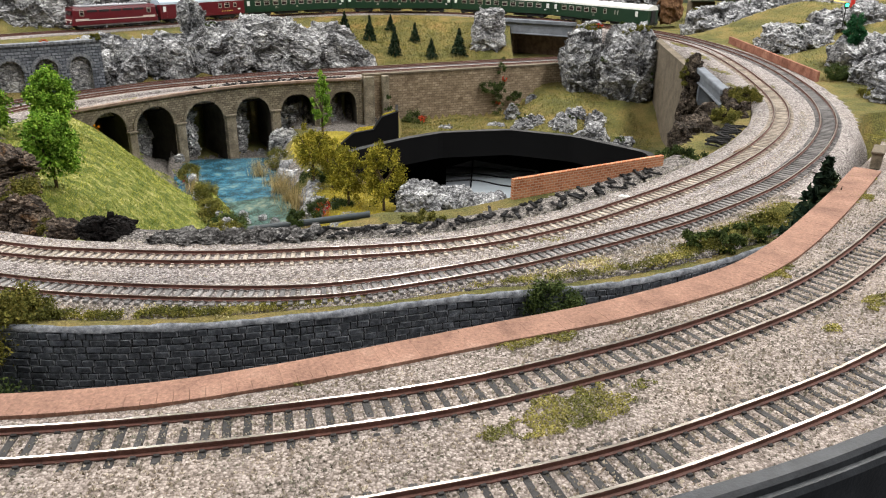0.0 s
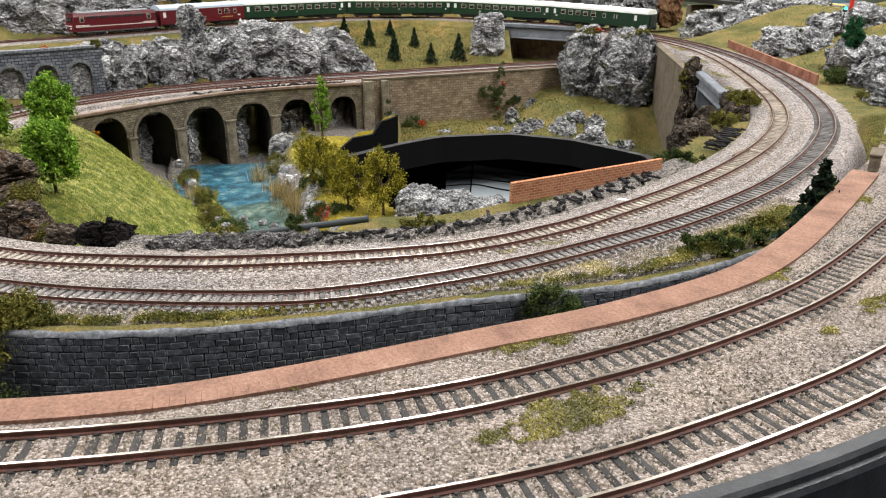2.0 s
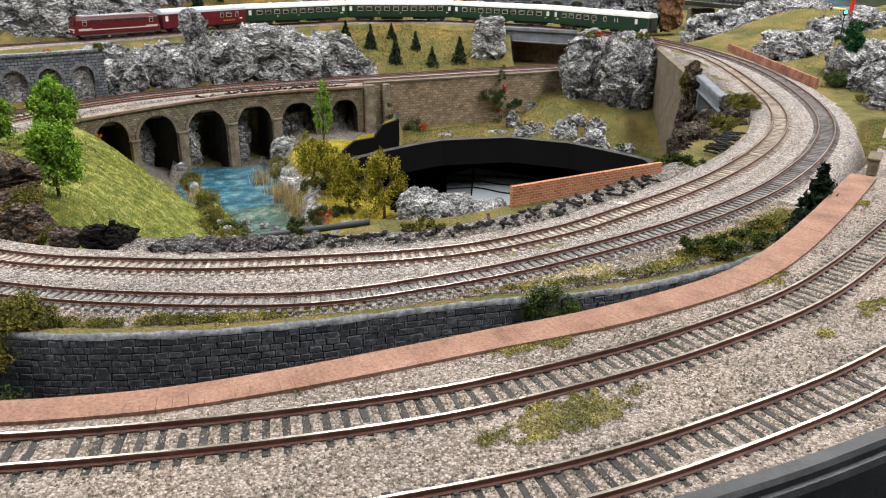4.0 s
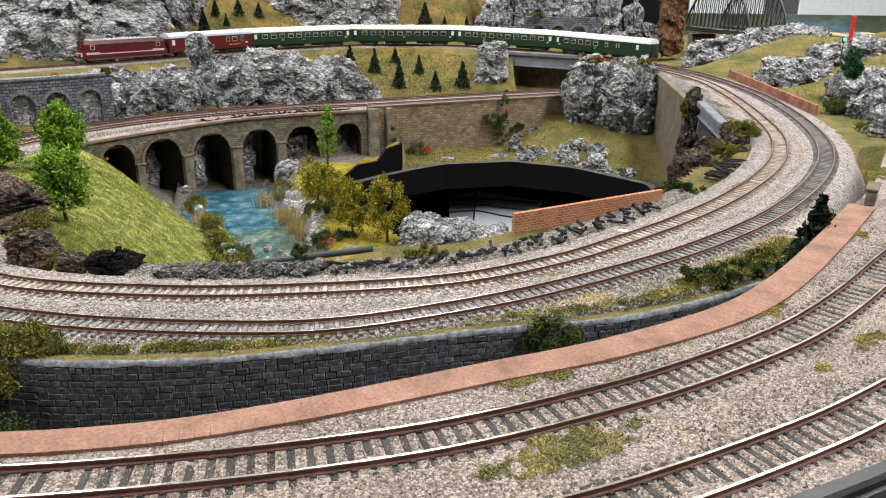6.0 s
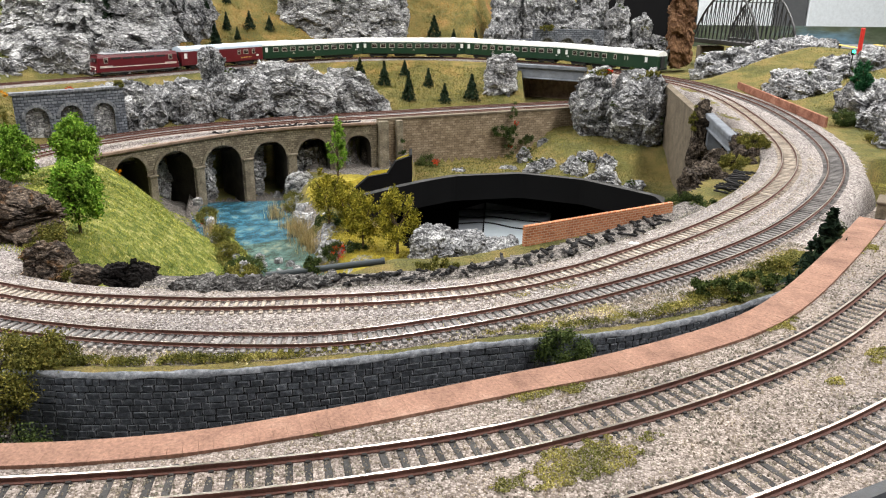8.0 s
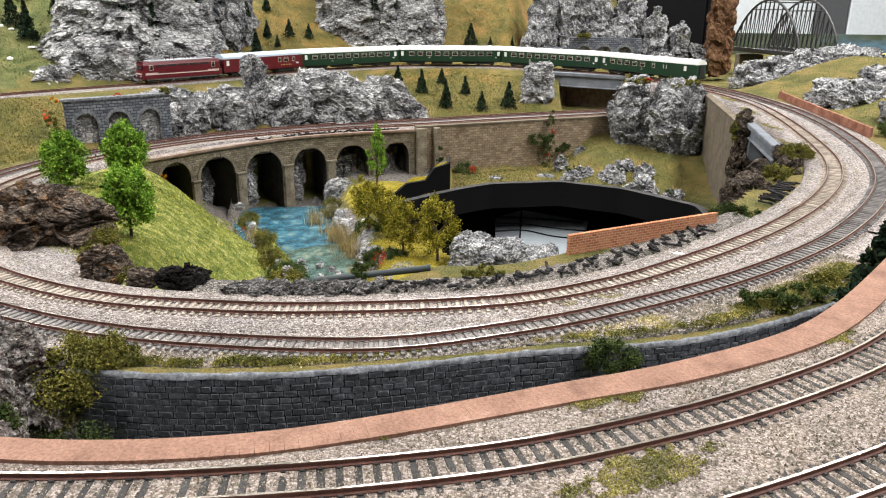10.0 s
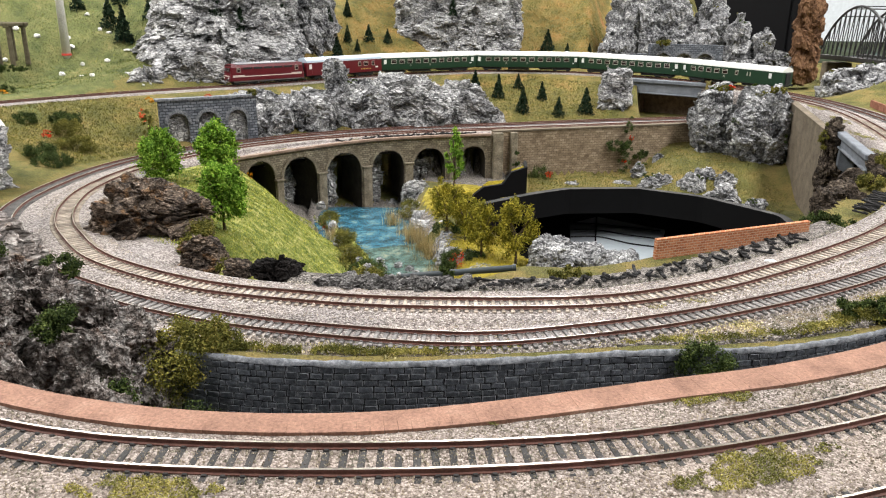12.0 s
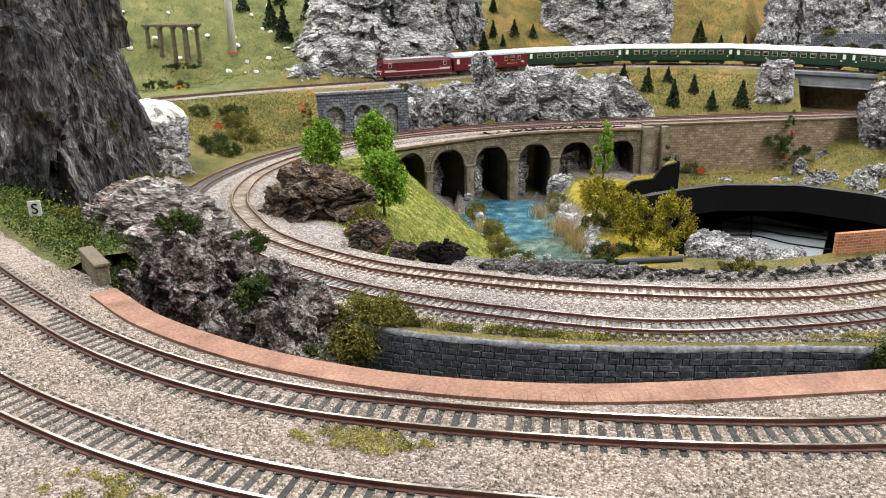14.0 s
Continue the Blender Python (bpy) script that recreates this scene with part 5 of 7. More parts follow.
crag(-0.452, 0.425, -0.075, 0.165, 0.10, 0.092, m_rock_log, 68, detail=6, rough=0.10, strata=0.0, dip=0.3, scale=0.016, chip=0.6, square=2.2, taper=0.1, turn=-0.25, label="barrel-shaped pale layered bark rock on the cliff")
crag(-0.725, 0.555, -0.14, 0.415, 0.20, 0.62, m_bark, 69, detail=7, rough=0.13, taper=0.78, square=4, scale=0.045, tall=5, chip=1.2, lean=(-0.05, 0.0), label="towering dark grey bark-textured rock pillar")
crag(-0.680, 0.480, -0.12, 0.36, 0.15, 0.30, m_bark, 68, detail=6, rough=0.16, taper=0.45, square=4, scale=0.04, tall=3, chip=1.2, label="dark bark-textured foot of the rock pillar")
crag(-0.735, 0.765, -0.10, 0.12, 0.11, 0.115, m_rock_light, 70, rough=0.15, label="pale grey rock beside the outer track")
crag(-0.745, 0.77, -0.01, 0.11, 0.10, 0.032, m_snow, 71, rough=0.2, chip=0.25, label="white plaster cap on the pale rock")
# behind the rear track
crag(-0.762, 1.500, -0.07, 0.45, 0.26, 0.34, m_rock_light, 72, detail=7, strata=0.08, dip=1.2, taper=0.55, rough=0.14, turn=0.66, lean=(0.10, 0.05), square=4, scale=0.05, label="large pale layered crag behind the rear track")
crag(-0.64, 1.72, -0.03, 0.20, 0.18, 0.30, m_rock, 73, rough=0.18, label="tall grey crag behind the rear track")
for k, (x, y, sx, h) in enumerate(((-0.815, 1.345, 0.14, 0.085), (-0.745, 1.410, 0.17, 0.12), (-0.672, 1.475, 0.16, 0.12), (-0.612, 1.545, 0.13, 0.11))):
    crag(x, y, -0.06, sx, 0.08, h, m_rock_light, 300 + k, rough=0.2, turn=0.78, strata=0.06, dip=1.0, taper=0.4, label="pale crag at the foot of the hillside")
crag(-0.30, 1.99, -0.08, 0.37, 0.20, 0.40, m_rock_light, 74, detail=7, strata=0.03, rough=0.08, square=7, taper=0.06, scale=0.045, label="broad grey rock face behind the rear track")
crag(-0.23, 2.06, 0.03, 0.20, 0.16, 0.28, m_rock, 77, rough=0.16, label="broad grey rock face behind the rear track")
for k, (x, y, sx, h) in enumerate(((0.11, 2.03, 0.11, 0.22), (0.17, 2.06, 0.13, 0.25), (0.25, 2.07, 0.14, 0.22), (0.33, 2.06, 0.12, 0.22), (0.395, 2.0, 0.08, 0.17), (0.45, 1.97, 0.065, 0.135), (0.49, 1.95, 0.07, 0.085), (0.41, 1.93, 0.09, 0.06), (0.08, 1.97, 0.07, 0.10))):
    crag(x, y, -0.04, sx, 0.10, h, m_rock, 80 + k, detail=5, taper=0.4, strata=0.07, dip=0.1, label="jagged grey pinnacle behind the concrete bridge")
for k, (x, y, z, sx, sy, h) in enumerate(((0.60, 1.70, -0.06, 0.20, 0.12, 0.085), (0.75, 1.74, -0.06, 0.26, 0.15, 0.112), (0.57, 1.56, -0.06, 0.20, 0.10, 0.066), (0.68, 1.60, -0.06, 0.22, 0.12, 0.074), (0.74, 1.40, -0.06, 0.26, 0.20, 0.11), (0.61, 1.36, -0.06, 0.16, 0.20, 0.075), (0.645, 1.12, -0.09, 0.19, 0.28, 0.115), (0.585, 0.95, -0.08, 0.10, 0.16, 0.085), (0.82, 1.2, -0.05, 0.24, 0.24, 0.11))):
    crag(x, y, z, sx, sy, h, m_rock, 90 + k, detail=6, strata=0.05, rough=0.2, label="low grey rocks outside the outer loop track")
for k, (x, y, z, sx, sy, h) in enumerate(((0.372, 1.165, -0.14, 0.035, 0.05, 0.135), (0.365, 0.955, -0.13, 0.05, 0.045, 0.108), (0.318, 0.900, -0.13, 0.07, 0.06, 0.098), (0.285, 0.845, -0.12, 0.085, 0.065, 0.080), (0.350, 0.918, -0.11, 0.05, 0.05, 0.080))):
    crag(x, y, z, sx, sy, h, m_rock_dark, 95 + k, detail=5, label="dark brown rock beside the concrete bridge")

# ---------------------------------------------------------------- the hall
def hall_plane(name, v, label, mat, category):
    tagged(part(name, Geo().add(v, [(0, 1, 2, 3)]), mat), label, category, kind="structure")


g = Geo().box(0, 1, -1.0, 9, 9, 0.02)
tagged(part("floor", g, m_hall_dark), "dark hall floor below the layout", "floor", kind="structure")
g = Geo().box(0, 1, 1.9, 9, 9, 0.02)
tagged(part("ceiling", g, m_hall_light), "pale hall ceiling", "ceiling", kind="structure")
for nm, x, y, sx, sy in (("wall_north", 0, 5.5, 9, 0.05), ("wall_south", 0, -3.5, 9, 0.05), ("wall_east", 4.5, 1, 0.05, 9), ("wall_west", -4.5, 1, 0.05, 9)):
    tagged(part(nm, Geo().box(x, y, 0.45, sx, sy, 2.9), m_hall_light), "plain pale grey exhibition hall wall", "wall", kind="structure")

# ---------------------------------------------------------------- plants
m_leaf_bright = leafy("bright_green_foliage", (0.055, 0.13, 0.012), (0.15, 0.30, 0.03), (0.34, 0.50, 0.085))
m_leaf_olive = leafy("olive_foliage", (0.09, 0.082, 0.009), (0.21, 0.19, 0.02), (0.40, 0.36, 0.05))
m_leaf_dark = leafy("dark_green_foliage", (0.018, 0.032, 0.012), (0.045, 0.07, 0.02), (0.10, 0.13, 0.04))
m_leaf_moss = leafy("mossy_foliage", (0.055, 0.06, 0.013), (0.13, 0.13, 0.03), (0.25, 0.22, 0.06))
m_leaf_fir = leafy("fir_needles", (0.006, 0.016, 0.010), (0.014, 0.030, 0.018), (0.035, 0.055, 0.03))
m_leaf_red = leafy("red_flowers", (0.35, 0.02, 0.01), (0.55, 0.04, 0.015), (0.65, 0.09, 0.02))
m_leaf_orange = leafy("orange_flowers", (0.50, 0.16, 0.005), (0.65, 0.27, 0.01), (0.75, 0.40, 0.03))
m_leaf_straw = leafy("straw_reeds", (0.24, 0.17, 0.08), (0.42, 0.33, 0.18), (0.58, 0.48, 0.30))
m_leaf_blade = leafy("meadow_blades", (0.12, 0.16, 0.022), (0.25, 0.29, 0.05), (0.46, 0.45, 0.14), 80, (0.48, 0.58, 0.42), (1.75, 1.55, 1.5))
m_trunk = surface("brown_trunk", [(0.3, (0.06, 0.04, 0.025)), (0.7, (0.14, 0.10, 0.065))], 200, 900, 0.9)


def leaf_mesh(name, c, size, mat, up=0.0, long=1.0):
    """One small bent leaf at every place."""
    n = len(c)
    a = rng.normal(size=(n, 3))
    a[:, 2] = a[:, 2] * (1 - up)
    a /= np.linalg.norm(a, axis=1)[:, None]
    b = rng.normal(size=(n, 3))
    b -= (b * a).sum(1)[:, None] * a
    b /= np.linalg.norm(b, axis=1)[:, None]
    nn = np.cross(a, b)
    s = size * rng.uniform(0.6, 1.35, (n, 1))
    v = np.stack([c - a * s * long, c + b * s * 0.6 + nn * s * 0.25, c + a * s * long, c - b * s * 0.6 + nn * s * 0.25], 1).reshape(-1, 3)
    i = np.arange(n)[:, None] * 4
    f = np.vstack([i + [0, 1, 2], i + [0, 2, 3]])
    me = bpy.data.meshes.new(name)
    me.from_pydata(v.tolist(), [], f.tolist())
    me.materials.append(mat)
    return me


def clumps(count, per, radii, spread, hollow=0.3):
    """Leaf places in clumps within a rounded body."""
    d = rng.normal(size=(count, 3))
    d /= np.linalg.norm(d, axis=1)[:, None]
    c = d * (hollow + (1 - hollow) * rng.uniform(0, 1, (count, 1)) ** 0.5) * np.array(radii)
    return np.repeat(c, per, 0) + rng.normal(size=(count * per, 3)) * spread


def broad_tree(x, y, z, h, w, mat, label, leaf=0.0015, count=80, per=80, low=0.16):
    ob = thing("tree", label, "tree", at=(x, y, z))
    g = Geo().tube((0, 0, -0.004), (0, 0, h * 0.45), h * 0.022, h * 0.014, 7)
    for k in range(7):
        q = rng.uniform(0, 6.28)
        g.tube((0, 0, h * rng.uniform(0.22, 0.45)), (w * 0.33 * math.cos(q), w * 0.33 * math.sin(q), h * rng.uniform(0.5, 0.85)), h * 0.011, h * 0.004, 5)
    part("trunk", g, m_trunk, ob)
    c = clumps(count, per, (w * 0.46, w * 0.46, h * (1 - low) * 0.48), w * 0.05)
    t = (c[:, 2] / (h * (1 - low)) + 0.5)
    c[:, :2] *= (1.12 - 0.45 * t)[:, None]
    c[:, 2] += h * (low + (1 - low) / 2)
    part("crown", leaf_mesh("crown", c, leaf, mat), None, ob)
    return ob


def bush(x, y, z, w, d, h, mat, label, leaf=0.0009, count=None, name="bush", per=150):
    count = count or max(10, int(30 * (w * d / 0.0009) ** 0.5))
    c = clumps(count, per, (w / 2, d / 2, h / 2), min(w, h) * 0.09, 0.5)
    c[:, 2] = np.maximum(c[:, 2] + h * 0.4, -0.002)
    ob = part(name, leaf_mesh(name, c, leaf, mat), None)
    ob.location = (x, y, z)
    return tagged(ob, label, "bush" if name == "bush" else name.replace("_", " "))


def fir_mesh(h, w):
    g = Geo().tube((0, 0, -0.003), (0, 0, h * 0.9), h * 0.016, h * 0.004, 6)
    cs = []
    for k in range(26):
        f = k / 25
        r = w / 2 * (1 - f) ** 0.85 * rng.uniform(0.82, 1.12)
        for b in range(11 if f < 0.7 else 6):
            q = rng.uniform(0, 6.28)
            for s in (0.35, 0.62, 0.88, 1.0):
                cs.append((r * s * math.cos(q), r * s * math.sin(q), h * (0.10 + 0.88 * f) - r * s * 0.32 + rng.normal(0, 0.0006)))
    return g.mesh("trunk", m_trunk), leaf_mesh("crown", np.array(cs), 0.0021 * (h / 0.05) ** 0.5, m_leaf_fir, long=1.2)


FIRS = [fir_mesh(0.05, 0.032), fir_mesh(0.05, 0.027), fir_mesh(0.05, 0.036)]


def fir(x, y, z, h, k=0, label="dark green model fir tree on the slope", group="firs on the slope"):
    ob = thing("fir_tree", label, "tree", group, at=(x, y, z))
    part("trunk", FIRS[k % 3][0], None, ob)
    part("crown", FIRS[k % 3][1], None, ob)
    s = 1.18 * h / 0.05
    ob.scale = (s, s, s)
    ob.rotation_euler = (0, 0, k * 1.7)
    return ob


for k, (x, y, h) in enumerate(((-0.212, 1.60, 0.050), (-0.165, 1.635, 0.044), (-0.128, 1.73, 0.030), (-0.072, 1.67, 0.034), (-0.108, 1.565, 0.046), (-0.034, 1.575, 0.034), (0.022, 1.60, 0.046), (-0.205, 1.565, 0.036))):
    fir(x, y, ground_z(x, y) - 0.001, h, k)
for k, (x, y, h) in enumerate(((-1.005, 1.55, 0.056), (-0.953, 1.513, 0.064), (-0.94, 1.61, 0.046), (-1.083, 1.561, 0.046), (-0.573, 1.904, 0.036), (-0.50, 1.83, 0.034), (-0.55, 1.735, 0.020), (-0.513, 1.77, 0.024), (-0.071, 1.971, 0.046), (-0.021, 1.959, 0.024), (0.034, 1.972, 0.020), (-1.03, 1.64, 0.046), (-0.53, 1.66, 0.056), (-0.545, 1.80, 0.034), (-0.46, 1.86, 0.030), (-1.15, 1.60, 0.05))):
    fir(x, y, ground_z(x, y) - 0.001, h, k, "dark green model fir tree on the hillside", "firs on the hillside")
for x, y, z, h in ((-0.85, 1.49, 0.085, 0.050), (-0.735, 1.49, 0.115, 0.046), (-0.69, 1.51, 0.068, 0.056), (-0.625, 1.58, 0.105, 0.046), (-0.305, 1.905, 0.112, 0.036), (-0.56, 1.70, 0.10, 0.034)):
    fir(x, y, z, h, 1, "dark green model fir tree growing on a crag", "firs on the crags")
fir(0.246, 0.470, -0.055, 0.062, 2, "dark green model fir tree beside the plank path", "lineside firs")
fir(0.64, 1.02, 0.0, 0.045, 0, "dark green model fir tree outside the curve", "lineside firs")

broad_tree(-0.535, 0.865, -0.074, 0.066, 0.066, m_leaf_bright, "bright green broad-leaved model tree behind the dark rock", low=0.06, leaf=0.0018, count=110)
broad_tree(-0.474, 0.90, -0.078, 0.078, 0.062, m_leaf_bright, "tall bright green broad-leaved model tree beside the viaduct", leaf=0.0018, count=130)
broad_tree(-0.374, 0.692, -0.085, 0.080, 0.060, m_leaf_bright, "bright green broad-leaved model tree on the grassy slope", leaf=0.0016, low=0.2, count=130)
broad_tree(-0.195, 1.17, -0.142, 0.100, 0.036, m_leaf_bright, "slim bright green poplar beside the mossy mound", low=0.12, count=60, leaf=0.0014)
for x, y, h, w in ((-0.182, 1.00, 0.082, 0.066), (-0.152, 0.975, 0.072, 0.056), (-0.122, 0.905, 0.078, 0.056), (-0.076, 0.885, 0.088, 0.066)):
    broad_tree(x, y, ground_z(x, y), h, w, m_leaf_olive, "olive-yellow shrubby model tree above the pool", low=0.08, leaf=0.0014, count=64, per=90)
broad_tree(0.60, 1.16, 0.005, 0.05, 0.034, leafy("sea_green_foliage", (0.01, 0.05, 0.02), (0.02, 0.10, 0.045), (0.05, 0.16, 0.07)), "blue-green conical model tree outside the curve", low=0.05)
broad_tree(0.66, 1.09, 0.01, 0.03, 0.03, bpy.data.materials["sea_green_foliage"], "small blue-green model tree outside the curve", low=0.05, count=36)

DARK, MOSS = "dark green foam bush", "mossy olive foam bush"
def plant(rows):
    for x, y, z, w, d, h, mt, lb in rows:
        bush(x, y, z, w, d, h, mt, lb)


plant((
    (0.070, 0.424, -0.074, 0.040, 0.022, 0.026, m_leaf_dark, DARK + " hanging over the stone wall"),
    (0.188, 0.499, -0.056, 0.050, 0.018, 0.014, m_leaf_dark, DARK + " on top of the stone wall"),
    (0.222, 0.520, -0.056, 0.044, 0.016, 0.012, m_leaf_dark, DARK + " on top of the stone wall"),
    (0.255, 0.546, -0.056, 0.044, 0.016, 0.011, m_leaf_moss, MOSS + " on top of the stone wall"),
    (-0.245, 0.385, -0.066, 0.055, 0.026, 0.020, m_leaf_moss, MOSS + " at the end of the stone wall"),
    (-0.268, 0.368, -0.088, 0.046, 0.030, 0.038, m_leaf_moss, DARK + " beside the cliff"),
    (-0.250, 0.345, -0.125, 0.044, 0.030, 0.050, m_leaf_dark, DARK + " below the end of the stone wall"),
    (-0.240, 0.360, -0.150, 0.05, 0.02, 0.05, m_leaf_dark, DARK + " at the foot of the stone wall"),
    (-0.405, 0.392, -0.012, 0.034, 0.020, 0.016, m_leaf_dark, DARK + " growing on the cliff"),
    (-0.362, 0.412, -0.030, 0.030, 0.020, 0.016, m_leaf_dark, DARK + " growing on the cliff"),
    (-0.310, 0.330, -0.032, 0.020, 0.030, 0.018, m_leaf_dark, DARK + " growing on the cliff"),
    (-0.262, 0.296, -0.062, 0.030, 0.024, 0.024, m_leaf_dark, DARK + " at the foot of the cliff"),
    (-0.255, 0.385, -0.070, 0.060, 0.036, 0.030, m_leaf_moss, MOSS + " beside the cliff"),
    (-0.47, 0.452, 0.004, 0.050, 0.020, 0.010, m_leaf_moss, MOSS + " on the layered rock"),
    (-0.415, 0.315, -0.020, 0.060, 0.036, 0.022, m_leaf_dark, DARK + " between the verge and the cliff"),
    (-0.445, 0.340, -0.018, 0.060, 0.040, 0.024, m_leaf_dark, DARK + " between the verge and the cliff"),
    (-0.390, 0.292, -0.022, 0.030, 0.020, 0.022, m_leaf_dark, DARK + " beside the wooden block"),))
plant((
    (-0.355, 0.585, -0.074, 0.03, 0.02, 0.02, m_leaf_moss, MOSS + " between the dark rocks"),
    (-0.300, 0.540, -0.070, 0.02, 0.016, 0.014, m_leaf_moss, MOSS + " between the dark rocks"),
    (-0.365, 0.625, -0.078, 0.03, 0.03, 0.03, m_leaf_moss, MOSS + " beside the dark rock"),
    (-0.500, 0.70, -0.074, 0.03, 0.03, 0.012, m_leaf_moss, MOSS + " beside the dark rock"),
    (-0.801, 1.065, -0.042, 0.05, 0.04, 0.022, m_leaf_dark, DARK + " on the embankment"),
    (-0.775, 1.03, -0.05, 0.05, 0.04, 0.024, m_leaf_moss, MOSS + " on the embankment"),
    (-0.846, 1.031, -0.036, 0.035, 0.03, 0.018, m_leaf_dark, DARK + " on the embankment"),
    (-0.735, 0.985, -0.068, 0.06, 0.04, 0.026, m_leaf_moss, MOSS + " on the embankment"),
    (-0.715, 0.90, -0.072, 0.05, 0.05, 0.02, m_leaf_dark, DARK + " at the foot of the embankment"),
    (-0.745, 0.92, -0.068, 0.05, 0.04, 0.026, m_leaf_dark, DARK + " at the foot of the embankment"),
    (-0.675, 1.085, -0.06, 0.016, 0.014, 0.05, m_leaf_moss, MOSS + " climbing the blind arcade"),
    (-0.545, 1.20, -0.006, 0.02, 0.014, 0.012, m_leaf_moss, MOSS + " on top of the blind arcade"),
    (-0.295, 0.905, -0.19, 0.04, 0.05, 0.03, m_leaf_moss, MOSS + " on the bank of the pool"),
    (-0.272, 0.862, -0.186, 0.03, 0.04, 0.018, m_leaf_dark, DARK + " on the bank of the pool"),))
plant((
    (-0.325, 0.98, -0.19, 0.03, 0.05, 0.03, m_leaf_moss, MOSS + " on the bank of the pool"),
    (-0.250, 0.80, -0.172, 0.04, 0.05, 0.02, m_leaf_moss, DARK + " on the bank of the pool"),
    (-0.375, 1.06, -0.185, 0.03, 0.03, 0.025, m_leaf_moss, MOSS + " beside the viaduct pier"),
    (-0.265, 1.155, -0.19, 0.04, 0.04, 0.03, m_leaf_moss, MOSS + " on the bank of the pool"),
    (-0.185, 1.02, -0.176, 0.05, 0.06, 0.022, m_leaf_dark, DARK + " on the bank of the pool"),
    (-0.145, 0.90, -0.180, 0.06, 0.05, 0.024, m_leaf_dark, DARK + " below the olive trees"),
    (-0.262, 0.86, -0.190, 0.05, 0.05, 0.026, m_leaf_dark, DARK + " on the bank of the pool"),
    (-0.115, 0.545, -0.060, 0.018, 0.012, 0.012, m_leaf_dark, DARK + " beside the pipe"),
    (-0.015, 0.548, -0.060, 0.035, 0.02, 0.012, m_leaf_moss, MOSS + " among the old sleepers"),
    (-0.105, 1.345, -0.165, 0.012, 0.008, 0.075, m_leaf_dark, DARK + " climbing the tan wall"),
    (-0.06, 1.375, -0.175, 0.04, 0.015, 0.035, m_leaf_dark, DARK + " at the foot of the tan wall"),
    (0.103, 1.457, -0.128, 0.018, 0.012, 0.088, m_leaf_dark, DARK + " climbing the tan wall"),
    (0.100, 1.456, -0.172, 0.026, 0.012, 0.07, m_leaf_dark, DARK + " climbing the tan wall"),
    (0.128, 1.470, -0.140, 0.03, 0.010, 0.02, m_leaf_dark, DARK + " climbing the tan wall"),
    (0.082, 1.447, -0.122, 0.045, 0.012, 0.022, m_leaf_dark, DARK + " climbing the tan wall"),))
plant((
    (0.362, 0.930, -0.032, 0.036, 0.03, 0.018, m_leaf_moss, MOSS + " on the dark rocks by the bridge"),
    (0.322, 0.868, -0.046, 0.036, 0.03, 0.018, m_leaf_moss, MOSS + " on the dark rocks by the bridge"),
    (0.235, 0.735, -0.06, 0.05, 0.03, 0.018, m_leaf_dark, DARK + " beside the orange brick wall"),
    (0.39, 0.98, -0.045, 0.03, 0.04, 0.02, m_leaf_moss, MOSS + " beside the concrete bridge"),
    (0.374, 1.395, -0.13, 0.012, 0.03, 0.11, m_leaf_dark, DARK + " climbing the tan retaining wall"),
    (0.36, 1.16, -0.06, 0.015, 0.02, 0.05, m_leaf_moss, MOSS + " climbing the dark rock"),
    (0.27, 1.46, -0.005, 0.03, 0.03, 0.012, m_leaf_moss, MOSS + " on top of the rock massif"),
    (0.35, 1.41, 0.0, 0.03, 0.03, 0.010, m_leaf_moss, MOSS + " on top of the rock massif"),
    (0.21, 1.93, 0.05, 0.04, 0.02, 0.014, m_leaf_moss, MOSS + " above the stone arcade"),
    (0.36, 1.90, -0.02, 0.03, 0.02, 0.025, m_leaf_moss, MOSS + " beside the stone arcade"),
    (0.11, 1.90, -0.01, 0.04, 0.03, 0.03, m_leaf_moss, MOSS + " beside the stone arcade"),
    (0.555, 1.10, -0.03, 0.03, 0.05, 0.02, m_leaf_dark, DARK + " outside the curve"),
    (0.55, 0.98, -0.04, 0.03, 0.06, 0.018, m_leaf_moss, DARK + " outside the curve"),
    (0.285, 0.525, -0.04, 0.03, 0.04, 0.03, m_leaf_dark, DARK + " below the end of the plank path"),))
plant((
    (-0.475, 0.375, -0.03, 0.04, 0.02, 0.02, m_leaf_dark, DARK + " at the foot of the rock pillar"),
    (-0.52, 0.40, -0.02, 0.05, 0.03, 0.016, m_leaf_moss, DARK + " at the foot of the rock pillar"),
    (-0.56, 0.55, -0.06, 0.03, 0.04, 0.03, m_leaf_dark, DARK + " at the foot of the rock pillar"),
    (-1.02, 1.18, -0.012, 0.12, 0.02, 0.016, m_leaf_dark, DARK + " along the rear track"),
    (-1.06, 1.28, 0.016, 0.09, 0.02, 0.012, m_leaf_dark, DARK + " in front of the columns"),))
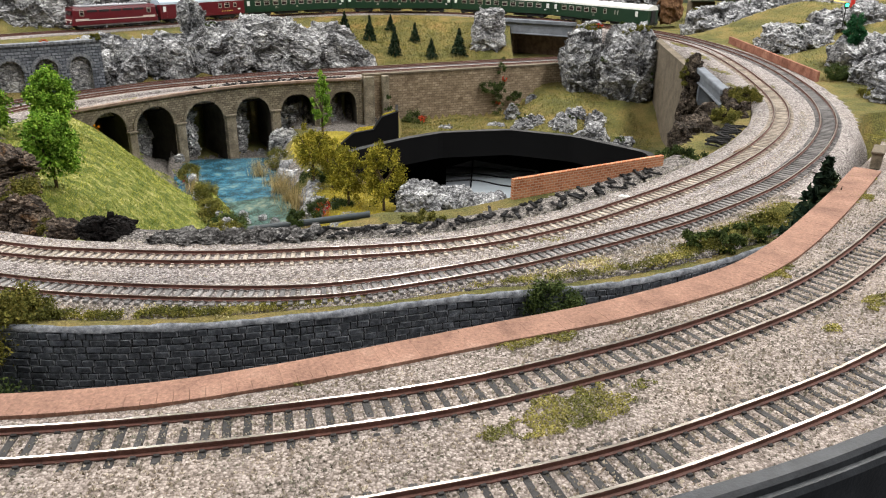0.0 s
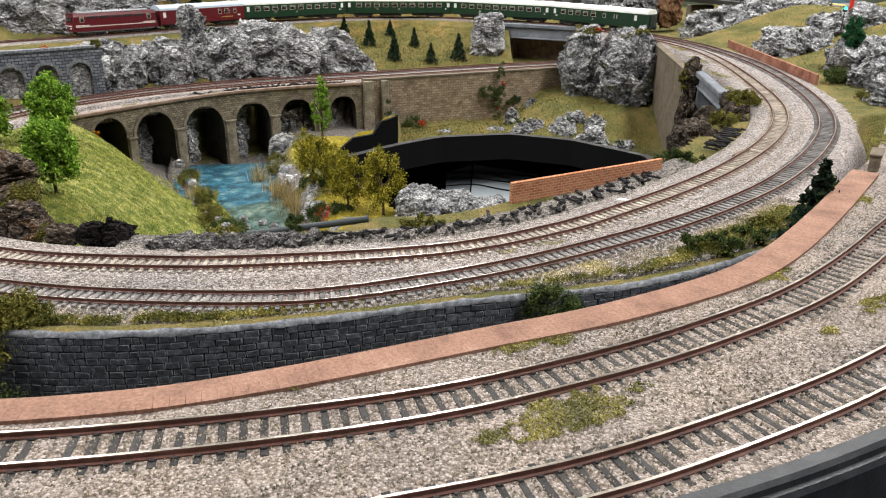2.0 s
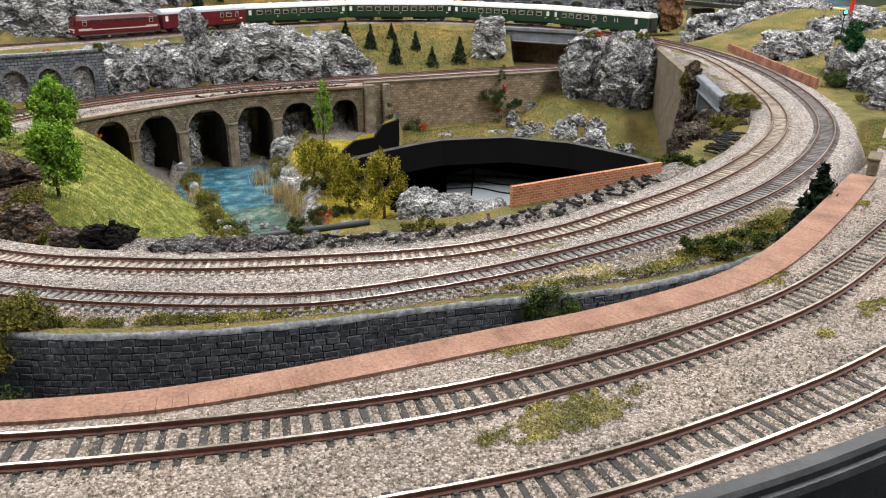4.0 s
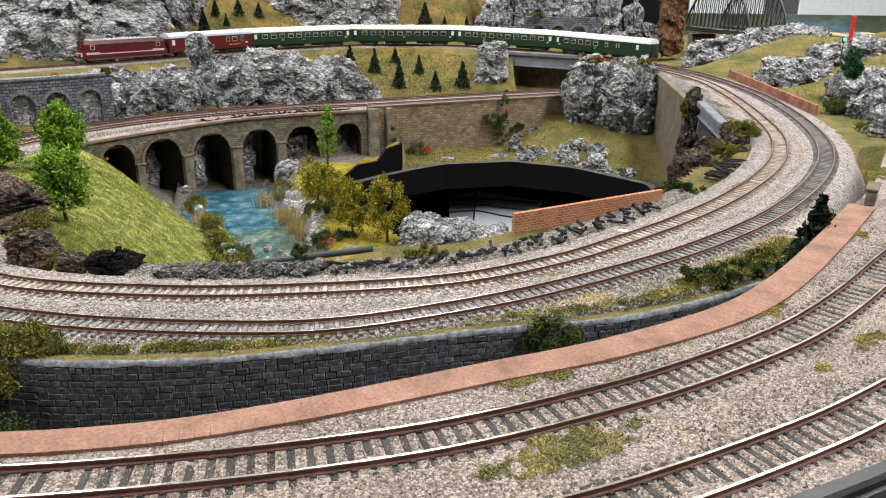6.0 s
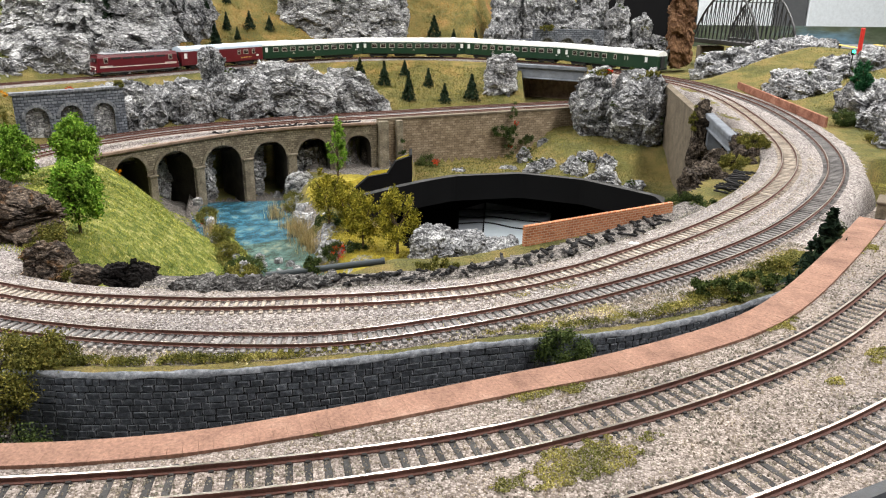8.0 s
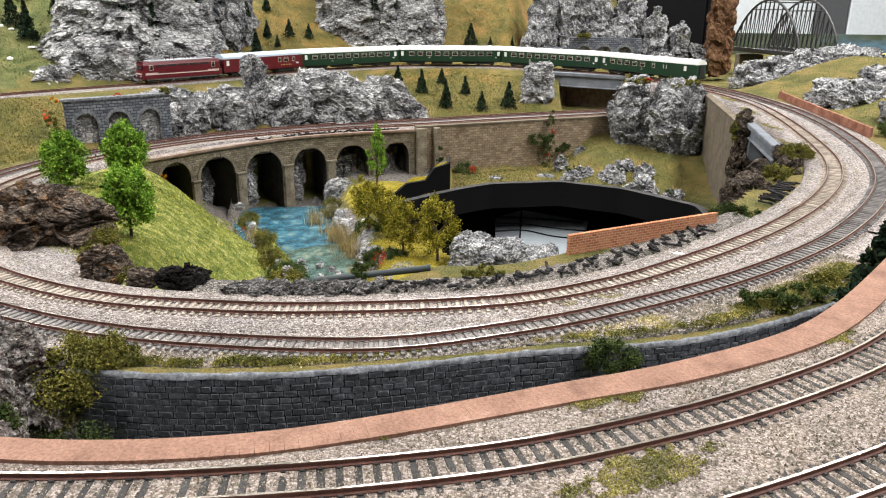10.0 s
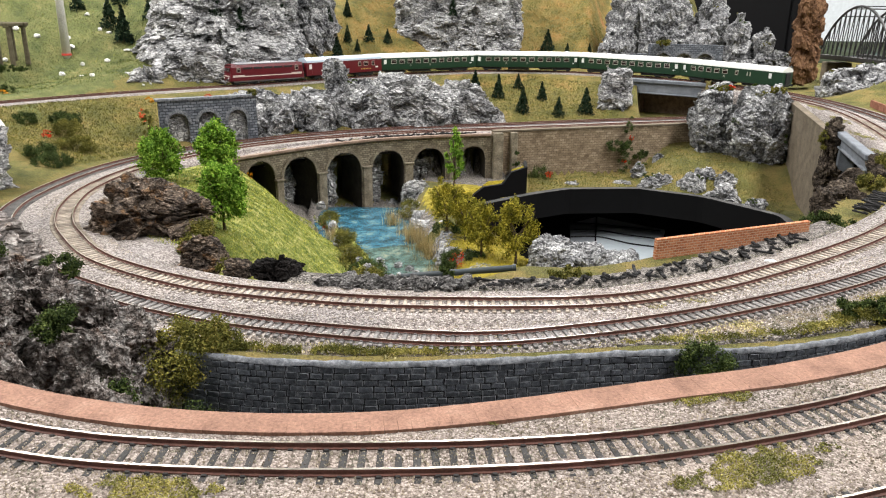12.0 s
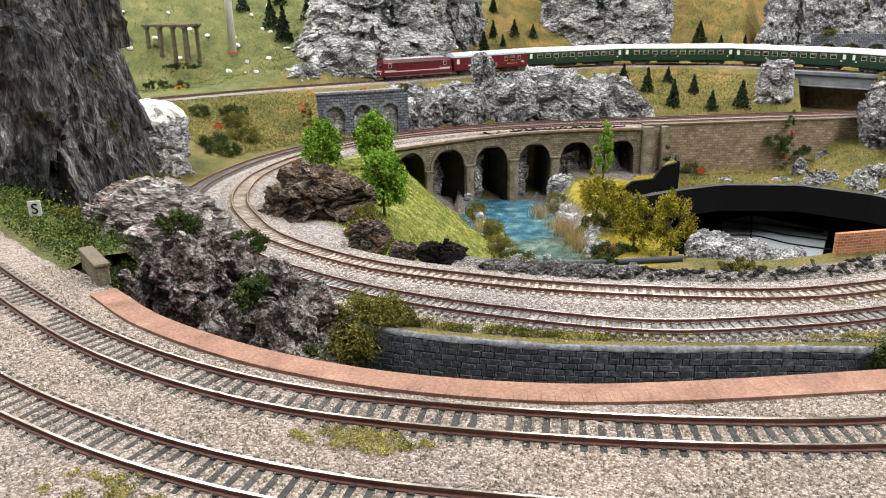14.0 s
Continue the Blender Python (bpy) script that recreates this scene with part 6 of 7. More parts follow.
for x, y, z, w, h, mt, lb in (
        (-0.79, 1.005, ground_z(-0.79, 1.005), 0.018, 0.014, m_leaf_red, "red flowering bush on the embankment"),
        (-0.682, 1.085, -0.045, 0.014, 0.032, m_leaf_red, "red flowering creeper on the blind arcade"),
        (-0.672, 1.095, -0.006, 0.018, 0.008, m_leaf_orange, "orange flowers on the blind arcade"),
        (-0.60, 1.15, -0.004, 0.012, 0.006, m_leaf_red, "red flowers on the blind arcade"),
        (-0.10, 1.35, -0.155, 0.014, 0.012, m_leaf_red, "red flowers beside the tan wall"),
        (-0.045, 1.36, -0.16, 0.014, 0.014, m_leaf_red, "red flowers at the foot of the tan wall"),
        (0.108, 1.455, -0.10, 0.010, 0.008, m_leaf_red, "red flowers on the climbing plant"),
        (0.098, 1.455, -0.145, 0.010, 0.008, m_leaf_red, "red flowers on the climbing plant"),
        (-0.285, 0.885, ground_z(-0.285, 0.885) + 0.004, 0.012, 0.012, m_leaf_orange, "orange flowers on the bank of the pool"),
        (-0.39, 1.075, ground_z(-0.39, 1.075), 0.012, 0.010, m_leaf_red, "red flowers beside the viaduct"),
        (-0.50, 1.06, -0.115, 0.008, 0.014, m_leaf_orange, "orange flowers beside the viaduct"),
        (-0.150, 0.885, ground_z(-0.150, 0.885), 0.022, 0.018, m_leaf_red, "red flowers below the olive trees"),
        (0.28, 1.455, 0.0, 0.012, 0.008, m_leaf_red, "red flowers on the rock massif"),
        (0.085, 1.72, -0.04, 0.010, 0.010, m_leaf_red, "red flowers on the rock column"),
        (-0.298, 0.333, -0.085, 0.006, 0.012, m_leaf_red, "rust-red sprig on the cliff"),
        (-0.98, 1.16, -0.012, 0.016, 0.010, m_leaf_orange, "orange bush beside the rear track")):
    bush(x, y, z, w, w, h, mt, lb, 0.0009, 9, per=26)


def tufts_on(label, count, lo=0.0):
    """Small moss tufts on the upward faces of the crags that bear a label."""
    for ob in [o for o in scene.objects if o.parent is None and o.type == "MESH" and o.get("label") == label]:
        spots = [v for v in ob.data.vertices if v.normal.z > 0.55 and v.normal.y < 0.3 and v.co.z + ob.location.z > lo]
        for k in range(min(count, len(spots))):
            p = spots[rng.integers(len(spots))].co + ob.location
            w = rng.uniform(0.012, 0.024)
            bush(p[0], p[1], p[2] - 0.003, w, w * 0.8, w * 0.45, m_leaf_moss if k % 3 else m_leaf_dark, MOSS + " growing on a crag" if k % 3 else DARK + " growing on a crag", 0.0009, 9, per=60)


tufts_on("large pale layered crag behind the rear track", 4)
tufts_on("broad grey rock face behind the rear track", 3)
tufts_on("jagged grey pinnacle behind the concrete bridge", 2)
tufts_on("tall grey rock massif beside the tan wall", 4, -0.12)
tufts_on("grey rock massif below the concrete bridge", 2, -0.12)
tufts_on("low grey rocks outside the outer loop track", 2)
tufts_on("grey crag between the two rear tracks", 1, -0.06)
tufts_on("grey boulder on the grassy knoll above the pit", 1, -0.2)


def reeds(x, y, z, w, h, count, label="dry straw-coloured reeds at the water's edge"):
    c = np.c_[rng.normal(0, w / 3, (count, 2)), np.zeros(count)]
    lean = np.c_[rng.normal(0, h * 0.16, (count, 2)), h * rng.uniform(0.6, 1.05, count)]
    sidev = np.c_[rng.normal(size=(count, 2)), np.zeros(count)]
    sidev *= 0.0004 / np.linalg.norm(sidev, axis=1)[:, None]
    v = np.stack([c - sidev, c + sidev, c + lean], 1).reshape(-1, 3)
    me = bpy.data.meshes.new("reeds")
    me.from_pydata(v.tolist(), [], (np.arange(count)[:, None] * 3 + [0, 1, 2]).tolist())
    me.materials.append(m_leaf_straw)
    ob = new("reeds", me)
    ob.location = (x, y, z)
    return tagged(ob, label, "reeds", kind="stuff")


for x, y, h in ((-0.215, 0.995, 0.045), (-0.235, 1.03, 0.04), (-0.20, 0.96, 0.045), (-0.285, 1.115, 0.035), (-0.355, 1.02, 0.03), (-0.178, 0.885, 0.024), (-0.25, 1.06, 0.03)):
    reeds(x, y, -0.196, 0.02, h, 160)

# flock fibres of the meadow slope and of the mossy mound
def fibres(label, poly, count, h, mat, wide=0.00035):
    lo, hi = np.array(poly).min(0), np.array(poly).max(0)
    q = rng.uniform(lo, hi, (count * 2, 2))
    q = q[inside(np.array(poly), q) & ~inside(PIT, q)][:count]
    z = ground_height(q)
    c = np.c_[q, z - 0.0005]
    n = len(c)
    sidev = np.c_[rng.normal(size=(n, 2)), np.zeros(n)]
    sidev *= wide / np.linalg.norm(sidev, axis=1)[:, None]
    tip = np.c_[rng.normal(0, h * 0.5, (n, 2)), h * rng.uniform(0.4, 1.2, n)]
    v = np.stack([c - sidev, c + sidev, c + tip], 1).reshape(-1, 3)
    me = bpy.data.meshes.new("grass")
    me.from_pydata(v.tolist(), [], (np.arange(n)[:, None] * 3 + [0, 1, 2]).tolist())
    me.materials.append(mat)
    return tagged(new("grass", me), label, "grass", kind="stuff")


fibres("bright green flock grass on the slope inside the curve", [(-0.56, 0.75), (-0.40, 0.60), (-0.20, 0.52), (-0.20, 0.75), (-0.28, 1.0), (-0.42, 1.12), (-0.53, 1.0)], 34000, 0.0028, m_leaf_blade, 0.0005)
fibres("yellow-green flock on the mossy mound", [(-0.225, 1.12), (-0.165, 1.155), (-0.08, 1.22), (-0.088, 1.26), (-0.16, 1.265), (-0.235, 1.20)], 13000, 0.0022, leafy("moss_blades", (0.24, 0.19, 0.01), (0.42, 0.34, 0.03), (0.58, 0.50, 0.09)))
fibres("yellow-green flock below the olive trees", [(-0.18, 0.86), (-0.10, 0.83), (-0.05, 0.88), (-0.10, 0.98), (-0.15, 1.04), (-0.18, 0.98)], 9000, 0.0024, bpy.data.materials["moss_blades"])
fibres("olive flock grass on the embankment", [(-0.95, 1.0), (-0.70, 0.88), (-0.66, 1.05), (-0.70, 1.25), (-0.80, 1.2)], 20000, 0.0032, m_leaf_moss, 0.0006)
fibres("olive flock grass on the fir slope", [(-0.26, 1.52), (-0.13, 1.50), (0.09, 1.60), (0.09, 1.76), (-0.10, 1.82), (-0.26, 1.76)], 24000, 0.0032, m_leaf_moss, 0.0006)
fibres("olive and ochre flock grass behind the rear track", [(-0.62, 1.60), (-0.42, 1.75), (-0.05, 1.93), (0.09, 1.92), (0.09, 2.2), (-0.55, 2.2)], 34000, 0.0042, leafy("ochre_blades", (0.09, 0.09, 0.022), (0.18, 0.155, 0.045), (0.32, 0.23, 0.085), 22, (0.55, 0.75, 0.5), (1.7, 1.15, 0.9)), 0.0006)
fibres("olive flock grass outside the outer loop track", [(0.54, 0.85), (0.95, 0.9), (0.95, 1.8), (0.5, 1.75), (0.53, 1.3)], 14000, 0.003, m_leaf_moss, 0.0006)
fibres("olive flock grass between the pit and the tan wall", [(-0.08, 1.25), (0.10, 1.28), (0.22, 1.24), (0.31, 1.14), (0.36, 1.30), (0.24, 1.52), (-0.10, 1.36)], 16000, 0.003, m_leaf_moss, 0.0006)
fibres("green flock grass on the far hillside", [(-1.5, 1.2), (-1.0, 1.12), (-0.80, 1.36), (-0.85, 1.6), (-1.2, 1.9), (-1.6, 1.8)], 34000, 0.0036, leafy("hill_blades", (0.035, 0.06, 0.014), (0.08, 0.115, 0.028), (0.20, 0.20, 0.07), 26, (0.5, 0.65, 0.5), (1.4, 1.25, 1.1)), 0.0007)


m_leaf_turf = leafy("pale_turf", (0.12, 0.115, 0.03), (0.25, 0.235, 0.07), (0.41, 0.37, 0.15))


def moss_patch(x, y, z, w, d, turn, count, label="low green-yellow moss patch on the ballast"):
    r = np.sqrt(rng.uniform(0, 1, count))
    q = rng.uniform(0, 6.28, count)
    c = np.c_[r * np.cos(q) * w / 2, r * np.sin(q) * d / 2, rng.uniform(0, 0.0008, count)]
    keep = fbm(c + x * 7, 0.006, 2, 3) > -0.35 + 0.55 * r ** 2
    me = leaf_mesh("moss", c[keep], 0.00042, m_leaf_turf)
    ob = new("moss", me)
    ob.location, ob.rotation_euler = (x, y, z), (0, 0, turn)
    return tagged(ob, label, "moss", kind="stuff")


for x, y, w, d, a in ((0.037, 0.263, 0.038, 0.014, 0.35), (0.045, 0.2155, 0.075, 0.022, 0.45), (0.163, 0.333, 0.032, 0.014, 0.7), (0.163, 0.277, 0.02, 0.008, 0.6), (-0.161, 0.167, 0.055, 0.016, 0.1), (-0.227, 0.117, 0.06, 0.02, 0.0), (0.262, 0.455, 0.03, 0.016, 0.9), (0.197, 0.303, 0.03, 0.014, 0.6), (-0.05, 0.228, 0.006, 0.005, 0), (0.285, 0.50, 0.03, 0.02, 0.9), (-0.42, 0.318, 0.05, 0.02, 2.5), (0.37, 0.62, 0.05, 0.04, 0.9)):
    moss_patch(x, y, BOARD + 0.0005, w, d, a, int(w * d * 5.0e6) + 60)
for x, y, z, w, d, a in ((-0.22, 0.443, -0.0600, 0.05, 0.012, 0), (0.075, 0.508, -0.0552, 0.03, 0.01, 0.4), (0.045, 0.492, -0.0555, 0.02, 0.008, 0.4), (-0.57, 0.77, -0.0702, 0.02, 0.01, 1.3), (0.325, 0.86, -0.045, 0.02, 0.02, 0.9), (0.455, 1.05, -0.0362, 0.02, 0.03, 1.2), (-0.31, 0.505, -0.0625, 0.04, 0.012, 2.8), (0.408, 1.38, -0.0195, 0.09, 0.020, 1.6), (0.414, 1.27, -0.0255, 0.09, 0.018, 1.6), (0.410, 1.16, -0.032, 0.09, 0.018, 1.7), (0.395, 1.06, -0.037, 0.07, 0.018, 1.8), (-0.475, 1.125, DECK + 0.002, 0.03, 0.010, 0.9), (-0.385, 1.235, DECK + 0.002, 0.03, 0.009, 0.7)):
    moss_patch(x, y, z, w, d, a, int(w * d * 1.6e6) + 60, "low green-yellow moss patch beside the track")
# strip of turf and pale flowering tufts behind the stone wall
q0 = line_wall.length


def turf_strip(at, turn, deep, mat):
    n_t = int(1500 * deep / 0.0032)
    c = np.c_[rng.uniform(-0.017, 0.017, n_t), rng.normal(0, deep, n_t), np.zeros(n_t)]
    lump = fbm(c + at, 0.009, 2, 8)
    c[:, 2] = rng.uniform(-0.0022, 0.0002, n_t) + 0.002 * np.maximum(lump, 0)
    ob = new("turf", leaf_mesh("turf", c[lump > -0.35], 0.0007, mat))
    ob.location, ob.rotation_euler = at, (0, 0, turn)
    tagged(ob, "olive turf behind the coping of the stone wall", "turf", kind="stuff")


for c in np.arange(0.02, q0 - 0.03, 0.026):
    if rng.uniform() < 0.2 and c < 0.4:
        continue
    thick = 0.0025 + 0.0045 * smooth(0.40, 0.52, c)
    p, t, _ = line_wall.at(np.array([c]), -0.009 - 1.2 * (thick - 0.0025) - rng.uniform(0, 0.003), TOP + 0.0012)
    p[0][2] = max(TOP + 0.0012, ground_z(p[0][0], p[0][1]) + 0.0012 + 0.25 * (thick - 0.0025))
    turf_strip(p[0], math.atan2(t[0][1], t[0][0]), thick, m_leaf_turf if rng.uniform() < 0.4 else m_leaf_moss)
m_leaf_pale = leafy("pale_yellow_tuft", (0.32, 0.28, 0.14), (0.52, 0.47, 0.28), (0.70, 0.66, 0.46))
for x, y in ((-0.165, 0.394), (-0.105, 0.402), (-0.052, 0.416), (0.0, 0.431), (0.065, 0.455), (0.10, 0.466), (-0.13, 0.391)):
    c = rng.normal(0, 1, (420, 3)) * [0.0075, 0.0042, 0.0006]
    ob = new("flower_tuft", leaf_mesh("flower_tuft", c, 0.0008, m_leaf_pale))
    ob.location = (x, y + 0.004, ground_z(x, y + 0.004) + 0.0014)
    tagged(ob, "pale yellow flowering tuft behind the stone wall", "tuft", kind="stuff")


# ---------------------------------------------------------------- loose ballast stones
def stones(label, c, size, mat):
    n = len(c)
    base = np.array([(1, 0, -0.4), (-0.5, 0.85, -0.4), (-0.5, -0.85, -0.4), (0.15, 0.1, 0.8)])
    q = rng.uniform(0, 6.28, n)
    s = size * rng.uniform(0.5, 1.3, (n, 1, 1))
    v = base[None] * (1 + 0.35 * rng.normal(size=(n, 4, 3)))
    v = np.stack([v[..., 0] * np.cos(q)[:, None] - v[..., 1] * np.sin(q)[:, None], v[..., 0] * np.sin(q)[:, None] + v[..., 1] * np.cos(q)[:, None], v[..., 2]], 2) * s + c[:, None]
    i = np.arange(n)[:, None] * 4
    f = np.vstack([i + [0, 1, 3], i + [1, 2, 3], i + [2, 0, 3]])
    me = bpy.data.meshes.new("ballast_stones")
    me.from_pydata(v.reshape(-1, 3).tolist(), [], f.tolist())
    me.materials.append(mat)
    return tagged(new("ballast_stones", me), label, "ballast", kind="stuff")


def off_rails(c, lines):
    ok = np.ones(len(c), bool)
    for line in lines:
        d, _ = dist_to(line, c[:, :2], 2)
        ok &= (np.abs(d - G / 2) > 0.0016)
    return c[ok]


u, wv = rng.uniform(0, n - 1.001, 95000), rng.uniform(0, 1, 95000)
iu = u.astype(int)
aa, bb = A[iu] + (A[iu + 1] - A[iu]) * (u - iu)[:, None], B[iu] + (B[iu + 1] - B[iu]) * (u - iu)[:, None]
c = aa + (bb - aa) * wv[:, None]
c = c[(np.abs(c[:, 0]) < 0.42) & (c[:, 1] < 0.5)]
dp, _ = dist_to(line_path, c, 2)
c = c[dp > 0.0092]
c = np.c_[c, np.full(len(c), BOARD + 0.0003)]
stones("loose beige-grey ballast stones on the table board", off_rails(c, [line_a, line_b]), 0.00052, m_stone_bits)
parts = []
for line, s0, s1, h0, h1 in ((line_in, i0, line_in.near(0.40, 0.9), -0.03, 0.028), (line_out, o0, line_out.near(0.45, 0.9), -0.03, 0.016)):
    s = rng.uniform(s0, s1, 17000)
    p, _, sd = line.at(s, 0, -0.0043)
    parts.append(p + sd * rng.uniform(h0, h1, (len(s), 1)))
stones("loose pinkish-grey ballast stones on the loop tracks", off_rails(np.vstack(parts), [line_in, low_line]), 0.0006, m_stone_bits)

s = rng.uniform(0, line_wall.length, 22000)
p, _, sd = line_wall.at(s)
c = p - sd * rng.uniform(0.006, 0.06, (len(s), 1))
d_, _ = dist_to(low_line, c[:, :2], 2)
c = c[d_ > 0.015]
c[:, 2] = ground_height(c[:, :2]) + 0.0004
stones("loose grey ballast stones behind the stone wall", c, 0.0008, m_stone_bits)

# gravelly bank with broken sleepers inside the curve of the inner track
s = np.arange(line_in.near(-0.24, 0.475), line_in.near(0.27, 0.70), 0.006)
p, _, sd = line_in.at(s, 0, 0)
bankg = Geo().sweep([(-0.064, -0.03), (-0.058, -0.0045), (-0.050, -0.0035), (-0.040, -0.0055), (-0.028, -0.0075), (-0.020, -0.006)], p, sd, closed=False)
tagged(part("gravel_bank", bankg, m_bank, soft=True), "gravelly grey bank inside the curve of the inner track", "bank", kind="structure")
s = rng.uniform(s[0], s[-1], 7000)
p, _, sd = line_in.at(s, 0, -0.0058)
c = p - sd * rng.uniform(0.024, 0.056, (len(s), 1))
stones("loose grey stones on the gravelly bank", c, 0.0008, leafy("grey_stones", (0.10, 0.095, 0.09), (0.26, 0.243, 0.23), (0.48, 0.455, 0.43)))
m_slate_rubble = rock_surface("slaty_rubble", [(0.385, (0.035, 0.033, 0.032)), (0.455, (0.13, 0.125, 0.122)), (0.525, (0.26, 0.25, 0.245)), (0.61, (0.52, 0.51, 0.49))], 0.005, stretch=(1, 1, 2.5))
m_old = surface("charred_old_sleeper", [(0.3, (0.007, 0.007, 0.008)), (0.7, (0.028, 0.027, 0.027))], 160, 900, 0.8, each=0.3)
OLD = []
for k in range(4):
    ln_s = (0.012, 0.016, 0.021, 0.014)[k]
    g = Geo().box(0, 0, 0, 0.0024, ln_s, 0.0018, 0.0003)
    for o in (-0.3, 0.3):
        g.box(0, ln_s * o, 0.0012, 0.0017, 0.0022, 0.0008, 0.0002)
    OLD.append(g.mesh("old_sleeper", m_old))
s_lo, s_hi = line_in.near(-0.22, 0.47), line_in.near(0.225, 0.65)
for k in range(12):
    p, t, _ = line_in.at(np.array([line_in.near(-0.205, 0.467) + 0.0105 * k]), -0.038 - 0.010 * (k % 2), -0.012)
    crag(p[0][0], p[0][1], p[0][2], 0.030, 0.018, 0.0125, m_slate_rubble, 160 + k, detail=4, strata=0.3, dip=1.5, rough=0.25, turn=0.5 + 0.3 * (k % 3), label="low dark grey slaty rock on the gravelly bank")
for k in range(78):
    s = s_lo + 0.10 + (s_hi - s_lo - 0.10) * (k + rng.uniform(0, 0.8)) / 78
    p, t, sdd = line_in.at(np.array([s]), -rng.uniform(0.034, 0.054), -0.0026)
    ob = new("old_sleeper", OLD[rng.integers(4)])
    ob.matrix_world = turned(p[0], t[0]) @ Matrix.Rotation(rng.normal(-0.40 if k % 3 else -1.0, 0.18), 4, "Z") @ Matrix.Rotation(rng.normal(-0.22, 0.12), 4, "X") @ Matrix.Rotation(rng.normal(0, 0.15), 4, "Y")
    tagged(ob, "charred black broken sleeper on the gravelly bank", "sleeper", "old sleepers on the bank")
for k in range(46):
    s = rng.uniform(0.35, 0.60)
    p, t, sdd = VF.at(np.array([s]), -0.007 - rng.uniform(0, 0.007), 0)
    ob = new("old_sleeper", OLD[rng.integers(3)])
    ob.matrix_world = turned((p[0][0], p[0][1], DECK + 0.0025), t[0]) @ Matrix.Rotation(rng.normal(1.0, 0.6), 4, "Z") @ Matrix.Rotation(rng.normal(0, 0.2), 4, "X")
    tagged(ob, "charred black old sleeper dumped on the viaduct deck", "sleeper", "old sleepers on the viaduct")
for k in range(26):
    x0, y0 = 0.278 + 0.052 * (k / 25), 0.765 + 0.085 * (k / 25)
    ob = new("old_sleeper", OLD[1 + k % 3])
    ob.matrix_world = pose(x0 + rng.normal(0, 0.003), y0 + rng.normal(0, 0.003), -0.047 + 0.0012 * (k % 3), rng.normal(0, 8), rng.normal(0, 8), 62 + rng.normal(0, 10))
    tagged(ob, "charred black old sleeper stacked beside the dark rocks", "sleeper", "stacked old sleepers")
g = Geo().box(0, 0, 0, 0.034, 0.0035, 0.003, 0.0005)
ob = part("timber_beam", g, surface("brown_beam", [(0.3, (0.10, 0.06, 0.035)), (0.7, (0.22, 0.14, 0.09))], 120, 700, 0.85, stretch=(0.2, 1, 1)))
ob.matrix_world = pose(0.297, 0.742, -0.046, 0, 0, 48)
tagged(ob, "brown timber beam beside the stacked sleepers", "beam")
# pipe and white stone
g = Geo().tube((-0.158, 0.568, -0.0735), (-0.063, 0.572, -0.0610), 0.0028, 0.0028, 14).tube((-0.063, 0.572, -0.0610), (-0.060, 0.5722, -0.0607), 0.0033, 0.0033, 14)
tagged(part("pipe", g, plain("dark_grey_pipe", (0.035, 0.045, 0.05), 0.5), soft=False), "dark grey pipe lying at the edge of the pool", "pipe")
crag(0.151, 0.607, -0.057, 0.014, 0.008, 0.005, m_snow, 120, detail=3, label="flat white stone beside the inner track")
# small boulders in the pool
for k, (x, y) in enumerate(((-0.235, 0.915), (-0.218, 0.905), (-0.205, 0.885), (-0.252, 0.90), (-0.225, 0.875), (-0.262, 0.925))):
    crag(x, y, -0.196, 0.014, 0.012, 0.012, m_rock, 130 + k, detail=3, label="small wet stone standing in the pool")

# green verge below the rock pillar
verge = Line([(-0.62, 0.405), (-0.6, 0.392), (-0.5, 0.332), (-0.435, 0.300), (-0.40, 0.283)], 0.006)
g = Geo().sweep([(0.004, -0.003), (-0.008, 0.0), (-0.022, 0.0005), (-0.034, -0.001), (-0.042, -0.012)], verge.p, verge.side, closed=False)
tagged(part("verge", g, m_hill, soft=True), "green flock verge at the foot of the rock pillar", "verge", kind="structure")
vp, _, vsd = verge.at(rng.uniform(0.0, verge.length, 5000))
c = vp - vsd * np.abs(rng.normal(0.020, 0.012, (5000, 1))) + np.c_[np.zeros((5000, 2)), rng.uniform(0.0, 0.004, 5000)]
tagged(new("moss", leaf_mesh("moss", c, 0.0011, leafy("verge_green", (0.03, 0.06, 0.015), (0.07, 0.11, 0.025), (0.17, 0.20, 0.05)))), "dark green moss along the verge", "moss", kind="stuff")
# post and sign
def end_post(x, y, turn, long=0.024):
    ob = thing("wooden_block", "weathered tan wooden block at the end of the plank path", "block", at=(x, y, BOARD))
    part("block", Geo().box(0, 0, 0.0055, 0.007, long, 0.011, 0.0006), m_viaduct, ob)
    part("cap", Geo().box(0, 0, 0.0118, 0.0085, long + 0.002, 0.002, 0.0005), m_concrete, ob, "pale worn cap")
    ob.rotation_euler = (0, 0, turn)


end_post(0.312, 0.532, -0.55)
end_post(-0.376, 0.278, 0.96, 0.038)
ob = thing("sign", "white square signal board with a black letter on a post", "sign", at=(-0.497, 0.355, BOARD))
part("post", Geo().tube((0, 0.001, -0.003), (0, 0.001, 0.012), 0.0005, 0.0005, 8), m_black, ob)
part("panel", Geo().box(0, 0, 0.0105, 0.0085, 0.0008, 0.012, 0.0001), plain("white_sign_paint", (0.75, 0.75, 0.73), 0.5), ob)
cu = bpy.data.curves.new("letter", "FONT")
cu.body, cu.size, cu.align_x, cu.align_y, cu.extrude = "S", 0.0105, "CENTER", "CENTER", 0.0002
tx = new("letter_curve", cu)
bpy.context.view_layer.update()
me_t = bpy.data.meshes.new_from_object(tx.evaluated_get(bpy.context.evaluated_depsgraph_get()))
bpy.data.objects.remove(tx)
me_t.materials.clear()
me_t.materials.append(m_black)
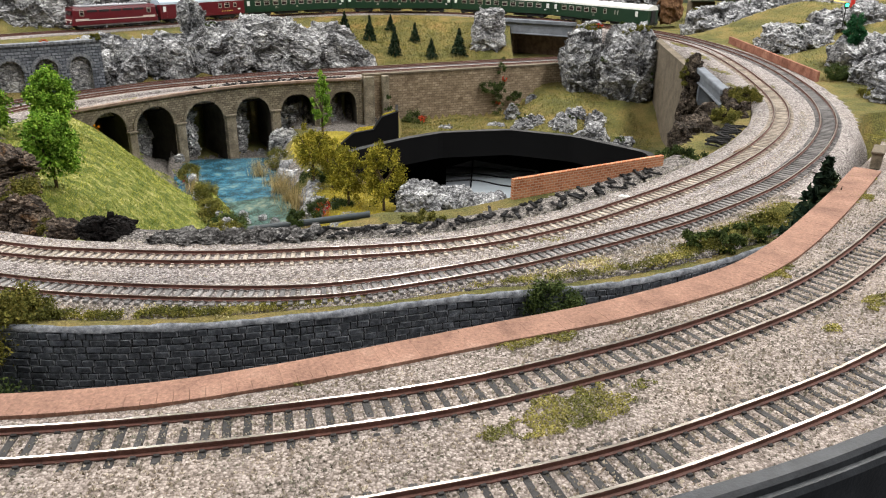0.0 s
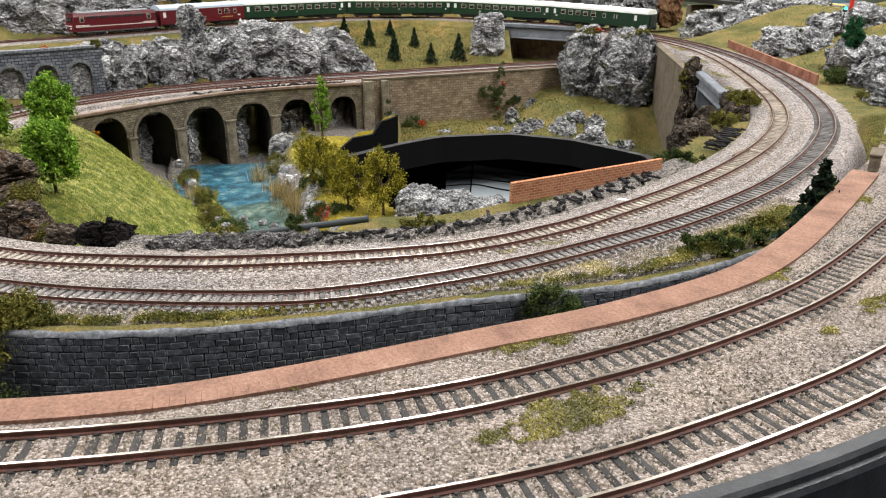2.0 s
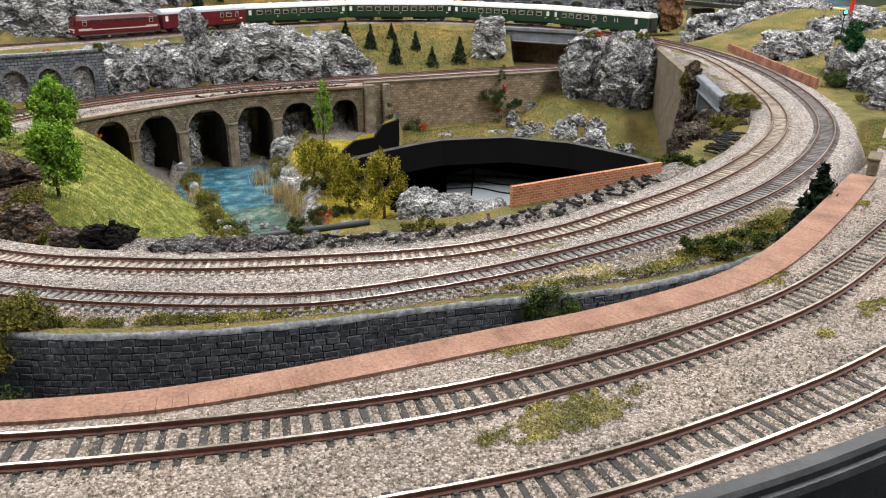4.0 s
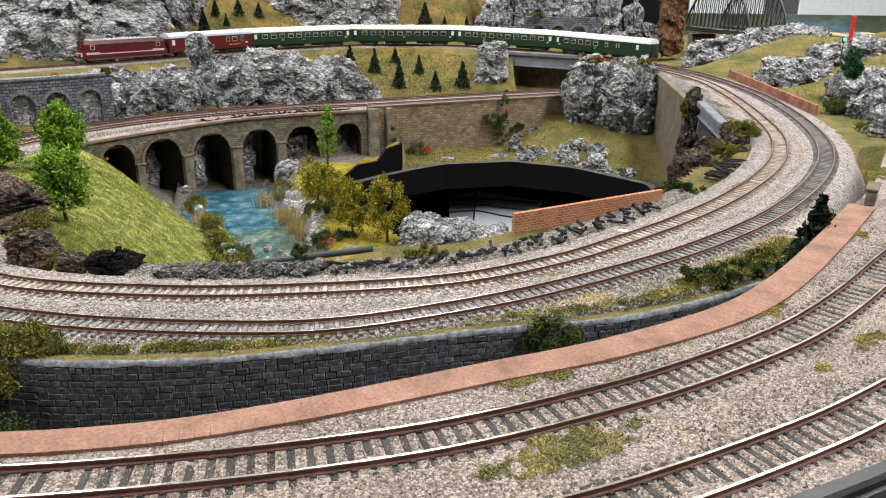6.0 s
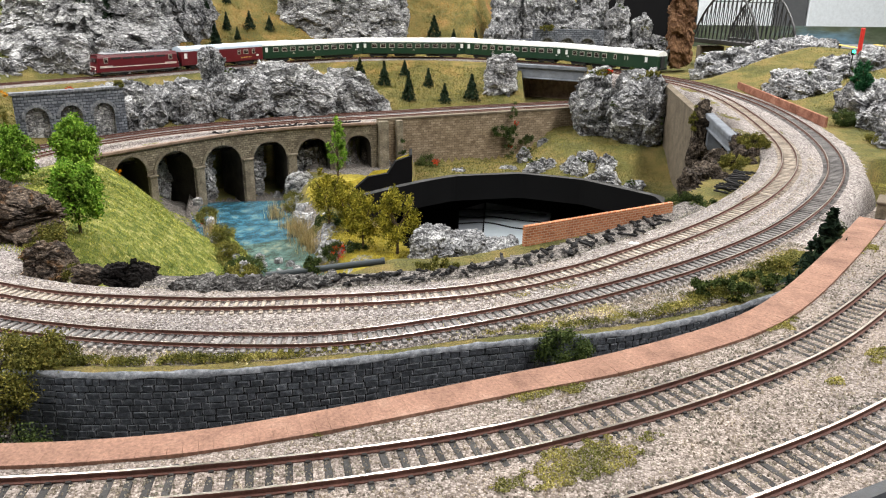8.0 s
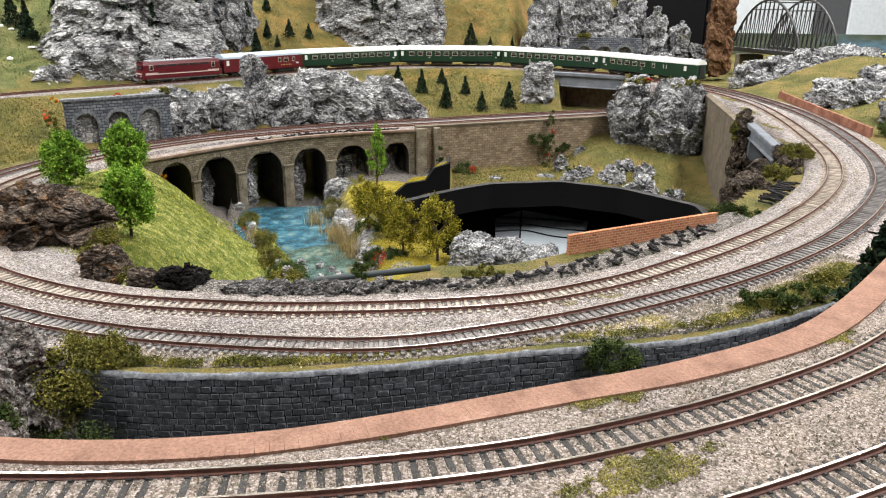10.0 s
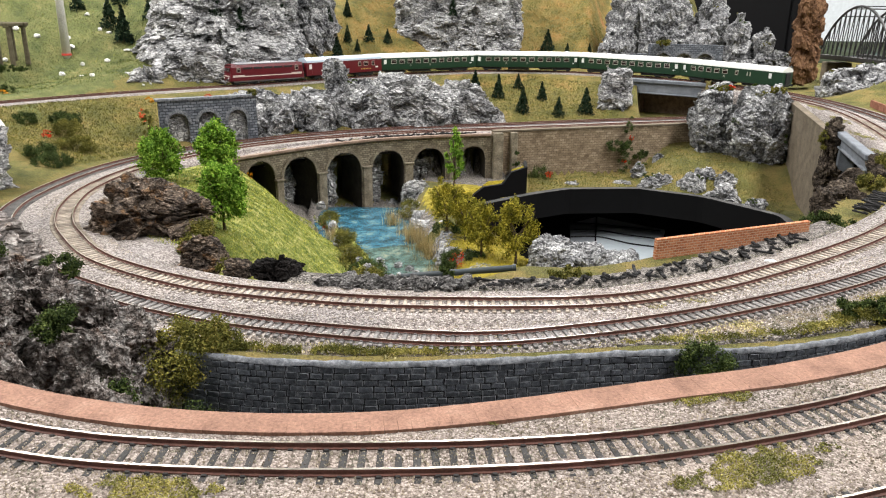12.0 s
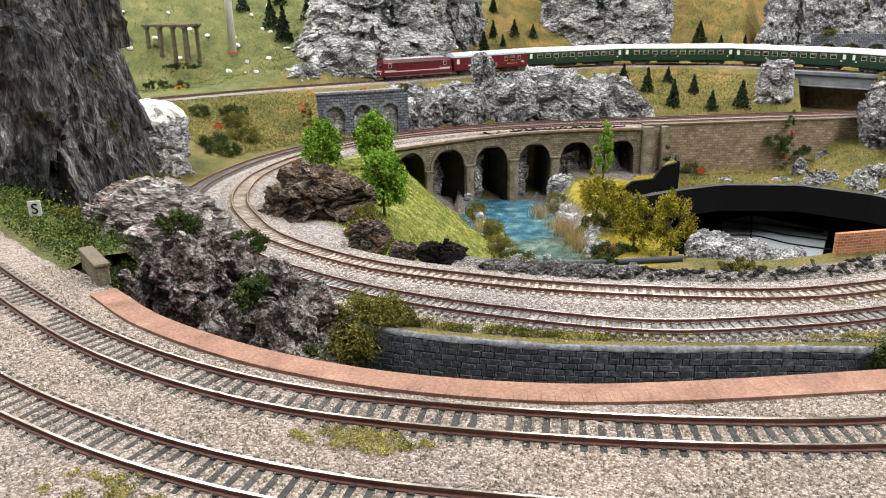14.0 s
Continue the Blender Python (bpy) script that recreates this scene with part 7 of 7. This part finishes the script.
lt = part("letter", me_t, None, ob, "black letter S")
lt.matrix_local = pose(0, -0.0007, 0.0105, 90, 0, 0)
ob.rotation_euler = (0, 0, radians(32))

# ---------------------------------------------------------------- the train
m_green = plain("dark_green_coach_paint", (0.010, 0.036, 0.018), 0.32, spec=0.5)
m_white_roof = plain("white_coach_roof", (0.74, 0.75, 0.71), 0.5)
m_red = plain("ruby_red_paint", (0.105, 0.009, 0.014), 0.3, spec=0.5)
m_blue_roof = plain("pale_blue_grey_roof", (0.42, 0.50, 0.58), 0.5)
m_glass = plain("dark_window_glass", (0.03, 0.018, 0.018), 0.12, spec=0.6)
m_frame = plain("beige_window_frame", (0.42, 0.40, 0.34), 0.4)
m_white = plain("white_print", (0.72, 0.72, 0.70), 0.5)
m_under = plain("black_running_gear", (0.018, 0.018, 0.019), 0.6)
m_grey_roof = plain("grey_loco_roof", (0.30, 0.31, 0.33), 0.5)
m_cream = plain("cream_stripe", (0.62, 0.55, 0.50), 0.4)
m_gold = plain("golden_lettering", (0.55, 0.36, 0.10), 0.4)
W2 = 0.0152


def shell(length, z0, z1, half):
    g = Geo()
    xs_ = np.array([-length / 2, length / 2])
    prof = [(-half, z0), (-half, z1), (half, z1), (half, z0), (half * 0.9, z0 - 0.001), (-half * 0.9, z0 - 0.001)]
    return g.sweep(prof, np.c_[xs_, 0 * xs_, 0 * xs_], np.tile([0, 1, 0], (2, 1)))


def roof_geo(length, z1, half, rise):
    q = np.linspace(0, math.pi, 13)
    prof = [(half * math.cos(a) * 1.01, z1 + rise * math.sin(a) ** 0.75) for a in q]
    xs_ = np.array([-length / 2, -length / 2 + 0.002, length / 2 - 0.002, length / 2])
    return Geo().sweep(prof, np.c_[xs_, 0 * xs_, 0 * xs_], np.tile([0, 1, 0], (4, 1)))


def frame_mesh(w, h, bar, mat, cross=True):
    g = Geo()
    for sgn in (-1, 1):
        g.box(sgn * (w - bar) / 2, 0, 0, bar, 0.0007, h, 0.0001).box(0, 0, sgn * (h - bar) / 2, w - 2 * bar, 0.0007, bar, 0.0001)
    if cross:
        g.box(0, 0, h * 0.18, w - 2 * bar, 0.0006, bar * 0.8)
    return g.mesh("window_frame", mat)


WIN = frame_mesh(0.0125, 0.0092, 0.0008, m_frame)
PANE = Geo().box(0, 0, 0, 0.0118, 0.0004, 0.0085).mesh("pane", m_glass)
SMALL = frame_mesh(0.0075, 0.0092, 0.0008, m_frame)
SMALL_PANE = Geo().box(0, 0, 0, 0.0068, 0.0004, 0.0085).mesh("pane", m_glass)
DOOR_G = Geo().box(0, 0, 0, 0.0095, 0.0006, 0.0245, 0.0002)


def window(parent, x, side, z, small=False):
    fr = part("window", SMALL if small else WIN, None, parent)
    fr.matrix_local = pose(x, side * (W2 + 0.0002), z)
    pn = part("pane", SMALL_PANE if small else PANE, None, fr)
    return fr


def bogie(parent, x, axle=0.030):
    b = part("bogie", Geo().box(0, 0, 0.0055, axle + 0.014, 0.022, 0.0035, 0.0006).box(0, 0.0105, 0.0055, axle + 0.010, 0.002, 0.005, 0.0005).box(0, -0.0105, 0.0055, axle + 0.010, 0.002, 0.005, 0.0005), m_under, parent)
    b.location = (x, 0, 0)
    for dx in (-axle / 2, axle / 2):
        g = Geo()
        for sgn in (-1, 1):
            g.tube((dx, sgn * (G / 2 + 0.001), 0.0052), (dx, sgn * (G / 2 - 0.0013), 0.0052), 0.0051, 0.0051, 14)
        g.tube((dx, -0.007, 0.0052), (dx, 0.007, 0.0052), 0.001, 0.001, 6)
        part("wheelset", g, m_under, b)


def buffers(parent, x, sgn):
    for dy in (-0.0095, 0.0095):
        part("buffer", Geo().tube((x, dy, 0.0115), (x + sgn * 0.004, dy, 0.0115), 0.001, 0.001, 8).tube((x + sgn * 0.004, dy, 0.0115), (x + sgn * 0.0048, dy, 0.0115), 0.0024, 0.0024, 10), m_under, parent)


def coach(label, length, body_mat, roof_mat, plan, category="railway coach"):
    """A coach that stands on its wheels, nose to +x; plan lists what its sides show."""
    ob = thing("railway_coach", label, category, "cars of the train")
    part("body", shell(length, 0.010, 0.0355, W2), body_mat, ob)
    part("roof", roof_geo(length, 0.0355, W2, 0.0095), roof_mat, ob)
    part("underframe", Geo().box(0, 0, 0.0088, length * 0.98, 0.025, 0.002, 0.0004).box(0.02, 0, 0.006, 0.05, 0.02, 0.006, 0.0006).box(-0.045, 0, 0.006, 0.03, 0.02, 0.005, 0.0006), m_under, ob)
    for x in (-1, 1):
        bogie(ob, x * (length / 2 - 0.042))
        buffers(ob, x * length / 2, x)
        part("gangway", Geo().box(x * (length / 2 + 0.001), 0, 0.023, 0.003, 0.013, 0.024, 0.001), m_under, ob)
    for k in range(6):
        part("roof_vent", Geo().box((k - 2.5) * length / 6.5, 0.004 if k % 2 else -0.004, 0.0448, 0.007, 0.004, 0.0014, 0.0005), roof_mat, ob)
    for side in (-1, 1):
        for kind_, x in plan:
            if kind_ == "w":
                window(ob, x, side, 0.0275)
            elif kind_ == "s":
                window(ob, x, side, 0.0275, True)
            elif kind_ == "d":
                d = part("door", DOOR_G, body_mat, ob)
                d.location = (x, side * (W2 + 0.0002), 0.0228)
                part("door_window", Geo().box(x, side * (W2 + 0.0008), 0.0275, 0.0062, 0.0004, 0.0095), m_white, ob, "pale door window")
            elif kind_ == "l":
                part("route_board", Geo().box(x, side * (W2 + 0.0002), 0.019, 0.0065, 0.0006, 0.0026), m_white, ob, "white route board")
            elif kind_ == "m":
                part("marking", Geo().box(x, side * (W2 + 0.0001), 0.0195, 0.0035, 0.0004, 0.0012).box(x, side * (W2 + 0.0001), 0.0172, 0.006, 0.0004, 0.0006), m_frame, ob, "small pale marking")
            elif kind_ == "g":
                for j in range(7):
                    part("lettering", Geo().box(x + (j - 3) * 0.0042, side * (W2 + 0.0002), 0.0165, 0.002, 0.0004, 0.0022), m_gold, ob, "golden lettering bar")
            elif kind_ == "v":
                part("louvre", Geo().box(x, side * (W2 + 0.0002), 0.027, 0.0018, 0.0005, 0.0075), m_frame, ob, "narrow pale louvre")
    return ob


LC = 0.249
wins = [("w", (k - 4.5) * 0.0205) for k in range(10)]
full = wins + [("d", -0.114), ("d", 0.114), ("l", -0.110), ("m", 0.0), ("m", 0.05)]
half = [("w", 0.0905 - k * 0.0205) for k in range(5)] + [("s", -0.02), ("v", -0.045), ("v", -0.052), ("d", 0.114), ("d", -0.098), ("m", 0.01), ("l", 0.110)]
front_s = line_out.near(-0.700, 1.344) - 0.045
cars = []


def stand(ob, s_mid, length):
    """Sets a car onto the rails by the places of its bogies."""
    d = length / 2 - 0.04
    a, _, _ = line_out.at(np.array([s_mid - d]))
    b, _, _ = line_out.at(np.array([s_mid + d]))
    mid, t = (a[0] + b[0]) / 2, b[0] - a[0]
    ob.matrix_world = turned(mid, t)


# electric locomotive
LL = 0.162
loco = thing("locomotive", "ruby red electric locomotive with a cream stripe and grey roof", "locomotive", "cars of the train")
g = Geo()
xsec = np.array([-LL / 2, -LL / 2 + 0.004, LL / 2 - 0.004, LL / 2])
prof = np.array([(-W2, 0.0085), (-W2, 0.033), (-W2 * 0.86, 0.0385), (W2 * 0.86, 0.0385), (W2, 0.033), (W2, 0.0085)])
v = []
for i, x in enumerate(xsec):
    k = 0.93 if i in (0, 3) else 1.0
    for a, b in prof:
        slope = 0.006 * max(0, (b - 0.022) / 0.0165) if i in (0, 3) else 0
        v.append((x - math.copysign(slope, x), a * k, b))
g.add(v, [(i * 6 + j, (i + 1) * 6 + j, (i + 1) * 6 + (j + 1) % 6, i * 6 + (j + 1) % 6) for i in range(3) for j in range(6)] + [(5, 4, 3, 2, 1, 0), (18, 19, 20, 21, 22, 23)])
part("body", g, m_red, loco)
part("roof", Geo().box(0, 0, 0.0395, LL * 0.80, 0.023, 0.003, 0.001), m_grey_roof, loco, "grey roof")
for side in (-1, 1):
    part("stripe", Geo().box(0, side * (W2 + 0.0001), 0.0165, LL - 0.012, 0.0005, 0.0016), m_cream, loco, "cream stripe")
    for x in (-LL / 2 + 0.018, LL / 2 - 0.018):
        part("stripe", Geo().box(x, side * (W2 + 0.0002), 0.0185, 0.024, 0.0005, 0.0018), m_cream, loco, "cream stripe")
        w_ = part("window", SMALL, None, loco)
        w_.location = (x, side * (W2 + 0.0002), 0.0285)
        part("pane", SMALL_PANE, None, w_)
    for k in range(5):
        part("louvre", Geo().box((k - 2) * 0.022, side * (W2 + 0.0001), 0.0315, 0.018, 0.0005, 0.0035), m_under, loco, "dark air louvre")
    part("skirt", Geo().box(0, side * 0.0125, 0.0075, LL * 0.9, 0.0015, 0.003, 0.0003), m_grey_roof, loco, "grey frame edge")
for sgn in (-1, 1):
    for dy in (-0.0055, 0.0055):
        part("windscreen", Geo().box(sgn * (LL / 2 - 0.0022), dy, 0.0295, 0.0012, 0.0085, 0.007, 0.0002, turn=pose(0, 0, 0, 0, -sgn * 20, 0)), m_glass, loco)
    for dy in (-0.009, 0.009):
        part("headlight", Geo().tube((sgn * LL / 2, dy, 0.014), (sgn * (LL / 2 + 0.0008), dy, 0.014), 0.0016, 0.0016, 10), m_white, loco)
    part("stripe", Geo().box(sgn * (LL / 2 + 0.0001), 0, 0.0178, 0.0004, 0.026, 0.002), m_cream, loco, "cream stripe")
    buffers(loco, sgn * LL / 2, sgn)
    bogie(loco, sgn * 0.046, 0.036)
    # pantograph
    x0 = sgn * 0.045
    for dy in (-0.006, 0.006):
        part("pantograph_arm", Geo().tube((x0 + 0.012, dy, 0.0415), (x0 - 0.010, dy * 0.8, 0.0455), 0.0004, 0.0004, 5), m_grey_roof, loco)
        part("pantograph_arm", Geo().tube((x0 - 0.010, dy * 0.8, 0.0455), (x0 + 0.012, dy, 0.0475), 0.0004, 0.0004, 5), m_grey_roof, loco)
        part("pantograph_base", Geo().tube((x0 - 0.013, dy, 0.0415), (x0 + 0.013, dy, 0.0415), 0.0005, 0.0005, 5), m_grey_roof, loco)
    part("pantograph_head", Geo().tube((x0 + 0.012, -0.011, 0.048), (x0 + 0.012, 0.011, 0.048), 0.0006, 0.0006, 6), m_grey_roof, loco)
    for k in range(3):
        part("insulator", Geo().tube((sgn * (0.012 + 0.008 * k), 0.004, 0.0405), (sgn * (0.012 + 0.008 * k), 0.004, 0.0435), 0.0009, 0.0006, 7), m_under, loco)
stand(loco, front_s - LL / 2, LL)
s_next = front_s - LL - 0.005
LR = 0.198
red = coach("dark red dining coach with a pale blue-grey roof and gold lettering", LR, m_red, m_blue_roof, [("g", 0.045), ("g", -0.055), ("s", -0.075), ("w", -0.055), ("s", -0.038), ("l", 0.06), ("l", -0.085), ("d", 0.090), ("s", 0.03)])
stand(red, s_next - LR / 2, LR)
s_next -= LR + 0.0055
first = None
for k in range(3):
    lab = "dark green passenger coach with a white roof and ten windows"
    if first is None:
        first = coach(lab, LC, m_green, m_white_roof, full)
        ob = first
    else:
        ob = copy_thing(first, Matrix())
    stand(ob, s_next - LC / 2, LC)
    s_next -= LC + 0.0055
last = coach("dark green half-luggage coach with a white roof behind three coaches", LC, m_green, m_white_roof, half)
stand(last, s_next - LC / 2, LC)

# ---------------------------------------------------------------- far hillside things
m_old_stone = surface("olive_grey_columns", [(0.3, (0.07, 0.06, 0.035)), (0.7, (0.16, 0.14, 0.09))], 120, 700, 0.9)
tz = ground_z(-1.10, 1.30)
tem = thing("column_ruin", "olive-grey ruin of columns carrying flat lintels", "ruin", at=(-1.105, 1.315, tz - 0.002))
for dx, dy in ((-0.045, -0.012), (-0.015, -0.012), (0.018, -0.012), (0.045, -0.012), (-0.045, 0.03), (0.045, 0.03), (0.018, 0.03)):
    part("column", Geo().tube((dx, dy, 0), (dx, dy, 0.070), 0.0048, 0.0042, 10).box(dx, dy, 0.071, 0.011, 0.011, 0.003, 0.0005), m_old_stone, tem)
part("lintel", Geo().box(0, -0.012, 0.0755, 0.108, 0.012, 0.006, 0.001), m_old_stone, tem)
part("lintel", Geo().box(0, 0.03, 0.0755, 0.108, 0.012, 0.006, 0.001), m_old_stone, tem)
part("lintel", Geo().box(-0.045, 0.009, 0.0757, 0.012, 0.03, 0.006, 0.001), m_old_stone, tem)
part("lintel", Geo().box(0.045, 0.009, 0.0757, 0.012, 0.03, 0.006, 0.001), m_old_stone, tem)
pz_ = ground_z(-1.028, 1.421)
mast = thing("mast", "tall white tapering mast with a red foot ring", "mast", at=(-1.028, 1.421, pz_))
part("tower", Geo().tube((0, 0, -0.004), (0, 0, 0.36), 0.0085, 0.005, 20), m_snow, mast, soft=True)
part("foot_ring", Geo().tube((0, 0, 0.002), (0, 0, 0.006), 0.0095, 0.0095, 20), plain("red_ring", (0.5, 0.07, 0.05), 0.5), mast, "red ring")
for k in range(34):
    x, y = rng.uniform(-1.35, -0.88), rng.uniform(1.22, 1.75)
    d_, _ = dist_to(back_line, np.array([[x, y]]))
    if d_[0] > 0.06:
        crag(x, y, ground_z(x, y) - 0.001, rng.uniform(0.009, 0.020), rng.uniform(0.008, 0.015), rng.uniform(0.004, 0.009), m_snow, 200 + k, detail=3, name="white_stone", label="small white stone lying in the green meadow")

# bow-string truss bridge, pillar and backdrop at the far end
m_steel = plain("black_bridge_steel", (0.035, 0.035, 0.037), 0.45)
br = thing("truss_bridge", "dark steel bow-string truss bridge model", "bridge", at=(0.600, 2.04, 0.026))
LB = 0.24
for dy in (0.0, 0.11):
    prev = None
    for k in range(17):
        u_ = k / 16
        top = (LB * u_, dy, 0.115 * (1 - (2 * u_ - 1) ** 2) ** 0.8 + 0.004)
        if prev:
            part("arch_segment", Geo().tube(prev, top, 0.0028, 0.0028, 8), m_steel, br)
        if 0 < k < 16:
            part("hanger", Geo().tube((LB * u_, dy, 0.002), top, 0.0014, 0.0014, 6), m_steel, br)
            part("brace", Geo().tube((LB * (k - 1) / 16, dy, 0.002), top, 0.0011, 0.0011, 6), m_steel, br)
        prev = top
    part("bottom_chord", Geo().box(LB / 2, dy, 0.0, LB, 0.006, 0.010, 0.0008), m_steel, br)
for k in range(4, 13, 2):
    u_ = k / 16
    zt = 0.115 * (1 - (2 * u_ - 1) ** 2) ** 0.8 + 0.004
    part("cross_brace", Geo().tube((LB * u_, 0, zt), (LB * u_, 0.11, zt), 0.0014, 0.0014, 6), m_steel, br)
part("deck", Geo().box(LB / 2, 0.055, -0.004, LB, 0.105, 0.005, 0.0005), m_under, br)
br.rotation_euler = (0, 0, -1.2)
for x0, y0 in ((0.65, 2.05), (0.78, 1.85)):
    tagged(part("bridge_pier", Geo().box(x0, y0, -0.092, 0.06, 0.04, 0.205, 0.002), m_concrete), "tan concrete pier of the truss bridge", "pier", kind="structure")
crag(0.535, 1.93, -0.04, 0.065, 0.06, 0.21, surface("rust_brown_rock", [(0.3, (0.055, 0.026, 0.013)), (0.5, (0.14, 0.072, 0.036)), (0.75, (0.26, 0.15, 0.08))], 60, 600, 0.9, bump=0.9), 140, detail=6, taper=0.1, square=5, rough=0.13, label="rust-brown rock pillar beside the truss bridge")
g = Geo().box(1.35, 2.75, -0.05, 1.2, 0.01, 0.16)
ob = part("backdrop_board", g, surface("landscape_backdrop", [(0.35, (0.03, 0.05, 0.02)), (0.5, (0.08, 0.10, 0.07)), (0.6, (0.10, 0.18, 0.25))], 6, 80, 0.7, stretch=(0.3, 1, 1)))
tagged(ob, "low painted landscape backdrop board in blue and green", "backdrop", kind="structure")
m_board_white = plain("white_display_board", (0.70, 0.75, 0.78), 0.6)
m_board_grey = plain("dark_grey_board", (0.09, 0.095, 0.10), 0.6)
for x0, x1, mt, lb in ((-0.3, 0.93, m_black, "black curtain in the hall"), (0.935, 1.055, m_black, "black curtain in the hall"), (1.06, 1.40, m_board_white, "white exhibition panel in the hall"), (1.405, 1.545, m_board_grey, "dark grey exhibition panel in the hall"), (1.55, 1.97, m_board_white, "white exhibition panel in the hall"), (1.975, 2.9, m_black, "black curtain in the hall")):
    tagged(part("display_panel", Geo().box((x0 + x1) / 2, 3.6, 0.0, x1 - x0, 0.03, 1.6, 0.005), mt), lb, "panel", kind="structure")

# signal, red pole and road at the far side
sg = thing("signal", "small lineside signal showing a green light", "signal", at=(0.665, 1.33, 0.02))
part("mast", Geo().tube((0, 0, -0.01), (0, 0, 0.030), 0.0009, 0.0009, 8), m_under, sg)
part("head", Geo().box(0, 0, 0.033, 0.006, 0.004, 0.010, 0.0008), m_under, sg)
part("green_light", Geo().tube((0, -0.002, 0.034), (0, -0.0032, 0.034), 0.0026, 0.0026, 14), plain("green_signal_lens", (0.02, 0.9, 0.25), 0.3, emit=12.0), sg, "glowing green lens")
tagged(part("red_pole", Geo().box(0.705, 1.39, 0.055, 0.006, 0.006, 0.07, 0.001), plain("red_pole_paint", (0.55, 0.03, 0.02), 0.5)), "slim bright red pole beside the road", "pole")
m_road = surface("grey_model_road", [(0.3, (0.10, 0.10, 0.105)), (0.7, (0.19, 0.19, 0.195))], 20, 300, 0.9)
road = thing("road", "grey model road with yellow edge lines", "road", kind="structure")
part("surface", Geo().box(0.98, 1.62, 0.02, 0.16, 0.7, 0.006), m_road, road).matrix_local = pose(0, 0, 0)
for dx in (-0.05, 0.05):
    part("edge_line", Geo().box(0.98 + dx, 1.62, 0.0235, 0.012, 0.69, 0.0012), plain("yellow_line_paint", (0.70, 0.52, 0.10), 0.6), road, "yellow line")

# pale panels and cables below the pit
# Flat panels added to stand in for the pale area deep below the table.
for v, mt, lb in ((((0.052, 1.400), (0.170, 1.335), (0.128, 1.12), (0.040, 1.16)), m_panel, "pale grey panel lying below the layout table"), (((0.000, 1.345), (0.049, 1.398), (0.037, 1.16), (0.0, 1.18)), m_panel_dim, "mid grey panel lying below the layout table")):
    g = Geo().add([(x, y, z) for z in (-0.250, -0.242) for x, y in v], [(0, 1, 2, 3), (7, 6, 5, 4), (0, 4, 5, 1), (1, 5, 6, 2), (2, 6, 7, 3), (3, 7, 4, 0)])
    tagged(part("storage_panel", g, mt), lb, "panel")
for k in range(3):
    run = Line([(0.0, 1.255 + 0.045 * k, -0.2405), (0.05, 1.265 + 0.04 * k, -0.2405), (0.10, 1.235 + 0.05 * k, -0.2405), (0.16, 1.22 + 0.05 * k, -0.2405)])
    ring = [(0.0012 * math.cos(q), 0.0012 * math.sin(q)) for q in np.linspace(0, 2 * math.pi, 7)[:-1]]
    tagged(part("cable", Geo().sweep(ring, run.p, run.side), m_black), "thin black cable running across the pale panel", "cable")
